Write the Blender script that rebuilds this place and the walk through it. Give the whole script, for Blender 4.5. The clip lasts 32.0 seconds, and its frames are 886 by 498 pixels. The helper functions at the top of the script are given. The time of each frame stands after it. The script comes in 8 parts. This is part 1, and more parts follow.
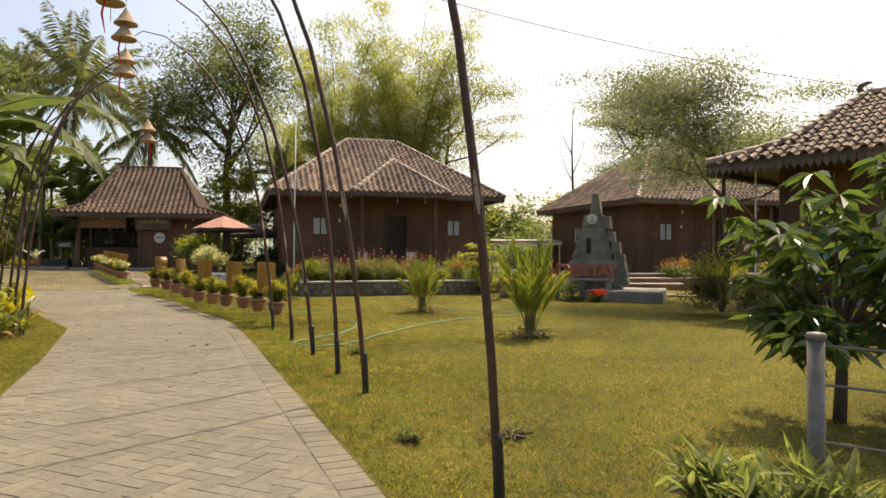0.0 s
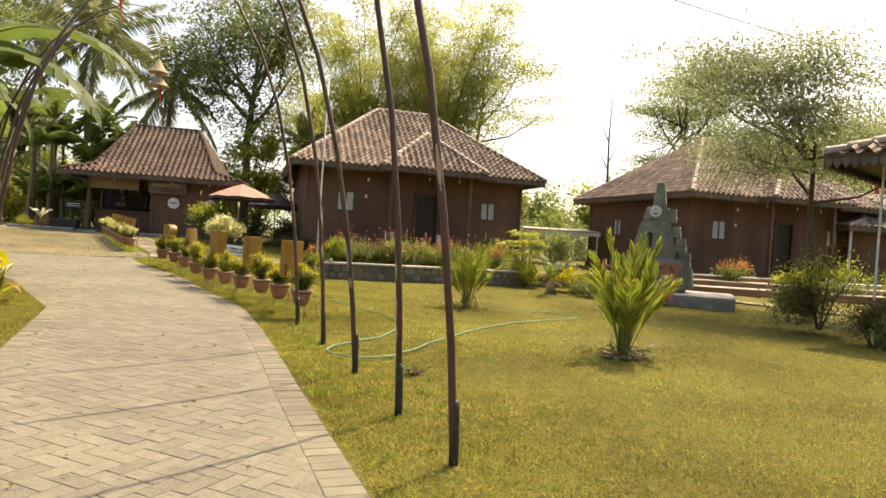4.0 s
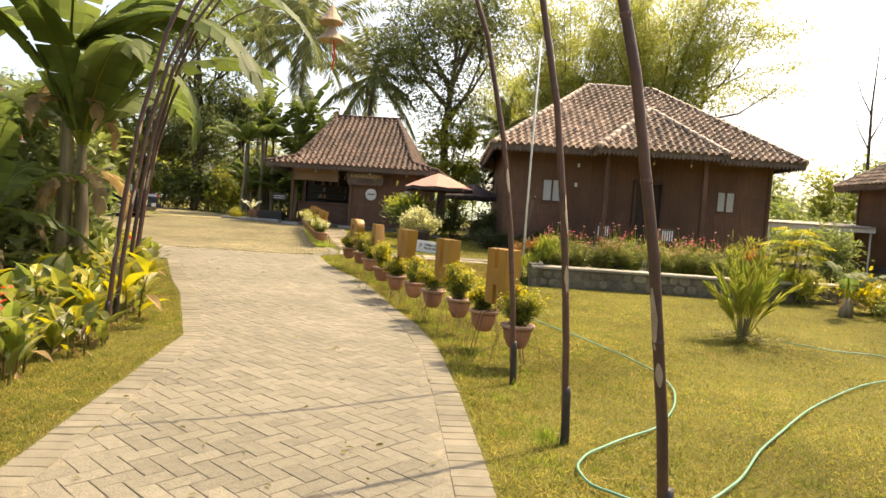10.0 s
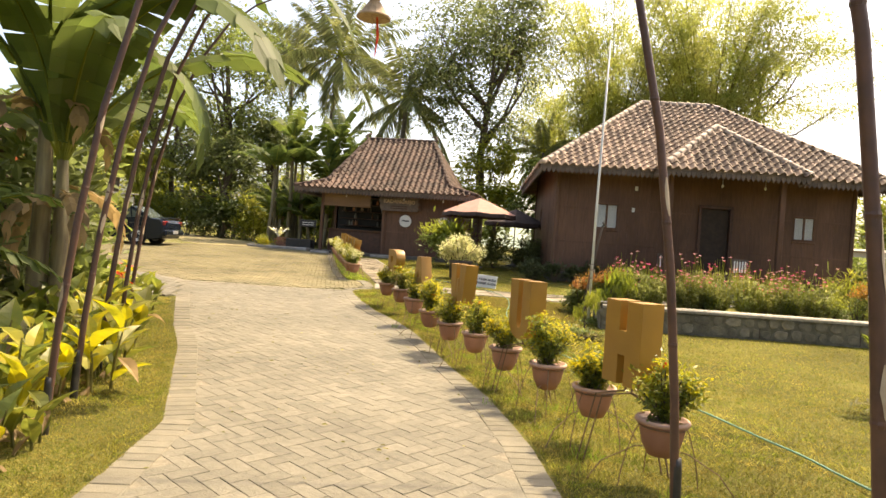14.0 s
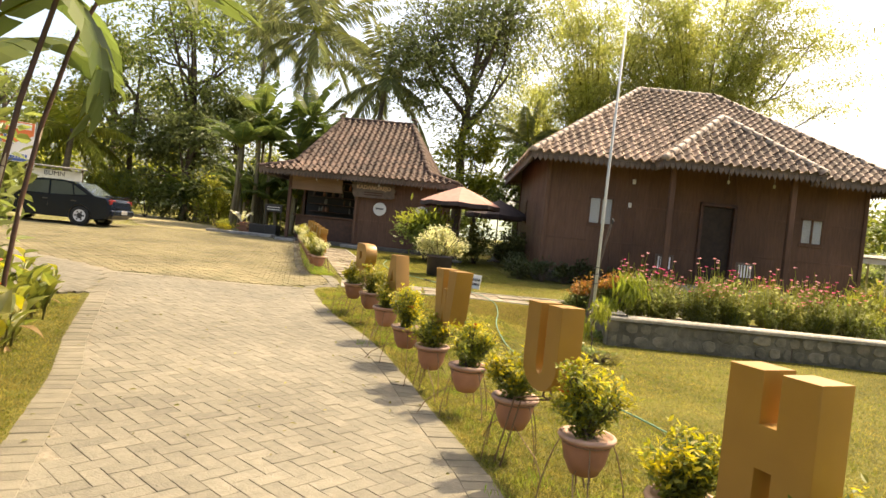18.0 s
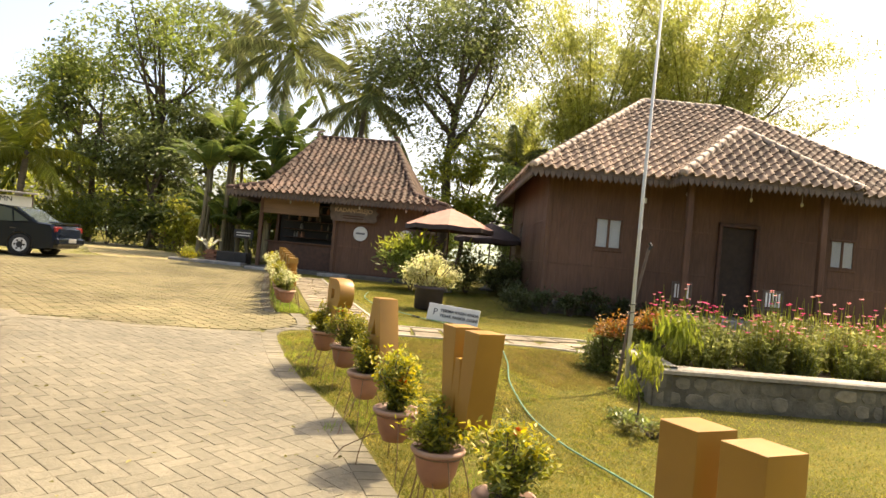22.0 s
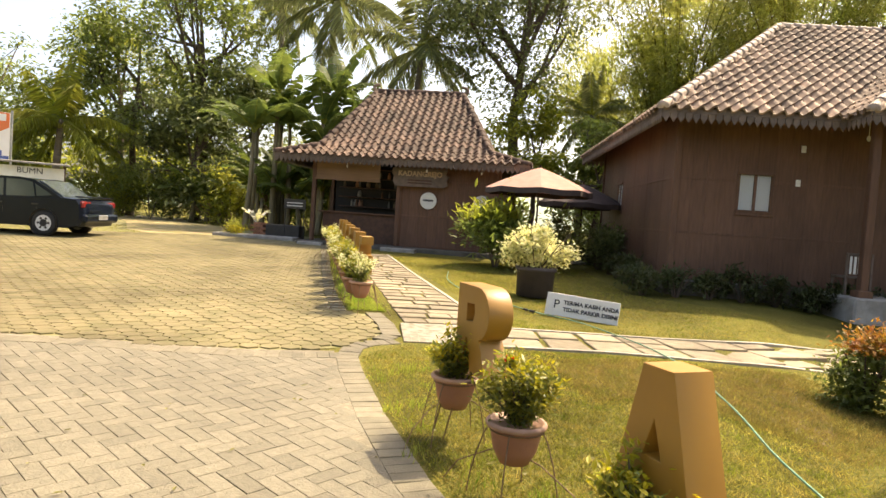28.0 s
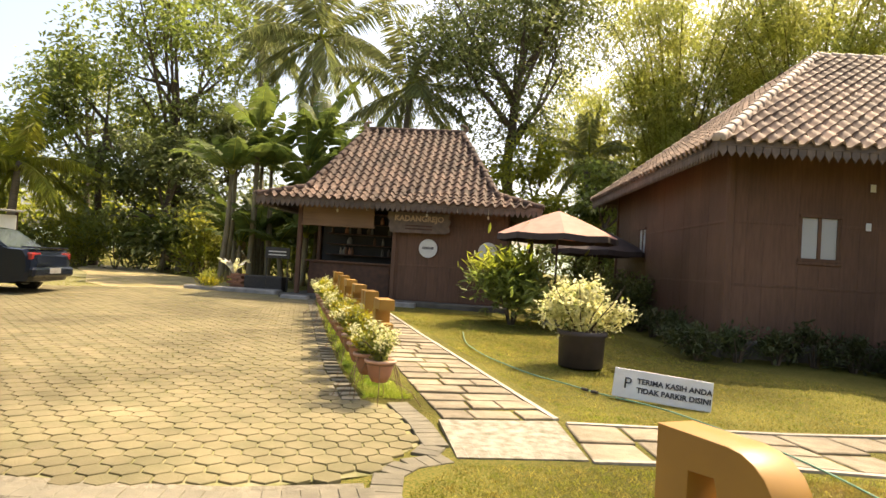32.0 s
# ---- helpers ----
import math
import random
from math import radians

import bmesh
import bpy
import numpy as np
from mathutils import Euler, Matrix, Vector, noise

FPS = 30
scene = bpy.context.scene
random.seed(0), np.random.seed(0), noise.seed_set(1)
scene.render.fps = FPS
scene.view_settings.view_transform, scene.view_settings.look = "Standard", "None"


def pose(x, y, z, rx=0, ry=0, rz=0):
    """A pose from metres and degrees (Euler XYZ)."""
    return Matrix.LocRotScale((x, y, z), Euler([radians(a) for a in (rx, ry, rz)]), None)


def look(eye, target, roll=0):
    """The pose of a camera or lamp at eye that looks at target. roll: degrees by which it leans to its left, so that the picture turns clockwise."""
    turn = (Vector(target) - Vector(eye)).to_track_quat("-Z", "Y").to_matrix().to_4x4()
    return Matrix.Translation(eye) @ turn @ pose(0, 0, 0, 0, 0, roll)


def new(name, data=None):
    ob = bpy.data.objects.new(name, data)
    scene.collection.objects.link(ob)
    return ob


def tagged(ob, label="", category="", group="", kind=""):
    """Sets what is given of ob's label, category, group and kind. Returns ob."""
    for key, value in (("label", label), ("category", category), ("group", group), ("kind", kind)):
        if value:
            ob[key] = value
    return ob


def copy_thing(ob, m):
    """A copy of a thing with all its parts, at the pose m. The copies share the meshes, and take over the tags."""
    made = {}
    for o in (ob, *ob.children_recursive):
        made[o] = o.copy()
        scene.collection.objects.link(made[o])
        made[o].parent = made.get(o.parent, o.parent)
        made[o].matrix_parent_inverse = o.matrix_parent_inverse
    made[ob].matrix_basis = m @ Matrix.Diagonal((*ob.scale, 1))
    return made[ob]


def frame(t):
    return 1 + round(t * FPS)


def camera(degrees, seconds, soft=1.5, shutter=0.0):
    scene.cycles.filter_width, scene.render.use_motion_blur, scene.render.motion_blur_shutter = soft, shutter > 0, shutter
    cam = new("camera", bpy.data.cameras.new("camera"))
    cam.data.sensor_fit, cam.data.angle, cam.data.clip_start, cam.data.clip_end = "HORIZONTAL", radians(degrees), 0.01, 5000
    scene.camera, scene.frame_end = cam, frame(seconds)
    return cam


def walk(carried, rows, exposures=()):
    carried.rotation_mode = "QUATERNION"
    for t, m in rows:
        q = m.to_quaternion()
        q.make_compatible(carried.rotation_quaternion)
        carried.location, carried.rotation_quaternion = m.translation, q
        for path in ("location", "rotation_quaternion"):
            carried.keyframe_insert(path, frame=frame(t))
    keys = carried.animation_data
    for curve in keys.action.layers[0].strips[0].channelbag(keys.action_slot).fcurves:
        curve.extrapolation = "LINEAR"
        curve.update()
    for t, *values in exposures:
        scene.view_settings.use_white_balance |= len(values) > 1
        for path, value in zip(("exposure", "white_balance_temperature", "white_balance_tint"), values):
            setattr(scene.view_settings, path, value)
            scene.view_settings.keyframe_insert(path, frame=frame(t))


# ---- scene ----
cam = camera(68.6, 32.0)
PATH = [
    (0, (0.936, 1.113, 1.167), (0.751, 3.104, 1.19), 0.2),
    (0.5, (0.838, 1.325, 1.206), (0.571, 3.304, 1.309), -0.4),
    (1, (0.783, 1.618, 1.205), (0.352, 3.569, 1.309), 0.8),
    (1.5, (0.668, 1.878, 1.176), (0.383, 3.857, 1.193), 2.6),
    (2, (0.535, 2.105, 1.222), (0.223, 4.08, 1.25), 1.2),
    (2.5, (0.446, 2.449, 1.229), (-0.04, 4.389, 1.237), 1.5),
    (3, (0.371, 2.668, 1.222), (-0.124, 4.604, 1.152), 3.8),
    (3.5, (0.197, 2.877, 1.222), (-0.134, 4.85, 1.202), 5.2),
    (5.5, (-0.378, 3.884, 1.242), (-0.481, 5.877, 1.099), 1.3),
    (6, (-0.495, 4.206, 1.26), (-0.865, 6.167, 1.128), 0.6),
    (6.5, (-0.533, 4.428, 1.264), (-0.866, 6.389, 1.06), 2.2),
    (7, (-0.682, 4.679, 1.275), (-0.783, 6.671, 1.136), 3.3),
    (7.5, (-0.77, 4.814, 1.286), (-0.962, 6.8, 1.144), 1.9),
    (8, (-0.809, 5.133, 1.3), (-1.294, 7.07, 1.181), 3.0),
    (8.5, (-0.84, 5.259, 1.298), (-1.326, 7.195, 1.172), 3.6),
    (9, (-0.98, 5.493, 1.298), (-1.351, 7.456, 1.201), 4.1),
    (9.5, (-1.12, 5.687, 1.316), (-1.655, 7.613, 1.253), 3.2),
    (10, (-1.203, 6.035, 1.327), (-1.993, 7.869, 1.224), 4.0),
    (10.5, (-1.346, 6.193, 1.315), (-2.167, 8.013, 1.196), 5.7),
    (11, (-1.562, 6.404, 1.334), (-2.194, 8.299, 1.236), 4.3),
    (11.5, (-1.713, 6.576, 1.346), (-2.489, 8.419, 1.318), 3.1),
    (12, (-1.844, 6.851, 1.32), (-2.78, 8.615, 1.207), 4.3),
    (12.5, (-1.996, 7.006, 1.33), (-2.777, 8.846, 1.269), 6.2),
    (13, (-2.191, 7.186, 1.33), (-2.86, 9.068, 1.227), 4.9),
    (13.5, (-2.333, 7.456, 1.327), (-3.138, 9.285, 1.228), 3.4),
    (14, (-2.392, 7.654, 1.348), (-3.267, 9.452, 1.321), 4.0),
    (14.5, (-2.522, 7.852, 1.324), (-3.257, 9.712, 1.313), 5.0),
    (16.5, (-3.026, 8.666, 1.41), (-3.782, 10.515, 1.308), 4.1),
    (17, (-3.15, 8.87, 1.411), (-3.713, 10.785, 1.285), 2.6),
    (17.5, (-3.178, 9.048, 1.432), (-3.951, 10.892, 1.454), 3.6),
    (18, (-3.293, 9.312, 1.409), (-4.094, 11.144, 1.356), 5.8),
    (18.5, (-3.475, 9.498, 1.421), (-4.146, 11.382, 1.421), 4.7),
    (19, (-3.604, 9.623, 1.412), (-4.282, 11.504, 1.375), 2.8),
    (19.5, (-3.706, 10.002, 1.417), (-4.468, 11.851, 1.442), 2.6),
    (20, (-3.735, 10.184, 1.415), (-4.395, 12.072, 1.392), 4.0),
    (20.5, (-3.882, 10.425, 1.431), (-4.288, 12.383, 1.414), 3.9),
    (21, (-3.989, 10.626, 1.449), (-4.504, 12.558, 1.489), 2.6),
    (21.5, (-4.074, 10.961, 1.462), (-4.817, 12.818, 1.498), 4.4),
    (22, (-4.279, 11.147, 1.463), (-5.037, 12.997, 1.489), 5.2),
    (22.5, (-4.497, 11.308, 1.442), (-5.152, 13.198, 1.461), 1.7),
    (23, (-4.703, 11.607, 1.489), (-5.685, 13.347, 1.588), 1.8),
    (23.5, (-4.896, 11.798, 1.479), (-5.893, 13.531, 1.524), 5.7),
    (24, (-5.085, 11.958, 1.48), (-5.751, 13.844, 1.493), 4.6),
    (24.5, (-5.219, 12.069, 1.473), (-6.022, 13.9, 1.502), 3.3),
    (25, (-5.359, 12.422, 1.476), (-6.306, 14.184, 1.504), 2.3),
    (25.5, (-5.451, 12.577, 1.465), (-6.388, 14.344, 1.481), 2.9),
    (27.5, (-6.194, 13.5, 1.515), (-7.043, 15.31, 1.54), 5.6),
    (28, (-6.431, 13.573, 1.525), (-7.307, 15.369, 1.431), 3.9),
    (28.5, (-6.6, 13.769, 1.531), (-7.706, 15.435, 1.523), 2.5),
    (29, (-6.734, 14.032, 1.551), (-7.831, 15.704, 1.525), 3.3),
    (29.5, (-6.926, 14.201, 1.541), (-7.921, 15.935, 1.494), 3.1),
    (30, (-7.137, 14.337, 1.554), (-7.965, 16.154, 1.441), 3.1),
    (30.5, (-7.311, 14.579, 1.561), (-8.23, 16.353, 1.641), 4.4),
    (31, (-7.474, 14.801, 1.57), (-8.488, 16.524, 1.553), 4.5),
    (31.5, (-7.705, 14.995, 1.616), (-8.49, 16.833, 1.681), 3.2),
    (32, (-7.914, 15.045, 1.607), (-8.731, 16.87, 1.655), 3.5),
]
EXPOSURES = [(0.0, 0.74, 7450, 10), (1.0, 0.66, 7550, 10), (3.0, 1.03, 7650, 10), (6.0, 1.38, 7700, 11), (9.5, 1.43, 7700, 11), (12.5, 1.53, 7700, 11), (17.0, 1.51, 7700, 11), (25.0, 1.53, 7700, 11), (28.0, 1.57, 7700, 11), (32.0, 1.52, 7700, 11)]
walk(cam, [(t, look(eye, target, roll)) for t, eye, target, roll in PATH], EXPOSURES)

# ---- world and sun ----
SUN = Vector((0.232, 0.49, 0.84)).normalized()
world = bpy.data.worlds.new("sky")
scene.world = world
world.use_nodes = True
_sky = world.node_tree.nodes.new("ShaderNodeTexSky")
_sky.sky_type = "NISHITA"
_sky.sun_disc = False
_sky.sun_elevation = math.asin(SUN.z)
_sky.sun_rotation = math.atan2(SUN.x, SUN.y)
_sky.dust_density, _sky.air_density, _sky.ozone_density = 4.5, 0.85, 1.0
_bg = world.node_tree.nodes["Background"]
_bg.inputs[1].default_value = 0.15
world.node_tree.links.new(_sky.outputs[0], _bg.inputs[0])
_sl = bpy.data.lights.new("sun", "SUN")
_sl.energy, _sl.angle, _sl.color = 2.8, radians(0.4), (1.0, 0.9, 0.72)
sun = new("sun", _sl)
sun.matrix_world = look(SUN * 60, (0, 0, 0))

# ---- materials ----


def mat(name, c1, c2=None, scale=8.0, rough=0.7, metal=0.0, bump=0.1, bscale=None, big=0.25, bigscale=0.6,
        rnd=0.0, isl=0.0, trans=0.0, gloss=0.5, stretch=None):
    m = bpy.data.materials.new(name)
    m.use_nodes = True
    nt = m.node_tree
    n, k = nt.nodes, nt.links
    bsdf = n["Principled BSDF"]
    c2 = c2 or tuple(v * 0.7 for v in c1)
    pos = n.new("ShaderNodeNewGeometry")
    vec = pos.outputs["Position"]
    if stretch:
        mp = n.new("ShaderNodeMapping")
        mp.inputs["Scale"].default_value = stretch
        k.new(vec, mp.inputs["Vector"])
        vec = mp.outputs[0]
    na = n.new("ShaderNodeTexNoise")
    na.inputs["Scale"].default_value, na.inputs["Detail"].default_value = scale, 5
    k.new(vec, na.inputs["Vector"])
    ramp = n.new("ShaderNodeMapRange")
    ramp.inputs[1].default_value, ramp.inputs[2].default_value = 0.3, 0.7
    k.new(na.outputs[0], ramp.inputs[0])
    mix = n.new("ShaderNodeMix")
    mix.data_type = "RGBA"
    mix.inputs[6].default_value, mix.inputs[7].default_value = (*c1, 1), (*c2, 1)
    k.new(ramp.outputs[0], mix.inputs[0])
    nb = n.new("ShaderNodeTexNoise")
    nb.inputs["Scale"].default_value, nb.inputs["Detail"].default_value = bigscale, 3
    k.new(pos.outputs["Position"], nb.inputs["Vector"])
    val = n.new("ShaderNodeMapRange")
    val.inputs[1].default_value, val.inputs[2].default_value = 0.3, 0.7
    val.inputs[3].default_value, val.inputs[4].default_value = 1 - big, 1 + big
    k.new(nb.outputs[0], val.inputs[0])
    last = val.outputs[0]
    for amount, node, out in ((rnd, "ShaderNodeObjectInfo", "Random"), (isl, "ShaderNodeNewGeometry", "Random Per Island")):
        if amount:
            oi = n.new(node)
            mr = n.new("ShaderNodeMapRange")
            mr.inputs[3].default_value, mr.inputs[4].default_value = 1 - amount, 1 + amount
            k.new(oi.outputs[out], mr.inputs[0])
            mul = n.new("ShaderNodeMath")
            mul.operation = "MULTIPLY"
            k.new(last, mul.inputs[0])
            k.new(mr.outputs[0], mul.inputs[1])
            last = mul.outputs[0]
    hsv = n.new("ShaderNodeHueSaturation")
    k.new(mix.outputs[2], hsv.inputs["Color"])
    k.new(last, hsv.inputs["Value"])
    k.new(hsv.outputs[0], bsdf.inputs["Base Color"])
    bsdf.inputs["Roughness"].default_value = rough
    bsdf.inputs["Metallic"].default_value = metal
    bsdf.inputs["Specular IOR Level"].default_value = gloss
    if bump:
        nc = n.new("ShaderNodeTexNoise")
        nc.inputs["Scale"].default_value, nc.inputs["Detail"].default_value = bscale or scale * 3, 4
        k.new(vec, nc.inputs["Vector"])
        bp = n.new("ShaderNodeBump")
        bp.inputs["Strength"].default_value, bp.inputs["Distance"].default_value = bump, 0.02
        k.new(nc.outputs[0], bp.inputs["Height"])
        k.new(bp.outputs[0], bsdf.inputs["Normal"])
    if trans:
        tb = n.new("ShaderNodeBsdfTranslucent")
        gain = n.new("ShaderNodeHueSaturation")
        gain.inputs["Value"].default_value, gain.inputs["Saturation"].default_value = 1.75, 1.05
        k.new(hsv.outputs[0], gain.inputs["Color"])
        k.new(gain.outputs[0], tb.inputs[0])
        ms = n.new("ShaderNodeMixShader")
        ms.inputs[0].default_value = trans
        k.new(bsdf.outputs[0], ms.inputs[1])
        k.new(tb.outputs[0], ms.inputs[2])
        k.new(ms.outputs[0], n["Material Output"].inputs[0])
    return m


M_LAWN = mat("lawn", (0.066, 0.082, 0.012), (0.2, 0.158, 0.042), 48, 0.9, bump=1.0, bscale=110, big=0.38, bigscale=0.55, gloss=0.1)
M_LITTER = mat("dry_leaf_litter", (0.16, 0.11, 0.06), (0.09, 0.06, 0.035), 30, 0.95, bump=0.7)
M_BLADE = mat("grass_blades", (0.108, 0.138, 0.016), (0.268, 0.208, 0.058), 5.5, 0.7, bump=0, isl=0.6, big=0.35, trans=0.5, gloss=0.1)
M_TALL = mat("tall_grass", (0.12, 0.2, 0.02), (0.3, 0.3, 0.06), 4, 0.5, bump=0, isl=0.35, trans=0.45, gloss=0.3)
# leaf green darkened to carry the shade at the house foot
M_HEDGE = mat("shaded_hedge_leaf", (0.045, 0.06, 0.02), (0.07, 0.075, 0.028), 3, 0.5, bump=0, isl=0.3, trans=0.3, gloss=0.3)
M_SAND = mat("joint_sand", (0.21, 0.18, 0.12), (0.15, 0.13, 0.085), 14, 0.95, bump=0.3)
M_PAVER = mat("concrete_paver", (0.183, 0.162, 0.115), (0.141, 0.126, 0.09), 20, 0.85, bump=0.5, bscale=70, big=0.13, rnd=0.14, isl=0.14, gloss=0.3)
M_HEX = mat("court_paver", (0.205, 0.168, 0.092), (0.142, 0.124, 0.062), 3, 0.9, bump=0.35, bscale=70, big=0.3, bigscale=0.5, rnd=0.1, isl=0.1, gloss=0.2)
M_KERB = mat("kerb_brick", (0.195, 0.17, 0.118), (0.145, 0.128, 0.089), 8, 0.85, bump=0.35, bscale=90, big=0.2, rnd=0.14, isl=0.14, gloss=0.3)
M_SLAB = mat("path_stone", (0.2838, 0.2322, 0.1591), (0.1892, 0.1548, 0.0989), 7, 0.85, bump=0.5, bscale=40, big=0.3, bigscale=1.2, rnd=0.18, isl=0.18, gloss=0.3)
M_MORTAR = mat("pale_mortar", (0.3872, 0.3476, 0.2772), (0.264, 0.2332, 0.1804), 16, 0.9, bump=0.3)
M_CEMENT = mat("weathered_cement", (0.32, 0.30, 0.27), (0.2, 0.185, 0.16), 5, 0.85, bump=0.35, bscale=30, big=0.3, bigscale=1.5)
M_DARKCEMENT = mat("dark_cement", (0.12, 0.105, 0.085), (0.07, 0.065, 0.05), 4, 0.85, bump=0.3, bscale=25, big=0.3)
M_STONE = mat("field_stone", (0.235, 0.2, 0.135), (0.12, 0.105, 0.07), 7, 0.85, bump=0.7, bscale=22, rnd=0.25, isl=0.25)
M_TILE = mat("clay_roof_tile", (0.27, 0.19, 0.135), (0.145, 0.102, 0.073), 2.2, 0.72, bump=0.2, bscale=40, big=0.2, bigscale=0.8, rnd=0.36, isl=0.36, gloss=0.18)
M_OLDTILE = mat("old_dark_roof_tile", (0.125, 0.078, 0.056), (0.062, 0.041, 0.031), 2.2, 0.7, bump=0.2, bscale=40, big=0.25, bigscale=0.8, isl=0.35, gloss=0.18)
M_RIDGE = mat("clay_ridge_tile", (0.42, 0.325, 0.24), (0.31, 0.23, 0.17), 5, 0.65, bump=0.3, bscale=30, rnd=0.15, gloss=0.4)
M_WOOD = mat("dark_stained_teak", (0.15, 0.08, 0.05), (0.112, 0.06, 0.038), 6, 0.55, bump=0.2, bscale=30, rnd=0.1, isl=0.1, stretch=(4, 4, 0.5), gloss=0.2)
M_WOOD2 = mat("dark_stained_frame", (0.09, 0.038, 0.022), (0.05, 0.023, 0.014), 9, 0.5, bump=0.2, rnd=0.12, gloss=0.4)
# door stain deepened in colour to include the porch shade
M_DOOR = mat("door_with_shade", (0.055, 0.036, 0.026), (0.035, 0.024, 0.018), 9, 0.5, bump=0.2, gloss=0.2)
M_FASCIA = mat("weathered_fascia_wood", (0.16, 0.115, 0.085), (0.1, 0.072, 0.054), 8, 0.75, bump=0.2, rnd=0.15, isl=0.15)
M_WHITE = mat("white_paint", (0.7176, 0.7084, 0.6624), (0.644, 0.6256, 0.5704), 8, 0.5, bump=0.03, big=0.06)
M_CURTAIN = mat("pale_curtain", (0.82, 0.82, 0.78), (0.72, 0.72, 0.68), 3, 0.8, bump=0.1, big=0.08, stretch=(9, 9, 0.3))
# near-black colour standing in for the shade inside openings
M_DARK = mat("interior_shade", (0.02, 0.017, 0.015), None, 5, 0.7, bump=0)
M_BAMBOO = mat("brown_bamboo", (0.10, 0.045, 0.026), (0.06, 0.028, 0.018), 14, 0.5, bump=0.15, rnd=0.15)
M_BLACK = mat("black_paint", (0.018, 0.015, 0.013), (0.035, 0.03, 0.025), 20, 0.5, bump=0.1)
M_PALEWORN = mat("bare_worn_bamboo", (0.45, 0.36, 0.25), (0.3, 0.22, 0.14), 16, 0.7, bump=0.1)
M_TERRA = mat("terracotta_plastic", (0.40, 0.19, 0.115), (0.33, 0.155, 0.095), 10, 0.6, bump=0.08, big=0.15, rnd=0.12, gloss=0.35)
M_TERRARIM = mat("faded_pot_rim", (0.52, 0.32, 0.23), (0.42, 0.24, 0.16), 12, 0.65, bump=0.08, rnd=0.1)
M_SOIL = mat("potting_soil", (0.05, 0.033, 0.022), (0.09, 0.06, 0.04), 25, 0.95, bump=0.5)
M_GOLD = mat("gold_paint", (0.3696, 0.1892, 0.0264), (0.2992, 0.1496, 0.0211), 3, 0.45, metal=0.0, bump=0.05, big=0.2, gloss=0.5)
M_IRON = mat("rusty_iron_rod", (0.17, 0.115, 0.07), (0.24, 0.15, 0.09), 20, 0.6, metal=0.5, bump=0.2)
M_STEEL = mat("grey_galvanised_steel", (0.42, 0.42, 0.40), (0.3, 0.3, 0.29), 12, 0.45, metal=0.6, bump=0.08)
M_PIPE = mat("dull_grey_pipe", (0.2, 0.185, 0.165), (0.12, 0.11, 0.095), 12, 0.6, metal=0.2, bump=0.15)
M_BAMLEAF = mat("bamboo_leaf", (0.25, 0.28, 0.075), (0.33, 0.32, 0.1), 0.8, 0.5, bump=0, isl=0.3, trans=0.62, gloss=0.3)
M_HOSE = mat("green_hose", (0.09, 0.24, 0.15), (0.15, 0.29, 0.19), 9, 0.45, bump=0.05)
M_BARK = mat("tree_bark", (0.13, 0.095, 0.065), (0.07, 0.05, 0.036), 5, 0.9, bump=0.6, bscale=14, stretch=(3, 3, 0.6))
M_PALMBARK = mat("palm_bark", (0.2, 0.165, 0.13), (0.11, 0.09, 0.07), 6, 0.9, bump=0.5, stretch=(0.6, 0.6, 5))
M_LEAF = mat("green_leaf", (0.12, 0.155, 0.038), (0.165, 0.185, 0.05), 0.8, 0.4, bump=0, isl=0.35, trans=0.5, gloss=0.5)
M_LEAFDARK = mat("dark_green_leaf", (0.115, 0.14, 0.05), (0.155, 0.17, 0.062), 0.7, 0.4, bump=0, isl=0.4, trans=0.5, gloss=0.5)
M_LEAFLIGHT = mat("yellow_green_leaf", (0.17, 0.2, 0.028), (0.25, 0.24, 0.045), 0.8, 0.5, bump=0, isl=0.3, trans=0.5, gloss=0.35)
# leaf colour greyed and paled to imitate haze over the foliage
M_LEAFGREY = mat("hazed_grey_green_leaf", (0.15, 0.175, 0.08), (0.2, 0.215, 0.11), 0.8, 0.5, bump=0, isl=0.3, trans=0.5, gloss=0.3)
M_LEAFDRY = mat("olive_leaf", (0.17, 0.145, 0.045), (0.12, 0.12, 0.035), 0.8, 0.55, bump=0, isl=0.35, trans=0.4, gloss=0.3)
M_FROND = mat("palm_frond", (0.14, 0.17, 0.065), (0.22, 0.22, 0.095), 0.9, 0.4, bump=0, isl=0.35, trans=0.5, gloss=0.5)
M_BANANA = mat("banana_leaf", (0.075, 0.11, 0.028), (0.12, 0.145, 0.036), 1.5, 0.55, bump=0.05, isl=0.25, trans=0.4, gloss=0.25)
M_BANSTEM = mat("banana_stem", (0.24, 0.19, 0.085), (0.11, 0.08, 0.04), 4, 0.6, bump=0.2, stretch=(5, 5, 0.6))
M_YELLOWLEAF = mat("yellow_croton_leaf", (0.4675, 0.374, 0.0298), (0.204, 0.221, 0.0255), 6, 0.45, bump=0, isl=0.3, trans=0.4)
M_PALELEAF = mat("cream_variegated_leaf", (0.6808, 0.6348, 0.3864), (0.46, 0.46, 0.2024), 8, 0.5, bump=0, isl=0.15, trans=0.35)
M_ORANGE = mat("orange_red_leaf", (0.36, 0.12, 0.03), (0.24, 0.18, 0.03), 9, 0.5, bump=0, isl=0.3, trans=0.3)
M_PINK = mat("pink_petal", (0.66, 0.1, 0.24), (0.55, 0.12, 0.2), 7, 0.55, bump=0, isl=0.35, trans=0.3)
M_RED = mat("red_petal", (0.6, 0.03, 0.015), (0.55, 0.1, 0.02), 9, 0.55, bump=0, isl=0.3, trans=0.3)
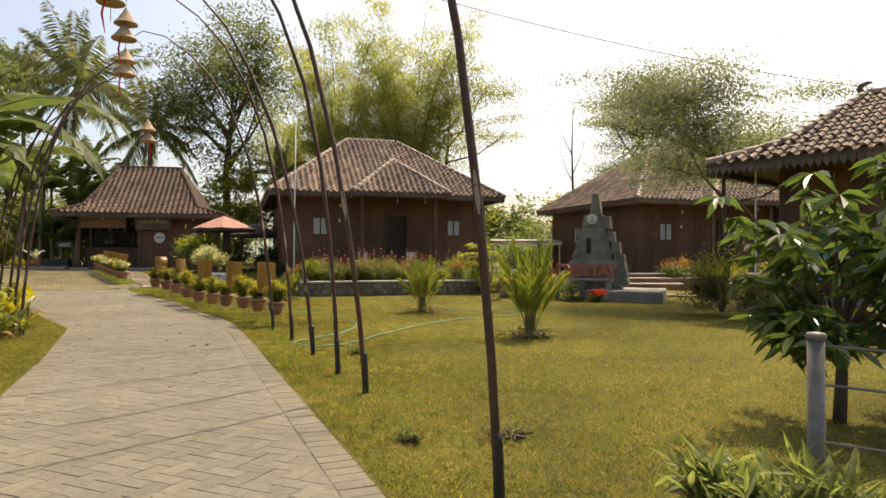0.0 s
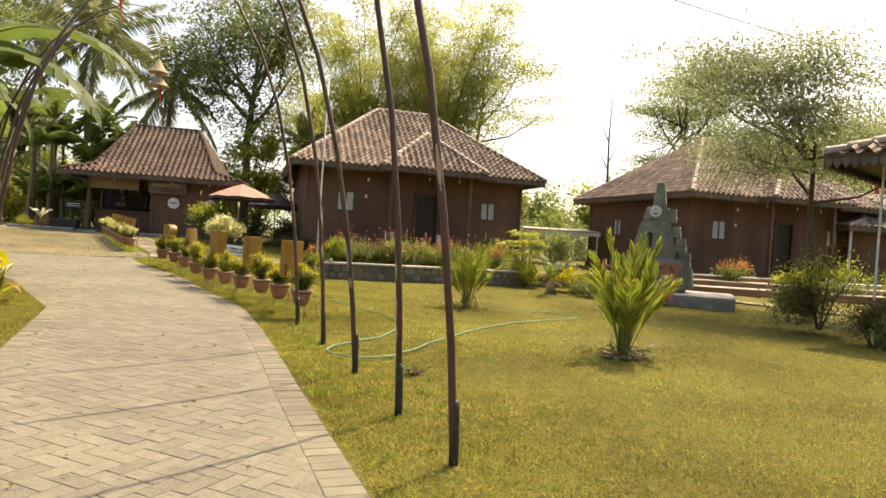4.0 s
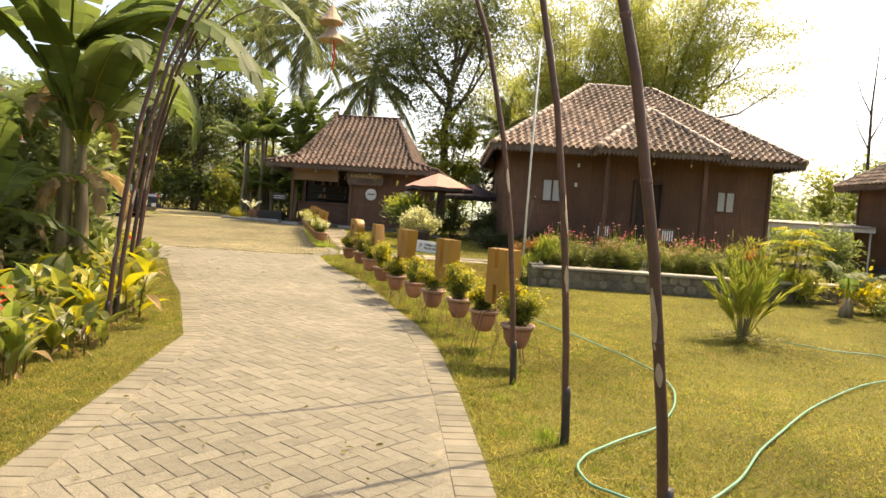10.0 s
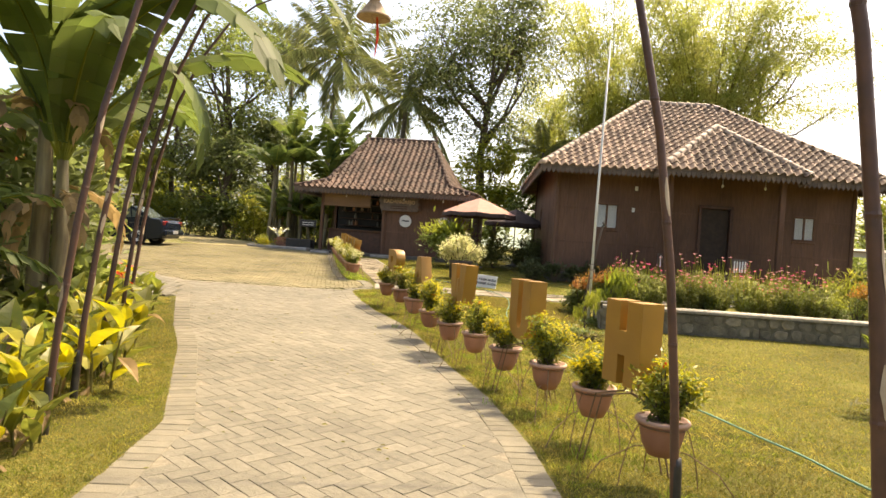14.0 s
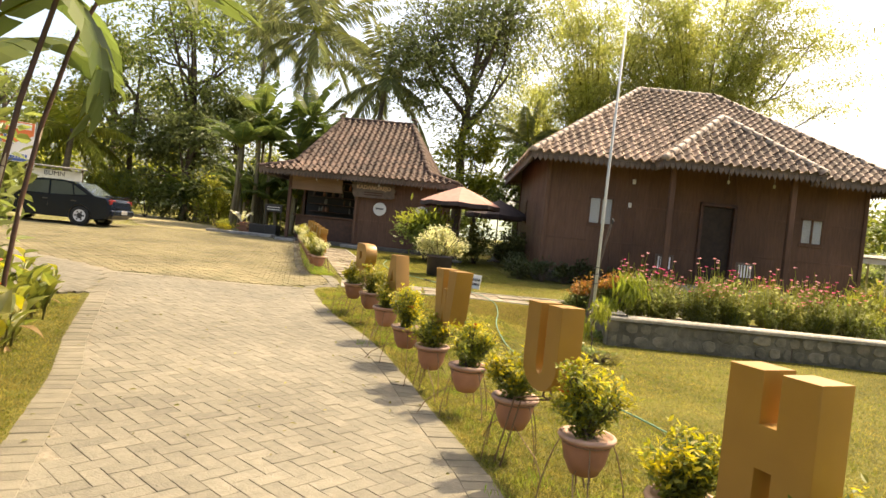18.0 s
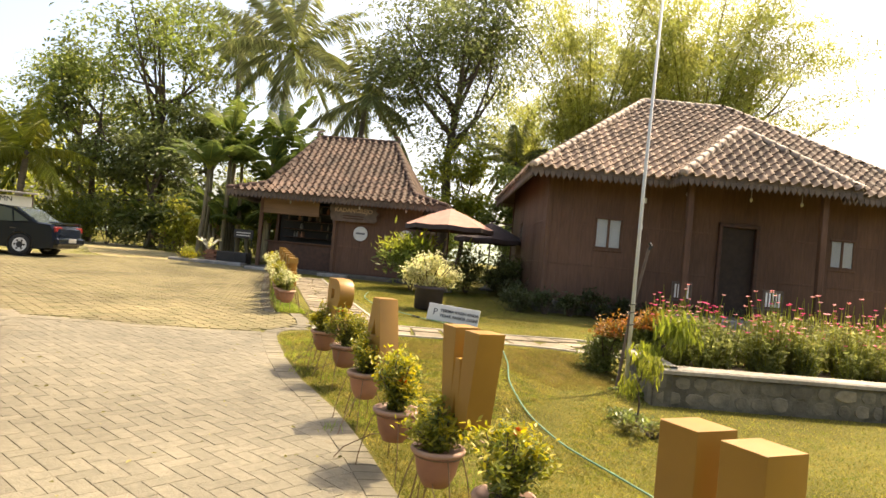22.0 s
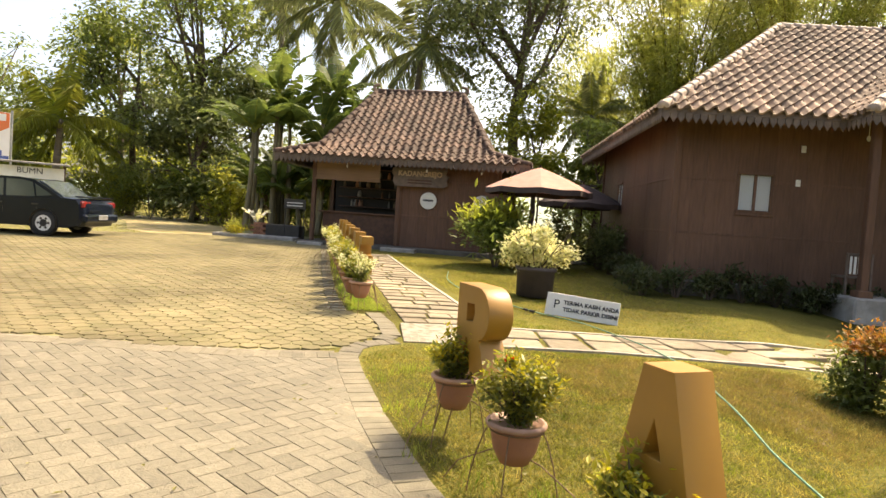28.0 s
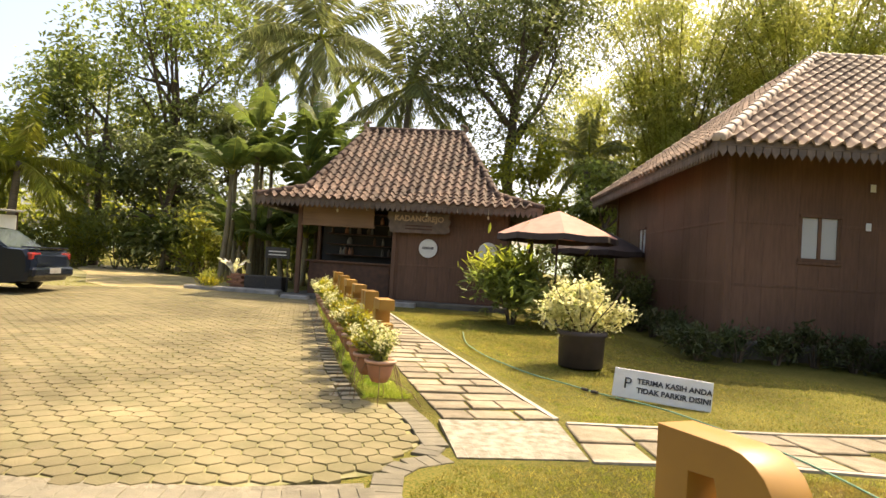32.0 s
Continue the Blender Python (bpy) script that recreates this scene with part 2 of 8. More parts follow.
M_CARPAINT = mat("dark_blue_black_car_paint", (0.009, 0.012, 0.019), (0.008, 0.012, 0.021), 3, 0.12, metal=0.0, bump=0, big=0.05, gloss=0.3)
M_GLASSDARK = mat("tinted_window_glass", (0.05, 0.065, 0.065), (0.07, 0.085, 0.085), 2, 0.06, bump=0, big=0.05, gloss=0.9)
M_RUBBER = mat("tyre_rubber", (0.015, 0.015, 0.015), (0.025, 0.024, 0.022), 30, 0.85, bump=0.2)
M_ALLOY = mat("silver_alloy_rim", (0.62, 0.62, 0.62), (0.5, 0.5, 0.5), 10, 0.35, metal=0.25, bump=0)
M_TAIL = mat("red_tail_light", (0.16, 0.012, 0.012), (0.13, 0.01, 0.01), 10, 0.25, bump=0)
M_CANVAS = mat("peach_canvas", (0.56, 0.3, 0.23), (0.48, 0.26, 0.2), 6, 0.85, bump=0.1, big=0.1, trans=0.15)
M_BROWNCANVAS = mat("dark_brown_canvas", (0.06, 0.04, 0.035), None, 6, 0.85, bump=0.1)
M_BLIND = mat("rattan_blind", (0.25, 0.15, 0.08), (0.17, 0.10, 0.055), 4, 0.8, bump=0.25, stretch=(0.5, 0.5, 26))
M_WICKER = mat("woven_bamboo", (0.50, 0.36, 0.23), (0.36, 0.25, 0.15), 25, 0.8, bump=0.4)
M_MOSS = mat("mossy_grey_stone", (0.25, 0.235, 0.18), (0.15, 0.148, 0.112), 4, 0.85, bump=0.5, bscale=18, big=0.25, bigscale=1.2, rnd=0.1)
M_REDPAINT = mat("faded_red_letter", (0.44, 0.15, 0.075), (0.34, 0.11, 0.06), 5, 0.6, bump=0.05)
M_EARTH = mat("bare_earth", (0.4, 0.3, 0.16), (0.2, 0.18, 0.06), 1.6, 0.95, bump=0.6, bscale=12)
M_DRYGRASS = mat("dry_grass_blades", (0.21, 0.15, 0.05), (0.13, 0.12, 0.03), 5, 0.8, bump=0, isl=0.4, trans=0.4, gloss=0.1)
M_DRYBANK = mat("dry_brown_grass", (0.19, 0.135, 0.05), (0.1, 0.08, 0.03), 14, 0.95, bump=0.8, bscale=70)
M_BANNER_W = mat("banner_white", (0.75, 0.72, 0.68), (0.7, 0.66, 0.6), 3, 0.6, bump=0.02, big=0.05)
M_BANNER_O = mat("banner_orange", (0.72, 0.14, 0.035), (0.62, 0.18, 0.05), 1.6, 0.6, bump=0.02, big=0.1)
M_BANNER_B = mat("banner_blue", (0.07, 0.12, 0.33), None, 3, 0.6, bump=0.02, big=0.05)
M_INK = mat("dark_ink", (0.03, 0.03, 0.035), None, 5, 0.6, bump=0)
M_BLUE = mat("sky_blue_paint", (0.06, 0.28, 0.5), None, 5, 0.5, bump=0.03)
M_REDTANK = mat("red_water_tank", (0.45, 0.05, 0.03), (0.36, 0.045, 0.03), 4, 0.5, bump=0.03)
# forest green paled so that the colour itself carries the haze
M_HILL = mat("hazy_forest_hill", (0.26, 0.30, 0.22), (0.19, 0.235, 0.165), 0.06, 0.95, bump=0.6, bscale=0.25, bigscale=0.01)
M_BRICK = mat("terracotta_brick", (0.36, 0.16, 0.09), (0.28, 0.13, 0.08), 6, 0.85, bump=0.3, rnd=0.2)

# ---- mesh helpers ----


def geo():
    return [[], []]


def add(g, vs, fs, m=None):
    o = len(g[0])
    g[0].extend((m @ Vector(v)) if m else Vector(v) for v in vs)
    g[1].extend(tuple(i + o for i in f) for f in fs)


def cbox(g, lo, hi, c=0.01, m=None):
    """A box with chamfered edges."""
    lo, hi = Vector(lo), Vector(hi)
    c = min(c, *(0.45 * (hi[i] - lo[i]) for i in range(3)))
    vs, idx = [], {}
    for sx in (0, 1):
        for sy in (0, 1):
            for sz in (0, 1):
                s = (sx, sy, sz)
                for ax in range(3):
                    p = [hi[i] if s[i] else lo[i] for i in range(3)]
                    for i in range(3):
                        if i != ax:
                            p[i] += -c if s[i] else c
                    idx[s, ax] = len(vs)
                    vs.append(p)
    fs = []
    for ax in range(3):
        a, b = (ax + 1) % 3, (ax + 2) % 3
        for s in (0, 1):
            q = []
            for da, db in ((0, 0), (1, 0), (1, 1), (0, 1)):
                k = [0, 0, 0]
                k[ax], k[a], k[b] = s, da, db
                q.append(idx[tuple(k), ax])
            fs.append(q if s else q[::-1])
        for da in (0, 1):
            for db in (0, 1):
                k0, k1 = [0, 0, 0], [0, 0, 0]
                k0[ax], k1[ax] = 0, 1
                k0[a] = k1[a] = da
                k0[b] = k1[b] = db
                q = [idx[tuple(k0), a], idx[tuple(k1), a], idx[tuple(k1), b], idx[tuple(k0), b]]
                fs.append(q if da ^ db ^ 1 else q[::-1])
    for s in [(x, y, z) for x in (0, 1) for y in (0, 1) for z in (0, 1)]:
        q = [idx[s, 0], idx[s, 1], idx[s, 2]]
        fs.append(q if (sum(s) % 2) else q[::-1])
    add(g, vs, fs, m)


def tube(g, pts, radii, seg=8, caps=True):
    """A round rod along points; radii one number or one per point."""
    pts = [Vector(p) for p in pts]
    if not isinstance(radii, (list, tuple)):
        radii = [radii] * len(pts)
    o = len(g[0])
    ref = None
    for i, p in enumerate(pts):
        d = (pts[min(i + 1, len(pts) - 1)] - pts[max(i - 1, 0)]).normalized()
        if ref is None:
            ref = d.orthogonal().normalized()
        ref = (ref - d * ref.dot(d)).normalized()
        side = d.cross(ref)
        for k in range(seg):
            a = 2 * math.pi * k / seg
            g[0].append(p + (ref * math.cos(a) + side * math.sin(a)) * radii[i])
    for i in range(len(pts) - 1):
        for k in range(seg):
            a, b = o + i * seg + k, o + i * seg + (k + 1) % seg
            g[1].append((a, b, b + seg, a + seg))
    if caps:
        g[1].append(tuple(o + k for k in range(seg))[::-1])
        g[1].append(tuple(o + (len(pts) - 1) * seg + k for k in range(seg)))


def lathe(g, prof, seg=20, m=None):
    """A turned body from (radius, height) pairs."""
    vs, fs = [], []
    for r, z in prof:
        for k in range(seg):
            a = 2 * math.pi * k / seg
            vs.append((r * math.cos(a), r * math.sin(a), z))
    for i in range(len(prof) - 1):
        for k in range(seg):
            a, b = i * seg + k, i * seg + (k + 1) % seg
            fs.append((a, b, b + seg, a + seg))
    fs.append(tuple(range(seg))[::-1])
    fs.append(tuple((len(prof) - 1) * seg + k for k in range(seg)))
    add(g, vs, fs, m)


def prism(g, poly, z0, z1, m=None):
    """An upright block over a plan outline (counter-clockwise)."""
    n = len(poly)
    vs = [(x, y, z0) for x, y in poly] + [(x, y, z1) for x, y in poly]
    fs = [tuple(range(n))[::-1], tuple(range(n, 2 * n))]
    fs += [(i, (i + 1) % n, n + (i + 1) % n, n + i) for i in range(n)]
    add(g, vs, fs, m)


def link(name, me, material, parent=None, label="", kind=""):
    if material and not me.materials:
        me.materials.append(material)
    ob = new(name, me)
    if parent:
        ob.parent = parent
    return tagged(ob, label=label, kind=kind)


def mesh(name, g, smooth=False):
    me = bpy.data.meshes.new(name)
    me.from_pydata([tuple(v) for v in g[0]], [], g[1])
    if smooth:
        me.shade_smooth()
    me.update()
    return me


def part(name, g, material, parent=None, label="", kind="", smooth=False):
    return link(name, mesh(name, g, smooth), material, parent, label, kind)


def npmesh(name, verts, faces):
    """A mesh from arrays; faces all of one size."""
    me = bpy.data.meshes.new(name)
    n, k = faces.shape
    me.vertices.add(len(verts))
    me.vertices.foreach_set("co", verts.astype(np.float32).ravel())
    me.loops.add(n * k)
    me.loops.foreach_set("vertex_index", faces.astype(np.int32).ravel())
    me.polygons.add(n)
    me.polygons.foreach_set("loop_start", np.arange(0, n * k, k, dtype=np.int32))
    me.update(calc_edges=True)
    me.shade_flat()
    return me


def thing(name, m, label, category, group=""):
    ob = new(name)
    ob.empty_display_size = 0.1
    ob.matrix_world = m
    return tagged(ob, label, category, group)


def lettering(name, text, size, depth, material, parent, m, align="CENTER", label="", bold=0.0):
    cu = bpy.data.curves.new(name, "FONT")
    cu.body, cu.size, cu.extrude, cu.align_x, cu.align_y = text, size, depth, align, "CENTER"
    cu.resolution_u, cu.offset = 3, bold
    tmp = bpy.data.objects.new("tmp", cu)
    scene.collection.objects.link(tmp)
    me = bpy.data.meshes.new_from_object(tmp.evaluated_get(bpy.context.evaluated_depsgraph_get()))
    bpy.data.objects.remove(tmp)
    ob = link(name, me, material, parent, label)
    ob.matrix_local = m
    return ob


def step(a, b, v):
    t = min(1.0, max(0.0, (v - a) / (b - a)))
    return t * t * (3 - 2 * t)


def gz(x, y):
    """Height of the ground: level lawn, rising gently towards the far end."""
    d = -0.45 * x + 0.89 * y - 12.3
    d = min(d, 26.0)
    h = 0.0245 * (d + math.sqrt(d * d + 4)) / 2 - 0.002
    h -= 0.13 * step(-6.6, -5.2, x) * step(12, 16, y)
    return max(-0.1, h)

# ---- ground, road, kerbs ----
KERB_R = [(3.6, -2.4), (1.9, 0.9), (0.08, 4.36), (-0.9, 6.23), (-1.85, 8.04), (-2.49, 9.28), (-3.1, 10.42), (-3.83, 11.7),
          (-4.57, 12.76), (-5.93, 14.45), (-7.2, 15.74), (-8.03, 16.45), (-8.76, 17.2), (-9.55, 18.1), (-9.85, 18.48)]
KERB_C = [(-9.85, 18.48), (-10.02, 18.85), (-10.0, 19.15), (-9.84, 19.4)]
KERB_L = [(0.6, -0.9), (-1.2, 2.4), (-2.85, 5.5), (-3.41, 6.49), (-4.2, 7.93), (-5.89, 10.75), (-7.85, 12.62), (-8.75, 13.35), (-10.94, 15.33), (-11.9, 16.25),
          (-12.35, 16.65), (-12.9, 16.9), (-13.7, 17.05), (-16.0, 17.25), (-22.0, 17.4)]
BAND = [(-9.85, 18.48), (-10.46, 18.0), (-11.18, 17.62), (-11.98, 17.27), (-12.6, 16.9)]
PARK_R = [(-11.3, 20.4), (-11.37, 20.49), (-12.24, 21.5), (-13.68, 23.36), (-14.6, 24.58), (-16.5, 27.1), (-17.9, 28.95)]


def resample(pts, d):
    """Points every d metres along a line, with their directions."""
    out, need = [], 0.0
    for a, b in zip(pts, pts[1:]):
        a, b = Vector(a), Vector(b)
        ln = (b - a).length
        if ln < 1e-6:
            continue
        u = (b - a) / ln
        while need <= ln:
            out.append((a + u * need, u))
            need += d
        need -= ln
    return out


def offset(pts, d):
    """The line moved to its right by d."""
    out = []
    for i, p in enumerate(pts):
        a, b = Vector(pts[max(0, i - 1)]), Vector(pts[min(len(pts) - 1, i + 1)])
        u = (b - a).normalized()
        out.append((p[0] + u.y * d, p[1] - u.x * d))
    return out


def inside(x, y, poly):
    c, j = False, len(poly) - 1
    for i in range(len(poly)):
        xi, yi = poly[i]
        xj, yj = poly[j]
        if (yi > y) != (yj > y) and x < (xj - xi) * (y - yi) / (yj - yi) + xi:
            c = not c
        j = i
    return c


LEFT_IN = offset(KERB_L, 0.21)
ROAD = KERB_R + BAND[1:] + [p for p in LEFT_IN[::-1] if p[1] < 16.75 and p[0] > -12.6]
PARKING = [(-9.98, 18.85), (-10.06, 19.2), (-10.04, 19.56), (-10.42, 20.06), (-10.86, 20.52)] + PARK_R[1:] + [(-19.5, 31.0), (-24, 33), (-32, 31), (-36, 24), (-34, 17.9), (-22, 17.6), (-16, 17.5), (-13.7, 17.3), (-12.7, 17.15),
           (-12.0, 17.45), (-11.2, 17.8), (-10.5, 18.2)]


def ground_sheet():
    xs = [-1500, -500, -200, -90, -60] + [-45 + 0.75 * i for i in range(89)] + [30, 45, 90, 200, 500, 1500]
    ys = [-1500, -500, -150, -40, -15] + [-8 + 0.75 * i for i in range(83)] + [70, 100, 200, 500, 1500]
    vs = []
    for y in ys:
        for x in xs:
            z = gz(x, y) + 0.012 * noise.noise((x * 0.6, y * 0.6, 0)) - 0.015
            if inside(x, y, ROAD) or inside(x, y, PARKING):
                z -= 0.035
            vs.append((x, y, z))
    n = len(xs)
    fs = [(j * n + i, j * n + i + 1, (j + 1) * n + i + 1, (j + 1) * n + i) for j in range(len(ys) - 1) for i in range(n - 1)]
    ob = part("ground", [vs, fs], M_LAWN, None, "mown yellow-green lawn with worn brown patches", "structure", True)
    return ob


ground_sheet()


def patch(name, poly, dz, material, label, cell=0.5):
    """A thin sheet over the ground inside an outline."""
    x0, x1 = min(p[0] for p in poly), max(p[0] for p in poly)
    y0, y1 = min(p[1] for p in poly), max(p[1] for p in poly)
    bm = bmesh.new()
    bm.faces.new([bm.verts.new((p[0], p[1], 0)) for p in poly])
    for k in range(int((x1 - x0) / cell)):
        bmesh.ops.bisect_plane(bm, geom=bm.verts[:] + bm.edges[:] + bm.faces[:], plane_co=(x0 + (k + 1) * cell, 0, 0), plane_no=(1, 0, 0))
    for k in range(int((y1 - y0) / cell)):
        bmesh.ops.bisect_plane(bm, geom=bm.verts[:] + bm.edges[:] + bm.faces[:], plane_co=(0, y0 + (k + 1) * cell, 0), plane_no=(0, 1, 0))
    for v in bm.verts:
        v.co.z = gz(v.co.x, v.co.y) + dz
    me = bpy.data.meshes.new(name)
    bm.normal_update()
    bm.to_mesh(me)
    bm.free()
    return link(name, me, material, None, label, "structure")


road = patch("road", ROAD, -0.0155, M_SAND, "driveway of pale herringbone concrete pavers with sandy joints", 0.8)
M_COURT = mat("mossy_court", (0.2838, 0.2451, 0.1376), (0.172, 0.172, 0.0516), 9, 0.9, bump=0.4, bscale=30, big=0.2, gloss=0.2)
parking = patch("pavement", PARKING, -0.019, M_COURT, "parking court of hexagonal grass pavers with mossy joints", 1.0)


def slope_mat(x, y, z, a):
    """A pose on the ground at x, y turned by a about z."""
    e = 0.1
    nx, ny = (gz(x + e, y) - gz(x - e, y)) / (2 * e), (gz(x, y + e) - gz(x, y - e)) / (2 * e)
    up = Vector((-nx, -ny, 1)).normalized()
    fx = Vector((math.cos(a), math.sin(a), 0))
    fy = up.cross(fx).normalized()
    fx = fy.cross(up)
    m = Matrix((fx, fy, up)).transposed().to_4x4()
    m.translation = (x, y, gz(x, y) + z)
    return m

# ---- houses ----
TILE_W, TILE_L = 0.235, 0.26


def tile_mesh():
    """One S-shaped clay tile, lower end at y = 0."""
    prof = [(-0.125, 0.02), (-0.095, -0.02), (-0.035, -0.014), (0.012, 0.04), (0.065, 0.078), (0.118, 0.03)]
    g = geo()
    n = len(prof)
    vs = [(x, 0, z + 0.034) for x, z in prof] + [(x, TILE_L + 0.05, z + 0.002) for x, z in prof] + [(x, 0.002, z - 0.006) for x, z in prof] + [(x, 0, z + 0.034) for x, z in prof]
    fs = [(i, i + 1, n + i + 1, n + i) for i in range(n - 1)] + [(2 * n + i, 2 * n + i + 1, 3 * n + i + 1, 3 * n + i) for i in range(n - 1)]
    add(g, vs, fs)
    return g


TILE = tile_mesh()
TILE_V = np.array([tuple(v) for v in TILE[0]])
TILE_F = np.array(TILE[1])


def tile_poses(poly, lift=0.03):
    """Poses of tiles over a flat roof face; poly starts with the two ends of its eave."""
    a, b = Vector(poly[0]), Vector(poly[1])
    u = (b - a).normalized()
    nrm = u.cross(Vector(poly[2]) - a).normalized()
    if nrm.z < 0:
        nrm = -nrm
    v = nrm.cross(u).normalized()
    flat = [((Vector(p) - a).dot(u), (Vector(p) - a).dot(v)) for p in poly]
    out = []
    rows = int(max(q[1] for q in flat) / TILE_L) + 1
    lo, hi = min(q[0] for q in flat), max(q[0] for q in flat)
    rot = Matrix((u, v, nrm)).transposed().to_4x4()
    for r in range(rows):
        for c in range(int((hi - lo) / TILE_W) + 1):
            x, y = lo + (c + 0.5) * TILE_W, r * TILE_L - 0.04
            if not inside(x, y + TILE_L * 0.55, flat):
                continue
            m = rot.copy()
            m.translation = a + u * (x + random.uniform(-0.006, 0.006)) + v * (y + random.uniform(-0.012, 0.012)) + nrm * lift
            out.append(m @ Matrix.Rotation(random.uniform(-0.03, 0.03), 4, "Z"))
    return out


def tiles_joined(name, poses, parent, material=None):
    if not poses:
        return None
    hom = np.c_[TILE_V, np.ones(len(TILE_V))]
    vs = np.concatenate([(hom @ np.array(m).T)[:, :3] for m in poses])
    fs = (TILE_F[None] + (np.arange(len(poses)) * len(TILE_V))[:, None, None]).reshape(-1, 4)
    me = npmesh(name, vs, fs)
    me.shade_smooth()
    return link(name, me, material or M_TILE, parent, "rows of weathered brown clay tiles", "stuff")


def ridge_piece():
    g = geo()
    vs, fs = [], []
    n = 7
    for y, r in ((0, 0.105), (0.06, 0.11), (0.34, 0.085)):
        for k in range(n):
            a = math.pi * (k / (n - 1) * 1.2 - 0.1)
            vs.append((r * math.cos(a), y, r * math.sin(a) * 0.9))
    for i in range(2):
        fs += [(i * n + k + 1, i * n + k, (i + 1) * n + k, (i + 1) * n + k + 1) for k in range(n - 1)]
    fs.append(tuple(range(n)))
    add(g, vs, fs)
    return mesh("ridge_tile", g, True)


RIDGE_ME = ridge_piece()
RIDGE_ME.materials.append(M_RIDGE)
RIDGE_OLD = RIDGE_ME.copy()
RIDGE_OLD.materials[0] = M_OLDTILE


def ridge_line(a, b, parent, me=None):
    """Overlapping half-round ridge tiles from the low end a to the high end b."""
    a, b = Vector(a), Vector(b)
    d = (b - a)
    n = max(2, int(d.length / 0.29))
    u = d.normalized()
    side = u.cross(Vector((0, 0, 1))).normalized()
    up = side.cross(u)
    rot = Matrix((side, u, up)).transposed().to_4x4()
    for i in range(n):
        ob = new("ridge_tile", me or RIDGE_ME)
        ob.parent = parent
        m = rot @ Matrix.Rotation(random.uniform(-0.03, 0.03), 4, "Z")
        m.translation = a + u * (i * d.length / n) + up * 0.05
        ob.matrix_local = m


def scallops(a, b, parent, drop=0.2, w=0.13):
    """A row of pointed fascia boards hanging under an eave."""
    a, b = Vector(a), Vector(b)
    u = (b - a).normalized()
    nrm = Vector((u.y, -u.x, 0))
    n = int((b - a).length / w)
    g = geo()
    for i in range(n):
        p = a + u * ((i + 0.5) * (b - a).length / n)
        h = w * 0.46
        out = [(-h, 0), (-h, -drop * 0.55), (-h * 0.55, -drop * 0.72), (0, -drop), (h * 0.55, -drop * 0.72), (h, -drop * 0.55), (h, 0)]
        vs = [p + u * x + Vector((0, 0, z)) - nrm * 0.011 for x, z in out] + [p + u * x + Vector((0, 0, z)) + nrm * 0.011 for x, z in out]
        k = len(out)
        fs = [tuple(range(k)), tuple(range(k, 2 * k))[::-1]] + [(j, k + j, k + (j + 1) % k, (j + 1) % k) for j in range(k)]
        add(g, vs, fs)
    part("fascia_scallop", g, M_FASCIA, parent, "row of pointed wooden fascia boards", "stuff")
    g = geo()
    ln = (b - a).length
    m = Matrix((u, nrm, Vector((0, 0, 1)))).transposed().to_4x4()
    m.translation = a
    cbox(g, (0, -0.016, -0.03), (ln, 0.016, 0.07), 0.004, m)
    part("fascia_board", g, M_FASCIA, parent)


def deck(poly, parent, thick=0.05):
    """The closed boarding under the tiles of one roof face."""
    p = [Vector(q) for q in poly]
    nrm = (p[1] - p[0]).cross(p[2] - p[0]).normalized()
    if nrm.z < 0:
        nrm = -nrm
    n = len(p)
    vs = p + [q - nrm * thick for q in p]
    fs = [tuple(range(n)), tuple(range(n, 2 * n))[::-1]] + [(i, n + i, n + (i + 1) % n, (i + 1) % n) for i in range(n)]
    g = geo()
    add(g, vs, fs)
    part("roof_boarding", g, M_WOOD2, parent)


def board_wall(a, b, z0, z1, house, openings=(), board=0.3, label=""):
    """A wall of upright boards from a to b (local plan points), with holes (s0, s1, z0, z1) left open."""
    a, b = Vector((*a, 0)), Vector((*b, 0))
    u = (b - a).normalized()
    nrm = Vector((u.y, -u.x, 0))
    m = Matrix((u, nrm, Vector((0, 0, 1)))).transposed().to_4x4()
    m.translation = a
    ln = (b - a).length
    wall = new("wall")
    wall.parent = house
    wall.matrix_local = m
    tagged(wall, label or "wall of dark-stained upright teak boards")
    cuts = sorted({0.0, ln, *(s for o in openings for s in o[:2])})
    for s0, s1 in zip(cuts, cuts[1:]):
        n = max(1, round((s1 - s0) / board))
        holes = [o for o in openings if o[0] < (s0 + s1) / 2 < o[1]]
        spans = [(z0, z1)]
        for o in holes:
            spans = [p for q in spans for p in ((q[0], min(q[1], o[2])), (max(q[0], o[3]), q[1])) if p[1] - p[0] > 0.02]
        for i in range(n):
            x0, x1 = s0 + (s1 - s0) * i / n, s0 + (s1 - s0) * (i + 1) / n
            for p0, p1 in spans:
                g = geo()
                j = 0.0012 * ((i * 7) % 3)
                cbox(g, (x0 + 0.0008, -0.03 + j, p0), (x1 - 0.0008, 0.02 + j, p1), 0.002)
                part("board", g, M_WOOD, wall)
    g = geo()
    for zz in (z0 + 0.02, z0 + 0.9, z0 + 1.95):
        for s0, s1 in zip(cuts, cuts[1:]):
            if any(o[0] < (s0 + s1) / 2 < o[1] and o[2] < zz < o[3] for o in openings):
                continue
            cbox(g, (s0, 0.0235, zz), (s1, 0.032, zz + 0.045), 0.003)
    for s in (0.0, ln):
        cbox(g, (s - 0.06, -0.06, z0), (s + 0.06, 0.045, z1), 0.012)
    part("wall_frame", g, M_WOOD, wall)
    return wall, m


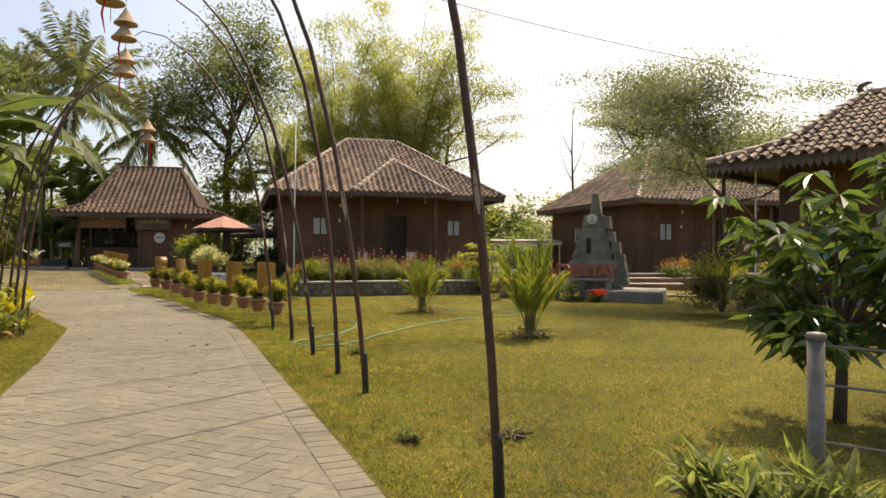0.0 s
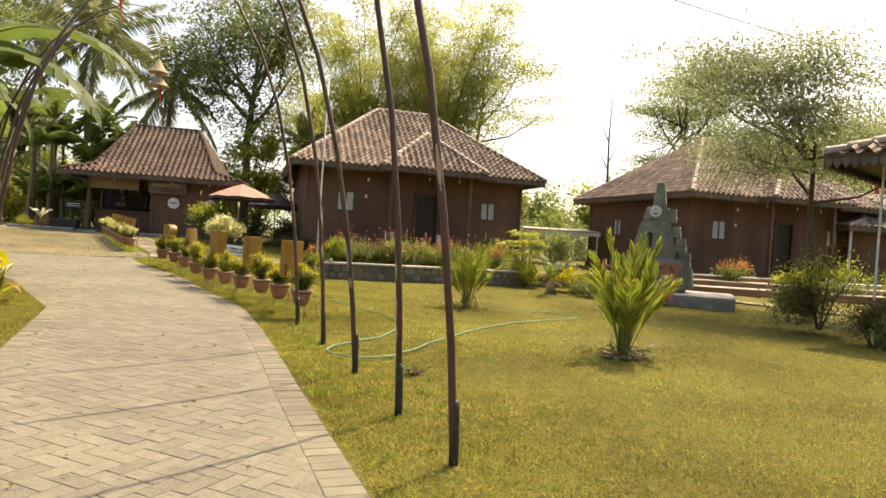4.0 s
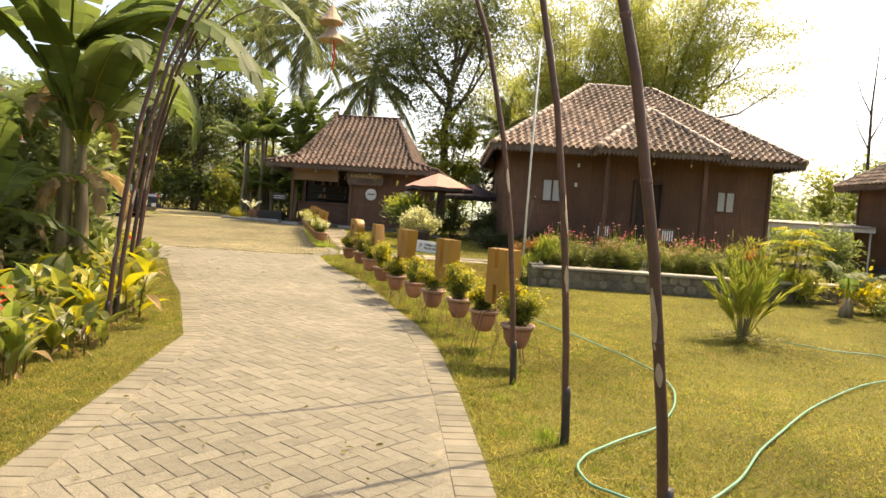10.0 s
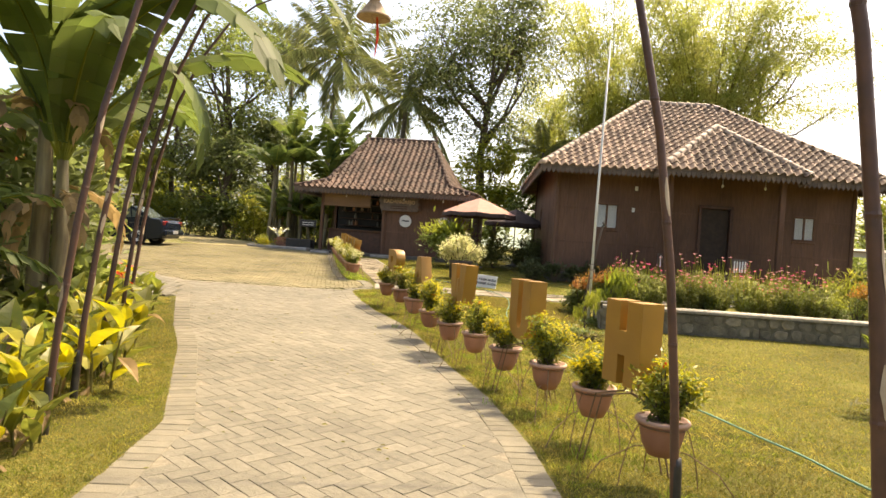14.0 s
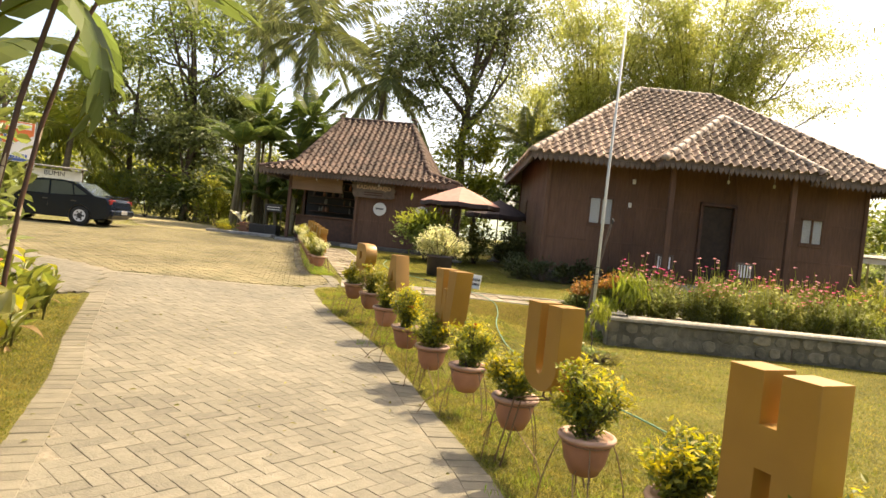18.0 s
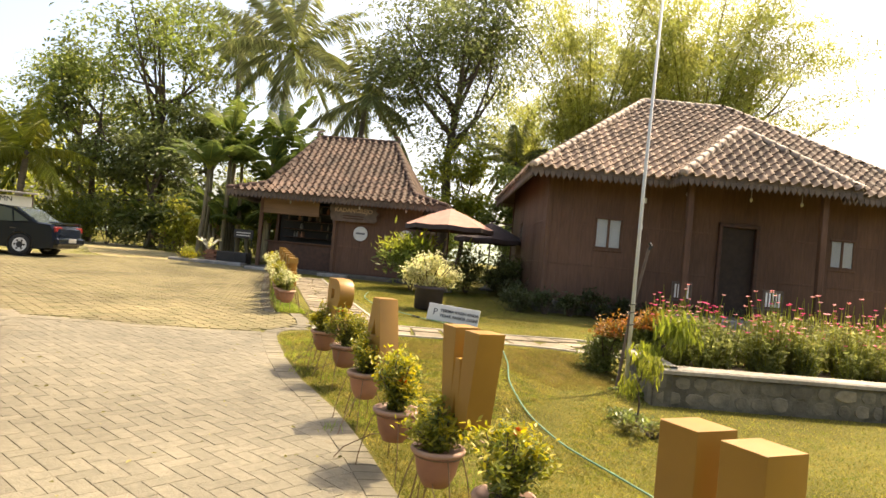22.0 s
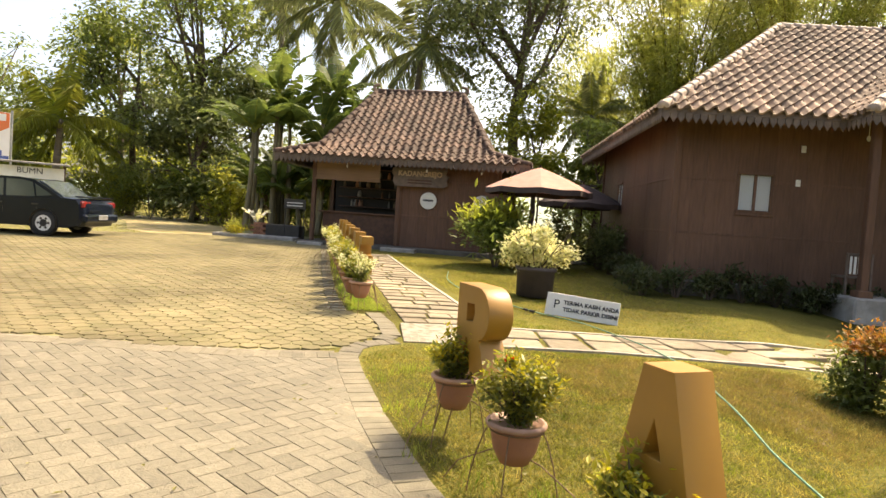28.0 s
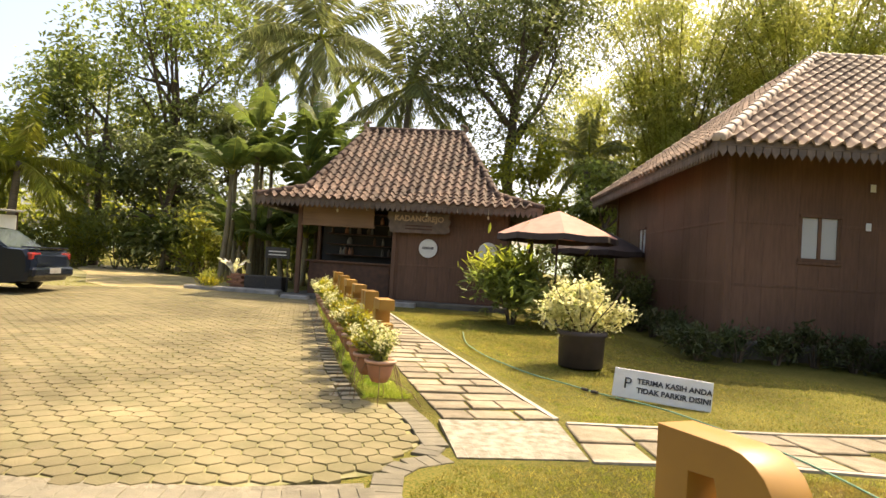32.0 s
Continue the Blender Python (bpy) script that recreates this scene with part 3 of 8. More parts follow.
def window(house, m, s, z0, w, h):
    """A pair of narrow casements with pale curtains in a dark frame."""
    win = new("window")
    win.parent = house
    win.matrix_local = m @ Matrix.Translation((s, 0, z0))
    tagged(win, "pair of narrow windows with pale curtains in a dark frame")
    g = geo()
    for x in (0, w / 2 - 0.03, w - 0.06):
        cbox(g, (x, -0.05, 0), (x + 0.06, 0.02, h), 0.006)
    for z in (0, h - 0.06):
        cbox(g, (0, -0.048, z), (w, 0.053, z + 0.06), 0.006)
    cbox(g, (-0.02, 0.0, -0.05), (w + 0.02, 0.05, 0), 0.008)
    part("window_frame", g, M_WOOD, win)
    for x0, x1 in ((0.06, w / 2 - 0.03), (w / 2 + 0.03, w - 0.06)):
        g = geo()
        cbox(g, (x0, -0.012, 0.05), (x1, -0.004, h - 0.05), 0.002)
        part("curtain", g, M_CURTAIN, win)
        g = geo()
        cbox(g, (x0, 0.002, 0.05), (x1, 0.008, h - 0.05), 0.002)
        pane = part("pane", g, M_PANE, win)
        pane.visible_shadow = False


def glass(name):
    m = bpy.data.materials.new(name)
    m.use_nodes = True
    b = m.node_tree.nodes["Principled BSDF"]
    b.inputs["Transmission Weight"].default_value, b.inputs["Roughness"].default_value = 1.0, 0.02
    b.inputs["IOR"].default_value = 1.15
    return m


M_PANE = glass("window_glass")


def house(name, m, label, near=False):
    """A hipped wooden house with a hipped porch; local x along its front, y to the back, z from the lawn."""
    W, D, ez, rz = 9.95, 9.35, 3.4, 6.28
    h = thing(name, m, label, "house")
    roof = new("roof")
    roof.parent = h
    tagged(roof, "hipped roof of weathered clay tiles")
    r0, r1 = (3.7, 4.35, rz), (6.1, 4.35, rz)
    c = [(0, 0, ez), (W, 0, ez), (W, D, ez), (0, D, ez)]
    faces = [[c[0], c[1], r1, r0], [c[1], c[2], r1], [c[2], c[3], r0, r1], [c[3], c[0], r0]]
    # porch: hipped front with its ridge running back into the main slope
    px0, px1, py, pz = 3.2, 7.2, -0.75, 4.93
    mid = (px0 + px1) / 2
    sl = (rz - ez) / 4.35
    pk = (mid, py + 1.85, pz)
    back = (mid, (pz - ez) / sl, pz)
    b0, b1 = (px0, py, ez), (px1, py, ez)
    pf = [[b0, b1, pk], [(px0, 0.0, ez), b0, pk, back], [b1, (px1, 0.0, ez), back, pk]]
    for f in faces + pf:
        deck(f, roof)
    poses = []
    for f in faces:
        poses += [p for p in tile_poses(f) if not (abs(p.translation.x - mid) < (px1 - px0) / 2 * (1 - max(0, p.translation.y) / back[1]) - 0.05 and p.translation.y < back[1])]
    for f in pf:
        poses += tile_poses(f)
    if near:
        poses.sort(key=lambda p: (p.translation - Vector((0.5, 0.5, ez))).length)
        NEAR_TILES.extend((roof, p) for p in poses[:300])
        poses = poses[300:]
    tiles_joined("tiles", poses, roof)
    for a, b in ((c[0], r0), (c[1], r1), (c[2], r1), (c[3], r0), (r0, r1), (b0, pk), (b1, pk), (pk, back)):
        ridge_line(a, b, roof)
    g = geo()
    for sx in (px0, px1):
        tube(g, [(sx + (mid - sx) * t, back[1] * t, ez + (pz - ez) * t + 0.045) for t in (0, 0.25, 0.5, 0.75, 0.97)], [0.06, 0.035, 0.05, 0.03, 0.04], 6)
    part("valley_mortar", g, M_MORTAR, roof, "pale cement smeared along the valley")
    for a, b in (((0, 0), (px0, 0)), ((px1, 0), (W, 0)), ((W, 0), (W, D)), ((W, D), (0, D)), ((0, D), (0, 0)), ((px0, py), (px1, py)), ((px0, 0), (px0, py)), ((px1, py), (px1, 0))):
        scallops((*a, ez - 0.02), (*b, ez - 0.02), roof)
    # walls
    x0, x1, y0, y1, zb, zt = 0.62, W - 0.62, 1.0, D - 0.75, 0.32, ez + 0.1
    _, mw = board_wall((x0, y0), (x1, y0), zb, zt + 0.35, h, [(1.15, 1.85, 1.68, 2.48), (4.25, 5.15, 0.32, 2.5), (6.98, 7.63, 1.7, 2.45)])
    window(h, mw, 1.15, 1.68, 0.7, 0.8)
    window(h, mw, 6.98, 1.7, 0.65, 0.75)
    _, ml = board_wall((x0, y1), (x0, y0), zb, zt + 0.35, h, [(2.2, 2.85, 1.68, 2.48)], 0.42)
    window(h, ml, 2.2, 1.68, 0.65, 0.8)
    board_wall((x1, y0), (x1, y1), zb, zt + 0.35, h, [], 0.5)
    board_wall((x1, y1), (x0, y1), zb, zt + 0.35, h, [], 0.6)
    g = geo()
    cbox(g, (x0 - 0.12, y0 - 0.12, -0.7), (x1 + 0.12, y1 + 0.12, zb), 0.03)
    part("plinth", g, M_DARKCEMENT, h, "low dark cement plinth")
    g = geo()
    cbox(g, (x0 + 0.1, y0 + 0.3, ez), (x1 - 0.1, y1 - 0.1, ez + 0.04), 0.01)
    part("house_ceiling", g, M_WOOD2, h)
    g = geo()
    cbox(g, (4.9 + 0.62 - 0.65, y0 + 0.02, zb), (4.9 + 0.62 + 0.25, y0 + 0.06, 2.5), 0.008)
    part("door", g, M_DOOR, h, "dark-stained wooden door with the porch shade in its colour")
    g = geo()
    for x in (0.62 + 4.2, 0.62 + 5.12):
        cbox(g, (x, y0 - 0.1, zb), (x + 0.09, y0 + 0.04, 2.6), 0.008)
    cbox(g, (0.62 + 4.2, y0 - 0.1, 2.5), (0.62 + 5.21, y0 + 0.04, 2.6), 0.008)
    part("door_frame", g, M_WOOD2, h)
    for x in (px0 + 0.45, px1 - 0.45):
        g = geo()
        cbox(g, (x - 0.07, py + 0.55, zb), (x + 0.07, py + 0.69, ez + 0.15), 0.012)
        cbox(g, (x - 0.13, py + 0.49, zb - 0.12), (x + 0.13, py + 0.75, zb + 0.1), 0.015)
        part("porch_post", g, M_WOOD, h)
    g = geo()
    cbox(g, (px0 + 0.2, py + 0.35, -0.7), (px1 - 0.2, y0 - 0.124, zb - 0.02), 0.03)
    part("porch_floor", g, M_CEMENT, h)
    for x, z in ((2.85, 2.25), (2.9, 2.9)):
        g = geo()
        cbox(g, (x, y0 - 0.055, z), (x + 0.09, y0 - 0.047, z + 0.13), 0.003)
        part("wall_plate", g, M_WHITE, h, "small white switch plate")
    for x in (3.7, 5.2, 6.4):
        g = geo()
        lathe(g, [(0.012, 0.02), (0.03, 0.0), (0.036, -0.04), (0.02, -0.075), (0.002, -0.085)], 10, Matrix.Translation((x, 0.2, ez - 0.25)))
        tube(g, [(x, 0.2, ez - 0.23), (x, 0.2, ez)], 0.006, 5)
        part("light_bulb", g, M_WHITE, h)
    return h


NEAR_TILES = []
ANG = 22.6
house_a = house("wooden_house", pose(-8.2, 25.75, 0.34, 0, 0, ANG), "dark teak house with a hipped clay-tile roof and small porch", True)
house_b = house("wooden_house", pose(6.47, 28.6, 0.2, 0, 0, ANG + 0.6), "dark teak house with grey-brown tile roof behind a stone monument")


def joglo(name, m, label, W, D, ez, rx, rl, rz, flare, category="shop", old=True):
    """A steep tiled roof with a flatter skirt; returns the thing and its roof."""
    h = thing(name, m, label, category)
    roof = new("roof")
    roof.parent = h
    tagged(roof, "steep tile roof with a flatter skirt along the eaves")
    k = flare
    kz = ez + 0.29 * k
    c = [(0, 0, ez), (W, 0, ez), (W, D, ez), (0, D, ez)]
    q = [(k, k * 0.55, kz), (W - k, k * 0.55, kz), (W - k, D - k * 0.55, kz), (k, D - k * 0.55, kz)]
    r0, r1 = (rx, D / 2, rz), (rx + rl, D / 2, rz)
    faces = [[c[0], c[1], q[1], q[0]], [c[1], c[2], q[2], q[1]], [c[2], c[3], q[3], q[2]], [c[3], c[0], q[0], q[3]],
             [q[0], q[1], r1, r0], [q[1], q[2], r1], [q[2], q[3], r0, r1], [q[3], q[0], r0]]
    poses = []
    for f in faces:
        deck(f, roof)
        poses += tile_poses(f)
    tiles_joined("tiles", poses, roof, M_OLDTILE if old else M_TILE)
    for a, b in ((c[0], q[0]), (c[1], q[1]), (c[2], q[2]), (c[3], q[3]), (q[0], r0), (q[1], r1), (q[2], r1), (q[3], r0), (r0, r1)):
        ridge_line(a, b, roof, RIDGE_OLD if old else RIDGE_ME)
    for x, s in ((rx, -1), (rx + rl, 1)):
        g = geo()
        pts = [(x + s * (0.02 + 0.14 * math.sin(t * 0.55)), D / 2, rz + 0.02 + 0.05 * t - 0.012 * max(0, t - 4) ** 2) for t in range(8)]
        tube(g, pts, [0.07, 0.065, 0.06, 0.06, 0.055, 0.05, 0.04, 0.02], 7)
        part("ridge_finial", g, M_TILE, roof, "curled clay ornament at the ridge end")
    for i in range(4):
        a, b = c[i], c[(i + 1) % 4]
        scallops((a[0], a[1], ez - 0.02), (b[0], b[1], ez - 0.02), roof)
    return h, roof


shop, shop_roof = joglo("coffee_shop", pose(-19.2, 28.3, 0.5, 0, 0, 17.6), "dark teak kiosk with a steep clay-tile roof and an open front", 7.3, 7.0, 2.58, 2.02, 2.85, 5.08, 1.15)


def shop_body(h):
    zb, zt = 0.12, 2.75
    g = geo()
    cbox(g, (0.7, 0.15, -0.6), (6.6, 6.4, zb), 0.02)
    part("plinth", g, M_DARKCEMENT, h)
    for x0, x1 in ((0.85, 1.55), (3.3, 4.3)):
        g = geo()
        cbox(g, (x0, -0.12, -0.6), (x1, 0.146, 0.1), 0.02)
        part("door_step", g, M_CEMENT, h, "pale cement step")
    _, mf = board_wall((3.6, 0.75), (6.45, 0.75), zb, zt, h, [], 0.28)
    board_wall((6.45, 0.75), (6.45, 6.2), zb, zt, h, [], 0.4)
    board_wall((6.45, 6.2), (1.0, 6.2), zb, zt, h, [], 0.5)
    board_wall((1.0, 6.2), (1.0, 2.4), zb, zt, h, [], 0.5)
    for x, y in ((0.98, 0.72), (3.55, 0.72)):
        g = geo()
        cbox(g, (x - 0.06, y - 0.06, zb), (x + 0.06, y + 0.06, zt), 0.012)
        part("post", g, M_WOOD, h)
    g = geo()
    cbox(g, (0.9, 0.66, zt - 0.02), (6.5, 0.8, zt + 0.14), 0.012)
    part("lintel", g, M_WOOD2, h)
    # added sheet behind the counter, coloured as the kiosk's inner shade
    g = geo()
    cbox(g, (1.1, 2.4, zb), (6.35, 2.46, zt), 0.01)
    part("interior_shade_sheet", g, M_DARK, h)
    g = geo()
    cbox(g, (0.95, 0.75, zt + 0.15), (6.5, 6.2, zt + 0.19), 0.01)
    part("shop_ceiling", g, M_WOOD2, h)
    g = geo()
    cbox(g, (1.15, 1.1, zb), (3.4, 1.5, 0.98), 0.01)
    part("counter_body", g, M_WOOD2, h)
    g = geo()
    cbox(g, (1.05, 1.0, 0.98), (3.5, 1.6, 1.03), 0.012)
    part("counter_top", g, M_WOOD, h)
    for i in range(5):
        g = geo()
        cbox(g, (1.3, 2.1, 1.2 + i * 0.3), (3.4, 2.39, 1.23 + i * 0.3), 0.006)
        part("shelf", g, M_WOOD2, h)
    rs = random.Random(4)
    for i in range(26):
        g = geo()
        x, z = 1.4 + 1.9 * rs.random(), 1.23 + 0.3 * rs.randrange(4)
        r = rs.uniform(0.035, 0.06)
        lathe(g, [(r, 0), (r, 0.12), (r * 0.5, 0.17), (r * 0.4, 0.21)], 8, Matrix.Translation((x, 2.25, z)))
        part("jar", g, rs.choice((M_TERRA, M_FASCIA, M_PIPE, M_WOOD)), h)
    g = geo()
    cbox(g, (1.08, 0.56, 1.97), (3.0, 0.585, 2.66), 0.006)
    part("roll_blind", g, M_BLIND, h, "rolled-down brown rattan blind")
    g = geo()
    tube(g, [(1.05, 0.575, 1.96), (3.03, 0.575, 1.96)], 0.03, 8)
    part("blind_roll", g, M_BLIND, h)
    # hanging wooden sign with ragged ends
    s = new("shop_sign")
    s.parent = h
    tagged(s, "pale wooden name board with ragged carved edges")
    s.matrix_local = pose(4.2, 0.5, 2.14)
    g = geo()
    out = [(-0.8, 0.26), (-0.84, 0.1), (-0.76, 0.02), (-0.8, -0.1), (-0.72, -0.27), (0.7, -0.26), (0.82, -0.18), (0.76, -0.06), (0.84, 0.06), (0.74, 0.14), (0.8, 0.25)]
    prism(g, out[::-1], -0.02, 0.02, Matrix.Rotation(math.pi / 2, 4, "X"))
    part("board", g, M_FASCIA, s)
    lettering("sign_letters", "KADANGREJO", 0.2, 0.006, M_WICKER, s, pose(0, -0.026, 0.1, 90, 0, 0), bold=0.006)
    for i in range(2):
        g = geo()
        cbox(g, (-0.35, -0.028, -0.1 - i * 0.08), (0.35, -0.0206, -0.06 - i * 0.08), 0.003)
        part("text_bar", g, M_WOOD2, s)
    for x, txt in ((4.55, 1), (6.1, 2)):
        d = new("round_sign")
        d.parent = h
        tagged(d, "round white sign with dark writing")
        d.matrix_local = pose(x - 0.1, 0.68, 1.5)
        g = geo()
        lathe(g, [(0.235, 0), (0.245, 0.008), (0.235, 0.02)], 32, Matrix.Rotation(math.pi / 2, 4, "X"))
        part("disc", g, M_WHITE, d)
        g = geo()
        if txt == 1:
            for i in range(7):
                cbox(g, (-0.15 + i * 0.043, -0.028, -0.02), (-0.15 + i * 0.043 + 0.034, -0.0205, 0.04), 0.002)
        else:
            cbox(g, (-0.09, -0.028, -0.06), (0.09, -0.0205, -0.03), 0.002)
            tube(g, [(-0.05, -0.024, 0.0), (-0.01, -0.024, 0.09), (0.04, -0.024, 0.03), (0.0, -0.024, 0.0)], 0.008, 5)
        part("writing", g, M_INK, d)
    for i in range(7):
        g = geo()
        x = 1.3 + i * 0.78
        z = 2.5 - 0.16 * math.sin(i * 1.9) ** 2
        lathe(g, [(0.01, 0.03), (0.026, 0.0), (0.028, -0.03), (0.012, -0.06), (0.002, -0.066)], 8, Matrix.Translation((x, 0.3, z)))
        tube(g, [(x, 0.3, z + 0.02), (x, 0.3, 2.62)], 0.005, 5)
        part("light_bulb", g, M_WHITE, h)


shop_body(shop)

# ---- poles with hanging wicker lanterns ----
ARC = [(0, -0.1), (0.0, 0.0), (0.05, 0.6), (0.13, 1.25), (0.25, 1.95), (0.45, 2.75), (0.7, 3.38), (0.98, 3.88), (1.28, 4.2), (1.6, 4.42), (1.9, 4.46), (2.15, 4.28)]


def penjor(x, y, aim, k=1.0, lanterns=3, label="", lean=1.0, drop=0.3):
    """A tapered bamboo pole that bows over at the top, with wicker cones on a cord at its tip."""
    t = thing("bamboo_pole", pose(x, y, gz(x, y), 0, 0, aim), label or "brown-painted bamboo pole bowed over the driveway with a blackened foot", "festive pole", "bowed bamboo poles")
    def sway(o, z):
        return o * (lean + (1 - lean) * max(0, z / 4.46) ** 2)
    pts = [(sway(o, z), 0, z * k) for o, z in ARC]
    rad = [0.0225, 0.0225, 0.0222, 0.0217, 0.021, 0.0195, 0.0175, 0.0145, 0.0115, 0.009, 0.0065, 0.004]
    g = geo()
    tube(g, pts, rad, 9)
    part("pole", g, M_BAMBOO, t, smooth=True)
    g = geo()
    tube(g, [(0, 0, -0.1), (0.0, 0, 0.05), (0.012, 0, 0.3), (0.014, 0, 0.34)], [0.028, 0.028, 0.0268, 0.0245], 9)
    part("painted_foot", g, M_BLACK, t, "black-painted foot", smooth=True)
    for z, r in ((0.9, 0.0222), (1.5, 0.0217), (2.1, 0.021)):
        f = max(i for i in range(1, len(ARC) - 1) if ARC[i][1] * k <= z)
        a, b = Vector(pts[f]), Vector(pts[f + 1])
        p = a.lerp(b, (z - a.z) / max(0.01, b.z - a.z))
        g = geo()
        tube(g, [p - Vector((0, 0, 0.012)), p, p + Vector((0, 0, 0.012))], [r, r + 0.0025, r], 9)
        part("bamboo_node", g, M_BAMBOO, t)
    rs = random.Random(int(abs(x * 100)))
    for i in range(3):
        g = geo()
        z, ln, a0 = rs.uniform(0.4, 1.9), rs.uniform(0.08, 0.28), rs.uniform(0, 6.28)
        cols = []
        for q in range(5):
            zz = z + ln * q / 4
            f = max(k2 for k2 in range(1, len(ARC) - 1) if ARC[k2][1] * k <= zz)
            u = (zz / k - ARC[f][1]) / (ARC[f + 1][1] - ARC[f][1])
            o = pts[f][0] + u * (pts[f + 1][0] - pts[f][0])
            r = rad[f] + u * (rad[f + 1] - rad[f]) + 0.0012
            half = 0.7 * math.sin(math.pi * (q + 0.4) / 4.8) * rs.uniform(0.7, 1.1)
            cols.append([(o + r * math.cos(a0 + half * e), r * math.sin(a0 + half * e), zz) for e in (-1, -0.33, 0.33, 1)])
        add(g, [v for c in cols for v in c], [(q * 4 + e, q * 4 + e + 1, q * 4 + e + 5, q * 4 + e + 4) for q in range(4) for e in range(3)])
        part("flaked_patch", g, M_PALEWORN, t, "pale bare bamboo where paint flaked off", smooth=True)
    tip = pts[-1]
    if lanterns:
        g = geo()
        tube(g, [tip, (tip[0], 0, tip[2] - drop - 0.2 * lanterns)], 0.004, 5)
        part("cord", g, M_WICKER, t)
        for i in range(lanterns):
            g = geo()
            r = (0.145, 0.155, 0.14, 0.12)[i % 4]
            z = tip[2] - drop - 0.2 * i
            lathe(g, [(0.012, 0.2), (r * 0.35, 0.13), (r * 0.75, 0.04), (r, 0.0), (r * 0.97, -0.012), (r * 0.7, 0.01)], 14, Matrix.Translation((tip[0] + 0.02 * math.sin(i * 2.1), 0.02 * i, z)))
            part("wicker_cone", g, M_WICKER, t, "hat-shaped woven bamboo lantern")
        g = geo()
        zr = tip[2] - drop - 0.2 * lanterns
        tube(g, [(tip[0] + 0.05, 0.03, zr + 0.25), (tip[0] + 0.08, 0.05, zr + 0.05), (tip[0] + 0.05, 0.02, zr - 0.14)], [0.01, 0.013, 0.004], 5)
        part("ribbon", g, M_RED, t, "dangling red ribbon")
    return t


for x, y, n, k, lean in ((-2.68, 11.08, 2, 1.0, 0.85), (-1.99, 9.93, 2, 1.03, 0.78), (-1.31, 8.65, 1, 0.97, 1.12), (-0.71, 7.5, 2, 1.04, 0.65), (-0.24, 6.62, 1, 1.06, 1.15), (0.92, 4.2, 1, 1.12, 0.85)):
    penjor(x, y, 208, k, n, "", lean)
for x, y, k in ((-6.2, 10.15, 1.02), (-6.8, 10.75, 0.98), (-7.45, 11.42, 1.0), (-8.35, 12.3, 1.03), (-9.05, 12.95, 0.97)):
    penjor(x, y, 55, k, 2 if -7 < x < -6.5 else 0, "red-brown bamboo pole standing among yellow-leaved plants", 0.8, 0.75)

# ---- gilded letters on stands ----


def glyph(ch, w, h):
    """Outline loops of a block letter: outer first, then holes (x, z)."""
    s = 0.165 if ch in "HU" else 0.195
    if ch == "H":
        return [[(0, 0), (s, 0), (s, h * 0.36), (w - s, h * 0.36), (w - s, 0), (w, 0), (w, h), (w - s, h), (w - s, h * 0.64), (s, h * 0.64), (s, h), (0, h)]]
    if ch == "U":
        out = [(0, h), (0, 0.2)] + [(w / 2 - math.cos(a) * w / 2, 0.2 - math.sin(a) * 0.2) for a in [math.pi * k / 10 for k in range(1, 10)]] + [(w, 0.2), (w, h), (w - s, h), (w - s, 0.19)]
        out += [(w / 2 + math.cos(a) * (w / 2 - s), 0.19 - math.sin(a) * 0.08) for a in [math.pi * k / 6 for k in range(1, 6)]] + [(s, 0.19), (s, h)]
        return [out]
    if ch == "W":
        return [[(0, h), (0.09, 0), (0.22, 0), (w / 2, h * 0.34), (w - 0.22, 0), (w - 0.09, 0), (w, h), (w - 0.19, h), (w - 0.205, h * 0.22), (w / 2 + 0.03, h * 0.68), (w / 2 - 0.03, h * 0.68), (0.205, h * 0.22), (0.19, h)]]
    if ch == "A":
        return [[(0, 0), (0.15, 0), (0.18, 0.13), (w - 0.18, 0.13), (w - 0.15, 0), (w, 0), (w / 2 + 0.085, h), (w / 2 - 0.085, h)], [(w / 2 - 0.06, 0.26), (w / 2 + 0.06, 0.26), (w / 2, 0.43)]]
    if ch == "R":
        bowl = [(w - 0.21 + 0.2 * math.cos(a), 0.43 + 0.19 * math.sin(a)) for a in [radians(-75 + 16.5 * k) for k in range(11)]]
        return [[(0, 0), (0.12, 0), (0.16, 0.23), (0.2, 0.24), (0.28, 0), (w - 0.04, 0), (w - 0.12, 0.2)] + bowl + [(0, h)], [(0.16, 0.35), (0.16, 0.49), (0.29, 0.5), (0.31, 0.43), (0.28, 0.36)]]
    if ch == "S":
        return [[(0, 0), (w, 0), (w, h * 0.58), (s, h * 0.58), (s, h * 0.78), (w, h * 0.78), (w, h), (0, h), (0, h * 0.42), (w - s, h * 0.42), (w - s, h * 0.22), (0, h * 0.22)]]
    if ch == "G":
        return [[(0, 0), (w, 0), (w, h * 0.5), (w * 0.5, h * 0.5), (w * 0.5, h * 0.36), (w - s, h * 0.36), (w - s, h * 0.2), (s, h * 0.2), (s, h * 0.8), (w, h * 0.8), (w, h), (0, h)]]
    if ch == "E":
        return [[(0, 0), (w, 0), (w, h * 0.2), (s, h * 0.2), (s, h * 0.42), (w * 0.85, h * 0.42), (w * 0.85, h * 0.6), (s, h * 0.6), (s, h * 0.8), (w, h * 0.8), (w, h), (0, h)]]
    return [[(0, 0), (s, 0), (s, h * 0.6), (w - s, 0), (w, 0), (w, h), (w - s, h), (w - s, h * 0.4), (s, h), (0, h)]]


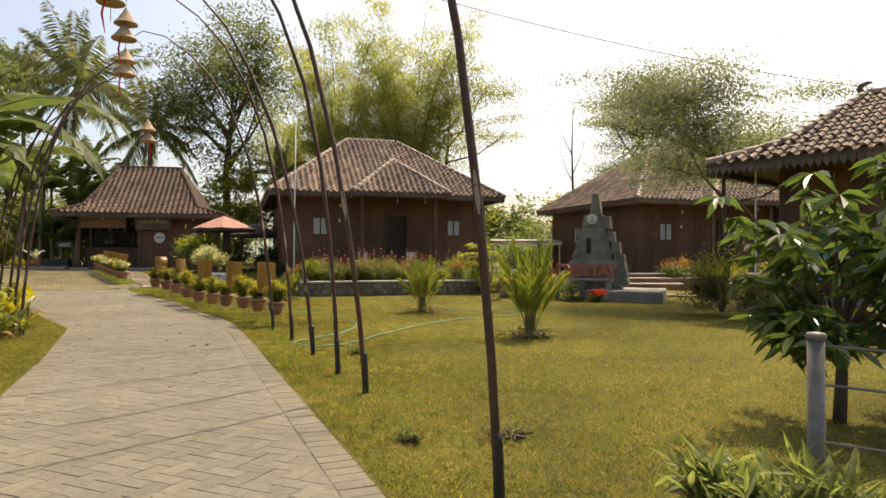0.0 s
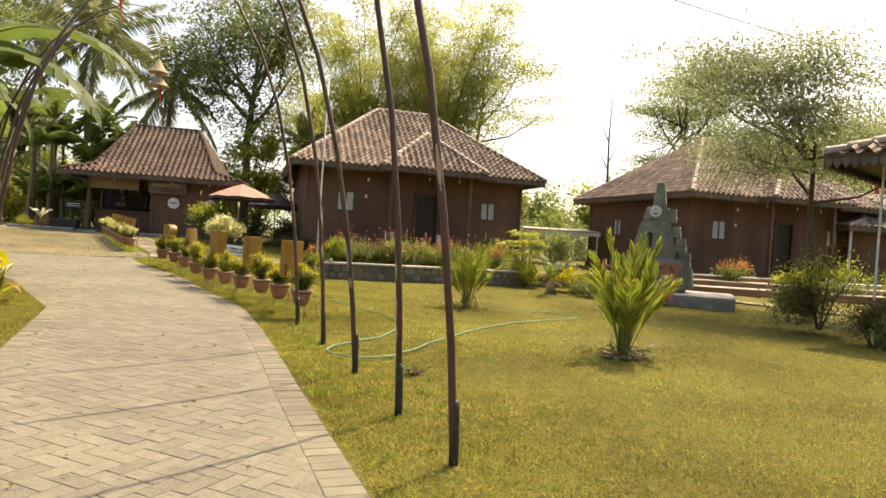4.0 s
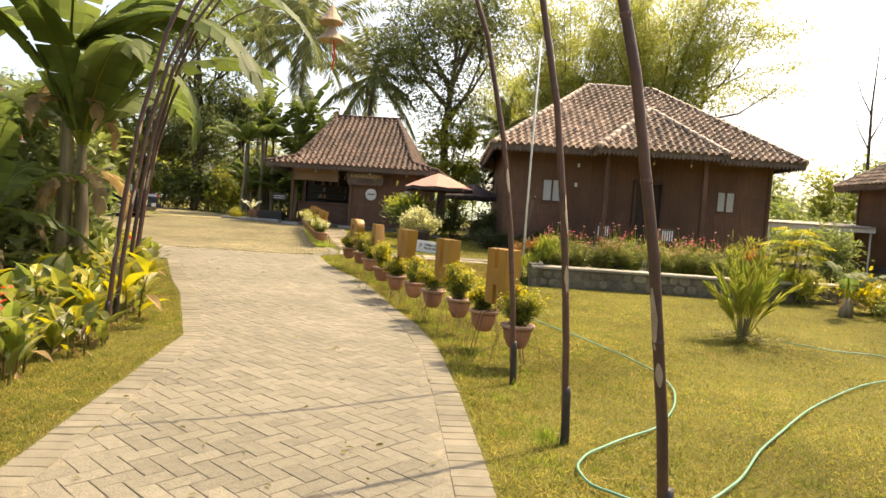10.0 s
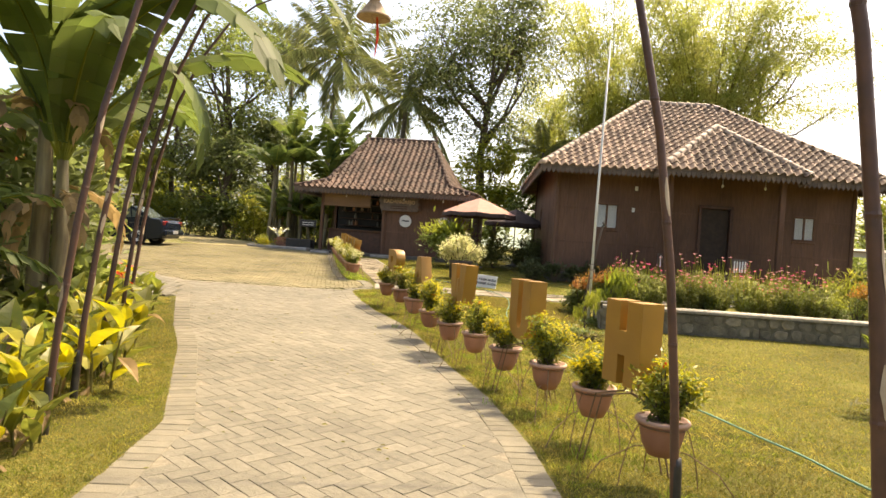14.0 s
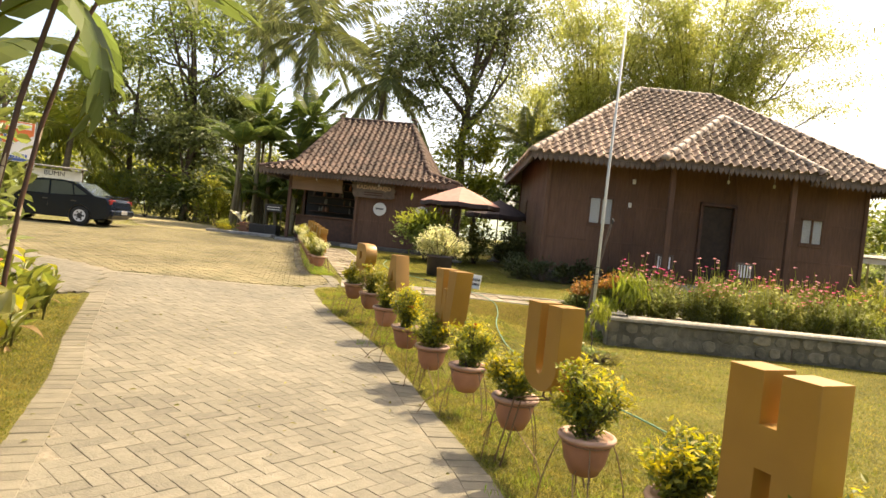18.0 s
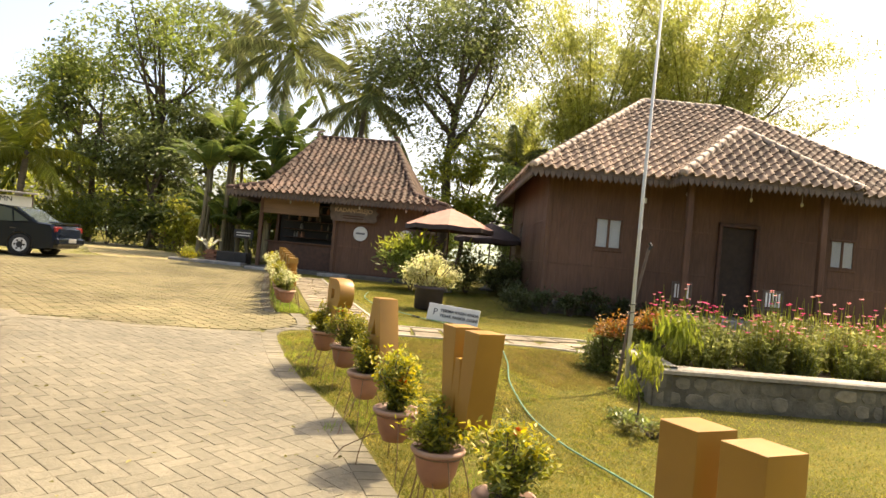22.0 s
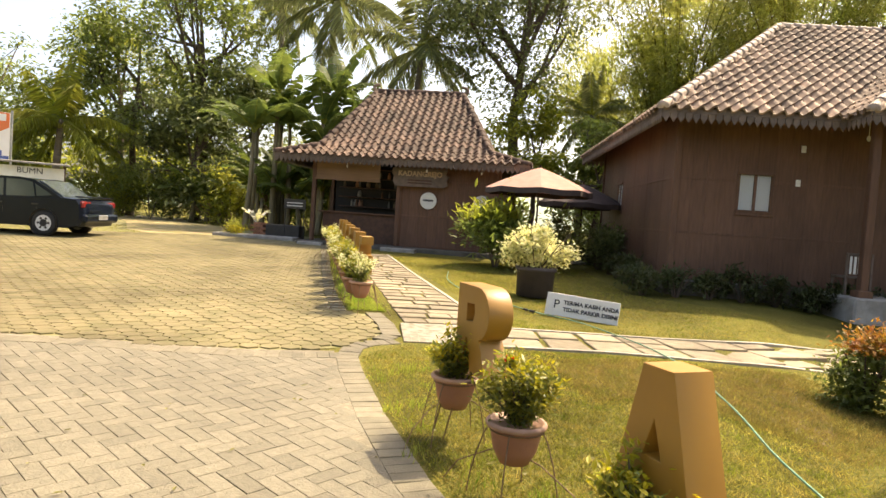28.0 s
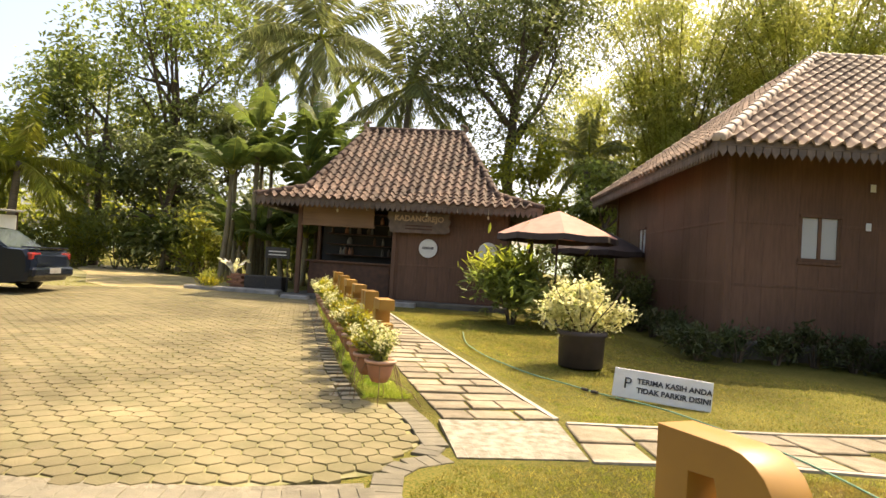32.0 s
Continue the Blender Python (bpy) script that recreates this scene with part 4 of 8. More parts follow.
def letter(ch, corner, aim, top, w=0.5, h=0.62, deep=0.15, k=0.82):
    """corner: plan place of the letter's first upper front corner; aim: heading of the line of writing."""
    x, y = corner
    base = gz(x, y)
    t = thing("gilded_letter", pose(x, y, base, 0, 0, aim), f"gold-painted block letter {ch} on a thin iron stand in the grass", "letter sign", "welcome letters along the driveway")
    loops = [[(a * k, b * k) for a, b in lp] for lp in glyph(ch, w, h)]
    w, h = w * k, h * k
    z0 = top - base - h
    cu = bpy.data.curves.new("letter", "CURVE")
    cu.dimensions, cu.fill_mode, cu.extrude, cu.bevel_depth, cu.bevel_resolution = "2D", "BOTH", deep / 2, 0.004, 1
    for lp in loops:
        sp = cu.splines.new("POLY")
        sp.points.add(len(lp) - 1)
        for p, (a, b) in zip(sp.points, lp):
            p.co = (a, b, 0, 1)
        sp.use_cyclic_u = True
    tmp = bpy.data.objects.new("tmp", cu)
    scene.collection.objects.link(tmp)
    me = bpy.data.meshes.new_from_object(tmp.evaluated_get(bpy.context.evaluated_depsgraph_get()))
    bpy.data.objects.remove(tmp)
    me.shade_smooth()
    me.set_sharp_from_angle(angle=radians(35))
    off = -(w / 2 - 0.08) if ch == "A" else 0.0
    ob = link("letter_body", me, M_GOLD, t)
    ob.matrix_local = pose(off, deep / 2, z0, 90, 0, 0)
    for sx in (0.14, w - 0.14):
        g = geo()
        tube(g, [(sx + off, deep / 2, z0 + 0.03), (sx + off, deep / 2, z0 - 0.05)], 0.008, 7)
        tube(g, [(sx + off, deep / 2, z0 - 0.05), (sx + off - 0.16, deep / 2 - 0.1, z0 - 0.1), (sx + off - 0.24, deep / 2 - 0.16, -0.05)], 0.0055, 6)
        tube(g, [(sx + off, deep / 2, z0 - 0.05), (sx + off + 0.1, deep / 2 + 0.12, z0 - 0.12), (sx + off + 0.16, deep / 2 + 0.2, -0.05)], 0.0055, 6)
        part("stand", g, M_IRON, t, "bent iron rod stand")
    return t


for ch, c, top in (("H", (-3.24, 11.855), 1.05), ("U", (-4.37, 13.18), 1.045), ("W", (-5.66, 14.64), 1.08), ("A", (-6.75, 15.8), 1.092), ("R", (-8.11, 17.3), 1.13)):
    letter(ch, c, -42, top, {"W": 0.52, "R": 0.55, "H": 0.42, "U": 0.43}.get(ch, 0.5))
for i, ch in enumerate("GNEGUS"):
    s = 0.75 + i * 1.12
    letter(ch, (-10.95 - 0.62 * s, 20.55 + 0.79 * s), -52, gz(-11 - 0.62 * s, 20.6 + 0.79 * s) + 0.92, 0.5, 0.6)

# ---- leaf helpers ----


def leaves_np(centres, dirs, length, width, fold=0.25, droop=0.0, rng=None, far=False):
    """Folded pointed leaves: base at centre, along dirs; a rounded outline near by, a plain folded kite far off."""
    rng = rng or np.random.default_rng(1)
    n = len(centres)
    d = dirs / np.linalg.norm(dirs, axis=1)[:, None]
    up = np.tile(np.array([0.0, 0.0, 1.0]), (n, 1)) + rng.normal(0, 0.35, (n, 3))
    s = np.cross(d, up)
    s /= np.linalg.norm(s, axis=1)[:, None] + 1e-9
    nn = np.cross(s, d)
    L = np.broadcast_to(np.asarray(length, float), (n,))[:, None]
    W = np.broadcast_to(np.asarray(width, float), (n,))[:, None]
    down = np.array([0, 0, 1.0]) * L * droop
    tip = centres + d * L - down
    rise = nn * W * fold

    def rim(u, w, sg):
        return centres + d * L * u - down * u * u + s * W * 0.5 * w * sg + rise * w
    if far:
        v = np.stack([centres, rim(0.45, 1.0, 1), tip, rim(0.45, 1.0, -1)], 1).reshape(-1, 3)
        o = (np.arange(n) * 4)[:, None]
        return v, np.concatenate([o + np.array([[0, 1, 2]]), o + np.array([[0, 2, 3]])])
    v = np.stack([centres, rim(0.28, 0.88, 1), rim(0.62, 0.9, 1), tip, rim(0.62, 0.9, -1), rim(0.28, 0.88, -1)], 1).reshape(-1, 3)
    o = (np.arange(n) * 6)[:, None]
    return v, np.concatenate([o + np.array([q]) for q in ([0, 1, 2], [0, 2, 3], [0, 3, 4], [0, 4, 5])])


def leaf_part(name, lists, material, parent, label="", kind="stuff"):
    v, f, o = [], [], 0
    for a, b in lists:
        v.append(a)
        f.append(b + o)
        o += len(a)
    return link(name, npmesh(name, np.concatenate(v), np.concatenate(f)), material, parent, label, kind)


def unit(rng, n, flat=1.0):
    d = rng.normal(0, 1, (n, 3))
    d[:, 2] *= flat
    return d / (np.linalg.norm(d, axis=1)[:, None] + 1e-9)


# ---- potted ixora on wire stands ----


def pot_mesh(t, r=0.138, h=0.22, z=0.17):
    g = geo()
    lathe(g, [(r * 0.3, 0), (r * 0.55, 0.01), (r * 0.8, h * 0.35), (r * 0.92, h * 0.7), (r * 0.95, h * 0.8), (r * 0.98, h * 0.81), (r * 0.98, h * 0.86), (r * 0.94, h * 0.87)], 22, Matrix.Translation((0, 0, z)))
    part("pot_body", g, M_TERRA, t, smooth=True)
    g = geo()
    lathe(g, [(r * 0.95, h * 0.86), (r * 1.1, h * 0.88), (r * 1.14, h * 0.94), (r * 1.1, h), (r * 0.98, h), (r * 0.94, h * 0.93)], 22, Matrix.Translation((0, 0, z)))
    part("pot_rim", g, M_TERRARIM, t, "sun-faded rolled rim", smooth=True)
    g = geo()
    lathe(g, [(0.002, h * 0.86), (r * 0.5, h * 0.9), (r * 0.93, h * 0.88), (r * 0.93, h * 0.85), (0.002, h * 0.84)], 14, Matrix.Translation((0, 0, z)))
    part("soil", g, M_SOIL, t)


def potted_ixora(m, seed, label, spread=0.19, tall=0.36, flowers=4, group="potted shrubs along the driveway", pale=False, stand=True):
    t = thing("potted_shrub", m, label, "potted plant", group)
    rng = np.random.default_rng(seed)
    z0 = 0.17 if stand else 0.0
    pot_mesh(t, z=z0)
    if stand:
        g = geo()
        for k in range(4):
            a = 1.57 * k + 0.5
            c, q = math.cos(a), math.sin(a)
            tube(g, [(0.137 * c, 0.137 * q, z0 + 0.185), (0.165 * c, 0.165 * q, z0 + 0.13), (0.2 * c, 0.2 * q, z0 + 0.02), (0.225 * c, 0.225 * q, 0.08), (0.24 * c, 0.24 * q, -0.04)], 0.0036, 6)
        tube(g, [(0.137 * math.cos(a), 0.137 * math.sin(a), z0 + 0.178) for a in [2 * math.pi * k / 16 for k in range(17)]], 0.0036, 6)
        tube(g, [(-0.4, -0.12, -0.03), (-0.32, -0.08, 0.1), (-0.15, 0, 0.2), (0.0, 0.02, 0.225), (0.15, 0.03, 0.2), (0.32, 0.08, 0.1), (0.42, 0.1, -0.03)], 0.0036, 6)
        part("wire_stand", g, M_IRON, t, "bent rusty iron wire stand")
    base = np.array([0, 0, z0 + 0.185])
    g = geo()
    lists, tops = [], []
    for i in range(18):
        a = rng.uniform(0, 6.28)
        r = spread * rng.uniform(0.1, 1) ** 0.7
        top = base + np.array([r * math.cos(a), r * math.sin(a), tall * rng.uniform(0.55, 1.05) * (1 - 0.25 * r / spread)])
        mid = base + np.array([r * 0.4 * math.cos(a), r * 0.4 * math.sin(a), (top[2] - base[2]) * 0.5])
        tube(g, [tuple(base + rng.normal(0, 0.02, 3) * [1, 1, 0]), tuple(mid), tuple(top)], [0.007, 0.005, 0.003], 5)
        tops.append(top)
        n = 105
        u = rng.uniform(0.15, 1, n)[:, None]
        c = np.where(u < 0.5, base + (mid - base) * u * 2, mid + (top - mid) * (u * 2 - 1)) + rng.normal(0, 0.028, (n, 3))
        d = unit(rng, n, 0.6) + np.array([0, 0, 0.35])
        lists.append(leaves_np(c, d, rng.uniform(0.024, 0.044, n), rng.uniform(0.013, 0.021, n), rng=rng))
    part("stem", g, M_BARK, t)
    half = len(lists) // 2
    leaf_part("leaf", lists[:half], M_LEAF, t)
    leaf_part("leaf", lists[half:], M_LEAFLIGHT, t, "yellow-green new leaves")
    tl = np.array(tops)
    sel = np.repeat(tl, 26, 0) + rng.normal(0, 0.03, (len(tl) * 26, 3))
    leaf_part("leaf", [leaves_np(sel, unit(rng, len(sel), 0.5) + np.array([0, 0, 0.5]), 0.042, 0.019, rng=rng)], M_YELLOWLEAF if not pale else M_PALELEAF, t, "bright yellow leaf tips")
    if flowers:
        pick = tl[rng.choice(len(tl), flowers, replace=False)]
        sel = np.repeat(pick, 9, 0) + rng.normal(0, 0.01, (flowers * 9, 3)) + np.array([0, 0, 0.02])
        leaf_part("blossom", [leaves_np(sel, unit(rng, len(sel), 0.6) + np.array([0, 0, 0.7]), 0.022, 0.015, rng=rng)], M_RED, t, "small orange-red blossom head")
    return t


POTS = [(-2.83, 11.62), (-3.36, 12.2), (-3.88, 12.82), (-4.45, 13.36), (-5.07, 14.1), (-5.6, 14.57), (-6.09, 15.02), (-6.72, 15.74), (-7.46, 16.66), (-8.08, 17.26)]
_kinds = [potted_ixora(pose(x, y, gz(x, y), 0, 0, 40 * i), 20 + i, "terracotta pot of yellow-green ixora with red blossoms on a wire stand", tall=(0.38, 0.3, 0.4, 0.33)[i], flowers=(1, 0, 1, 0)[i]) for i, (x, y) in enumerate(POTS[:4])]
for i, (x, y) in enumerate(POTS[4:]):
    copy_thing(_kinds[i % 4], pose(x, y, gz(x, y), 0, 0, 77 * i + 30))
_pale = potted_ixora(pose(-10.97, 20.56, gz(-10.97, 20.56)), 60, "terracotta pot of pale speckled ixora beside the parking court", 0.3, 0.42, 0, "potted shrubs beside the parking court", True)
for i in range(1, 13):
    s = i * 0.66
    x, y = -10.85 - 0.62 * s, 20.3 + 0.785 * s
    copy_thing(_pale if i % 3 == 0 else _kinds[i % 4], pose(x, y, gz(x, y), 0, 0, 50 * i))["group"] = "potted shrubs beside the parking court"

# ---- garden hose ----


def curve_pts(pts, k=6):
    out = []
    n = len(pts)
    for i in range(n - 1):
        p0, p1, p2, p3 = (Vector(pts[max(0, min(n - 1, j))]) for j in (i - 1, i, i + 1, i + 2))
        for s in range(k):
            t = s / k
            out.append(0.5 * (2 * p1 + (p2 - p0) * t + (2 * p0 - 5 * p1 + 4 * p2 - p3) * t * t + (3 * p1 - p0 - 3 * p2 + p3) * t ** 3))
    return out + [Vector(pts[-1])]


def hose():
    path = [(-12.3, 25.95), (-11.6, 24.5), (-10.55, 23.25), (-9.5, 22.5), (-8.3, 21.85), (-7.2, 20.66), (-6.63, 19.42), (-6.2, 18.14), (-5.66, 17.09), (-5.0, 16.3), (-3.9, 15.2), (-2.7, 13.75),
            (-1.98, 12.76), (-1.6, 12.1), (-1.45, 11.4), (-1.5, 10.6), (-1.76, 9.95), (-1.83, 9.55), (-1.65, 9.3), (-1.3, 9.3), (-1.05, 9.75), (-0.85, 10.6), (-0.4, 12.0), (0.3, 13.6), (1.1, 14.9), (1.2, 15.5), (0.8, 15.8), (0.1, 15.75), (-0.4, 16.0)]
    t = thing("garden_hose", pose(0, 0, 0), "thin pale green garden hose snaking across the lawn", "hose")
    g = geo()
    tube(g, [(p.x, p.y, gz(p.x, p.y) + 0.014 + 0.004 * math.sin(i)) for i, p in enumerate(curve_pts([(*p, 0) for p in path], 7))], 0.0078, 7)
    part("hose_tube", g, M_HOSE, t, smooth=True)
    g = geo()
    for a in (0, 0.12):
        x, y = -9.4 + a, 22.43 - a * 0.6
        tube(g, [(x, y, gz(x, y) + 0.018), (x + 0.07, y - 0.045, gz(x, y) + 0.018)], 0.018, 8)
    part("hose_joiner", g, M_BLACK, t)


hose()

# ---- parking sign ----


def parking_sign():
    x, y = -9.05, 22.28
    t = thing("parking_sign", pose(x, y, gz(x, y), 0, 0, 2), "white no-parking notice board standing in the grass", "sign")
    m = pose(0, 0, 0.02, -14, 3, 0)
    g = geo()
    cbox(g, (0, -0.012, 0), (1.0, 0.012, 0.31), 0.004, m)
    part("board", g, M_WHITE, t)
    for x in (0.12, 0.88):
        g = geo()
        cbox(g, (x - 0.02, 0.013, -0.15), (x + 0.02, 0.035, 0.28), 0.004, m)
        part("stake", g, M_WOOD2, t)
    for k, s in enumerate(("TERIMA KASIH ANDA", "TIDAK PARKIR DISINI")):
        lettering("notice_text", s, 0.078, 0.002, M_INK, t, m @ pose(0.62, -0.016, 0.195 - 0.095 * k, 90, 0, 0), bold=0.0024)
    lettering("parking_mark", "P", 0.17, 0.002, M_INK, t, m @ pose(0.15, -0.016, 0.155, 90, 0, 0))


parking_sign()

# ---- parasol, flagpole, car, signs ----


def parasol(x, y, z, r, label, material, dark=False):
    t = thing("parasol", pose(x, y, gz(x, y), 0, 0, 20), label, "parasol")
    n, top = 8, z - gz(x, y)
    g = geo()
    vs = [(0, 0, top)]
    rings = ((0.3, 0.14), (0.65, 0.33), (1.0, 0.55))
    for k, (q, dz) in enumerate(rings):
        for i in range(n * 2):
            a = math.pi * i / n
            rr = r * q * (1.0 if i % 2 == 0 else 0.955)
            vs.append((rr * math.cos(a), rr * math.sin(a), top - dz - (0.03 if i % 2 else 0.0) * q))
    nn = n * 2
    fs = [(0, 1 + i, 1 + (i + 1) % nn) for i in range(nn)]
    for k in range(2):
        fs += [(1 + k * nn + i, 1 + (k + 1) * nn + i, 1 + (k + 1) * nn + (i + 1) % nn, 1 + k * nn + (i + 1) % nn) for i in range(nn)]
    vs2 = [(v[0], v[1], v[2] - 0.008) for v in vs]
    add(g, vs, fs)
    add(g, vs2, [f[::-1] for f in fs])
    ca = part("canopy", g, material, t)
    g = geo()
    for i in range(nn):
        a0, a1 = math.pi * i / n, math.pi * (i + 1) / n
        r0, r1 = (r if i % 2 == 0 else r * 0.955), (r if i % 2 else r * 0.955)
        z0, z1 = top - 0.55 - (0.03 if i % 2 else 0), top - 0.55 - (0 if i % 2 else 0.03)
        add(g, [(r0 * math.cos(a0), r0 * math.sin(a0), z0), (r1 * math.cos(a1), r1 * math.sin(a1), z1), (r1 * 1.01 * math.cos(a1), r1 * 1.01 * math.sin(a1), z1 - 0.13), (r0 * 1.01 * math.cos(a0), r0 * 1.01 * math.sin(a0), z0 - 0.13)], [(0, 1, 2, 3)])
    part("valance", g, M_BROWNCANVAS, ca, "dark brown hanging edge")
    for i in range(n):
        g = geo()
        a = 2 * math.pi * i / n
        tube(g, [(0, 0, top - 0.03), (r * 0.98 * math.cos(a), r * 0.98 * math.sin(a), top - 0.575)], 0.008, 5)
        part("rib", g, M_WOOD2, t)
    g = geo()
    tube(g, [(0, 0, 0), (0, 0, top + 0.06)], 0.022, 8)
    part("pole", g, M_WOOD2, t)
    g = geo()
    lathe(g, [(0.24, 0), (0.25, 0.05), (0.1, 0.09), (0.05, 0.2)], 16)
    part("base", g, M_CEMENT, t)
    return t


parasol(-11.42, 28.92, 2.93, 1.3, "peach-coloured parasol with dark valance beside the kiosk", M_CANVAS)
parasol(-11.0, 31.6, 2.75, 1.2, "dark brown parasol behind the kiosk's terrace", M_BROWNCANVAS)


def flagpole():
    x, y = -5.1, 19.42
    t = thing("flagpole", pose(x, y, gz(x, y)), "thin white flagpole lashed to a short stake", "flagpole")
    g = geo()
    tube(g, [(0, 0, -0.1), (0.01, 0, 2.5), (0.05, -0.02, 5.1)], [0.026, 0.022, 0.015], 9)
    part("pole", g, M_WHITE, t, smooth=True)
    g = geo()
    tube(g, [(-0.12, 0.02, -0.1), (-0.02, 0.03, 0.9), (0.13, 0.04, 1.75)], 0.02, 7)
    part("stake", g, M_FASCIA, t)
    g = geo()
    for z in (0.75, 0.9, 1.0):
        tube(g, [(0.05 * math.cos(a) - 0.01, 0.05 * math.sin(a) + 0.012, z + 0.01 * a) for a in [0.7 * k for k in range(10)]], 0.006, 5)
    tube(g, [(0.13, 0.04, 1.74), (0.16, 0.04, 1.78), (0.13, 0.04, 1.82)], 0.022, 6)
    part("lashing", g, M_BLACK, t)


flagpole()


def car(m):
    """A four-door saloon, nose along -x, ground at z = 0."""
    t = thing("parked_car", m, "dark blue-green four-door saloon car parked on the court", "car")
    half = 0.83
    lower = [(-2.12, 0.24), (-2.17, 0.45), (-2.1, 0.66), (-1.95, 0.76), (-0.9, 0.86), (0.0, 0.9), (1.3, 0.92), (1.75, 0.95), (2.1, 0.93), (2.18, 0.8), (2.2, 0.45), (2.12, 0.25), (1.78, 0.19), (-1.75, 0.19)]

    def loft(sections, name, material, parent, label=""):
        g = geo()
        k = len(sections[0][1])
        for y, out in sections:
            g[0].extend(Vector((a, y, b)) for a, b in out)
        for i in range(len(sections) - 1):
            for j in range(k):
                g[1].append((i * k + j, i * k + (j + 1) % k, (i + 1) * k + (j + 1) % k, (i + 1) * k + j))
        g[1].append(tuple(range(k))[::-1])
        g[1].append(tuple((len(sections) - 1) * k + j for j in range(k)))
        return part(name, g, material, parent, label)

    def shrink(out, f, dz=0.0):
        return [(a * f, 0.55 + (b - 0.55) * f + dz) for a, b in out]

    body = loft([(-half, shrink(lower, 0.95)), (-half + 0.06, shrink(lower, 0.985)), (-half * 0.7, lower), (half * 0.7, lower), (half - 0.06, shrink(lower, 0.985)), (half, shrink(lower, 0.95))], "body", M_CARPAINT, t)
    cab = [(-0.95, 0.86), (-0.28, 1.32), (0.0, 1.37), (0.62, 1.37), (0.95, 1.33), (1.6, 0.93)]

    def cabin(y, f):
        return [(0.3 + (a - 0.3) * f, b - (1 - f) * 0.35 * (b > 1)) for a, b in cab]
    loft([(-0.76, cabin(0, 1.0)), (-0.62, [(a, b) for a, b in cabin(0, 0.97)]), (0.62, cabin(0, 0.97)), (0.76, cabin(0, 1.0))], "cabin", M_CARPAINT, t)
    for sy in (-1, 1):
        for w, name in (([(-0.8, 0.9), (-0.28, 1.27), (0.22, 1.31), (0.22, 0.9)], "door_window"), ([(0.29, 0.9), (0.29, 1.31), (0.68, 1.31), (0.92, 1.26), (0.98, 0.92)], "door_window"), ([(1.02, 0.93), (0.98, 1.23), (1.4, 0.97)], "quarter_window")):
            g = geo()
            k = len(w)
            vs = [(a, sy * 0.765, b) for a, b in w] + [(a, sy * 0.772, b) for a, b in w]
            add(g, vs, [tuple(range(k)), tuple(range(k, 2 * k))[::-1]] + [(i, (i + 1) % k, k + (i + 1) % k, k + i) for i in range(k)])
            part(name, g, M_GLASSDARK, t)
        for x in (0.24, -0.75, 1.05):
            g = geo()
            tube(g, [(x, sy * 0.812, 0.34), (x + 0.015, sy * 0.834, 0.6), (x + 0.02, sy * 0.8, 0.86)], 0.006, 5)
            part("door_gap", g, M_BLACK, t)
        for x in (0.08, 0.95):
            g = geo()
            cbox(g, (x, sy * 0.835 - 0.012, 0.72), (x + 0.16, sy * 0.835 + 0.012, 0.755), 0.006)
            part("door_handle", g, M_BLACK, t)
        g = geo()
        cbox(g, (-0.75, sy * 0.88 - 0.07, 0.9), (-0.6, sy * 0.88 + 0.07, 1.02), 0.03)
        part("wing_mirror", g, M_CARPAINT, t)
        g = geo()
        cbox(g, (2.02, sy * 0.6 - 0.2, 0.7), (2.165, sy * 0.6 + 0.2, 0.87), 0.03)
        part("tail_light", g, M_TAIL, t)
        g = geo()
        cbox(g, (-2.13, sy * 0.58 - 0.18, 0.58), (-2.02, sy * 0.58 + 0.18, 0.7), 0.03)
        part("headlight", g, M_WHITE, t)
        for x in (-1.3, 1.25):
            w = new("wheel")
            w.parent = t
            w.matrix_local = pose(x, sy * 0.755, 0.29, 90, 0, 0)
            g = geo()
            lathe(g, [(0.19, -0.09), (0.27, -0.095), (0.295, -0.06), (0.295, 0.06), (0.27, 0.095), (0.19, 0.09)], 28)
            part("tyre", g, M_RUBBER, w, smooth=True)
            g = geo()
            lathe(g, [(0.05, -0.088), (0.19, -0.095), (0.2, -0.05), (0.2, 0.05), (0.19, 0.095), (0.05, 0.088)], 28)
            part("rim", g, M_ALLOY, w)
            for k in range(6):
                g = geo()
                a = math.pi * k / 3
                lathe(g, [(0.004, -0.101), (0.03, -0.1), (0.03, 0.1), (0.004, 0.101)], 8, Matrix.Translation((0.125 * math.cos(a), 0.125 * math.sin(a), 0)))
                part("rim_hole", g, M_BLACK, w)
            g = geo()
            lathe(g, [(0.31, -0.03), (0.335, -0.085 if sy > 0 else -0.03), (0.335, 0.03 if sy > 0 else 0.085), (0.31, 0.03)], 24, pose(x, sy * 0.78, 0.3, 90, 0, 0))
            part("wheel_arch", g, M_BLACK, t)
    g = geo()
    add(g, [(1.0, -0.6, 1.325), (1.6, -0.64, 0.955), (1.6, 0.64, 0.955), (1.0, 0.6, 1.325), (0.98, -0.6, 1.3), (1.58, -0.64, 0.93), (1.58, 0.64, 0.93), (0.98, 0.6, 1.3)], [(0, 1, 2, 3), (7, 6, 5, 4), (0, 4, 5, 1), (1, 5, 6, 2), (2, 6, 7, 3), (3, 7, 4, 0)])
    part("rear_window", g, M_GLASSDARK, t)
    g = geo()
    add(g, [(-0.93, -0.64, 0.89), (-0.31, -0.6, 1.315), (-0.31, 0.6, 1.315), (-0.93, 0.64, 0.89), (-0.91, -0.64, 0.86), (-0.29, -0.6, 1.28), (-0.29, 0.6, 1.28), (-0.91, 0.64, 0.86)], [(0, 1, 2, 3), (7, 6, 5, 4), (0, 4, 5, 1), (1, 5, 6, 2), (2, 6, 7, 3), (3, 7, 4, 0)])
    part("windscreen", g, M_GLASSDARK, t)
    g = geo()
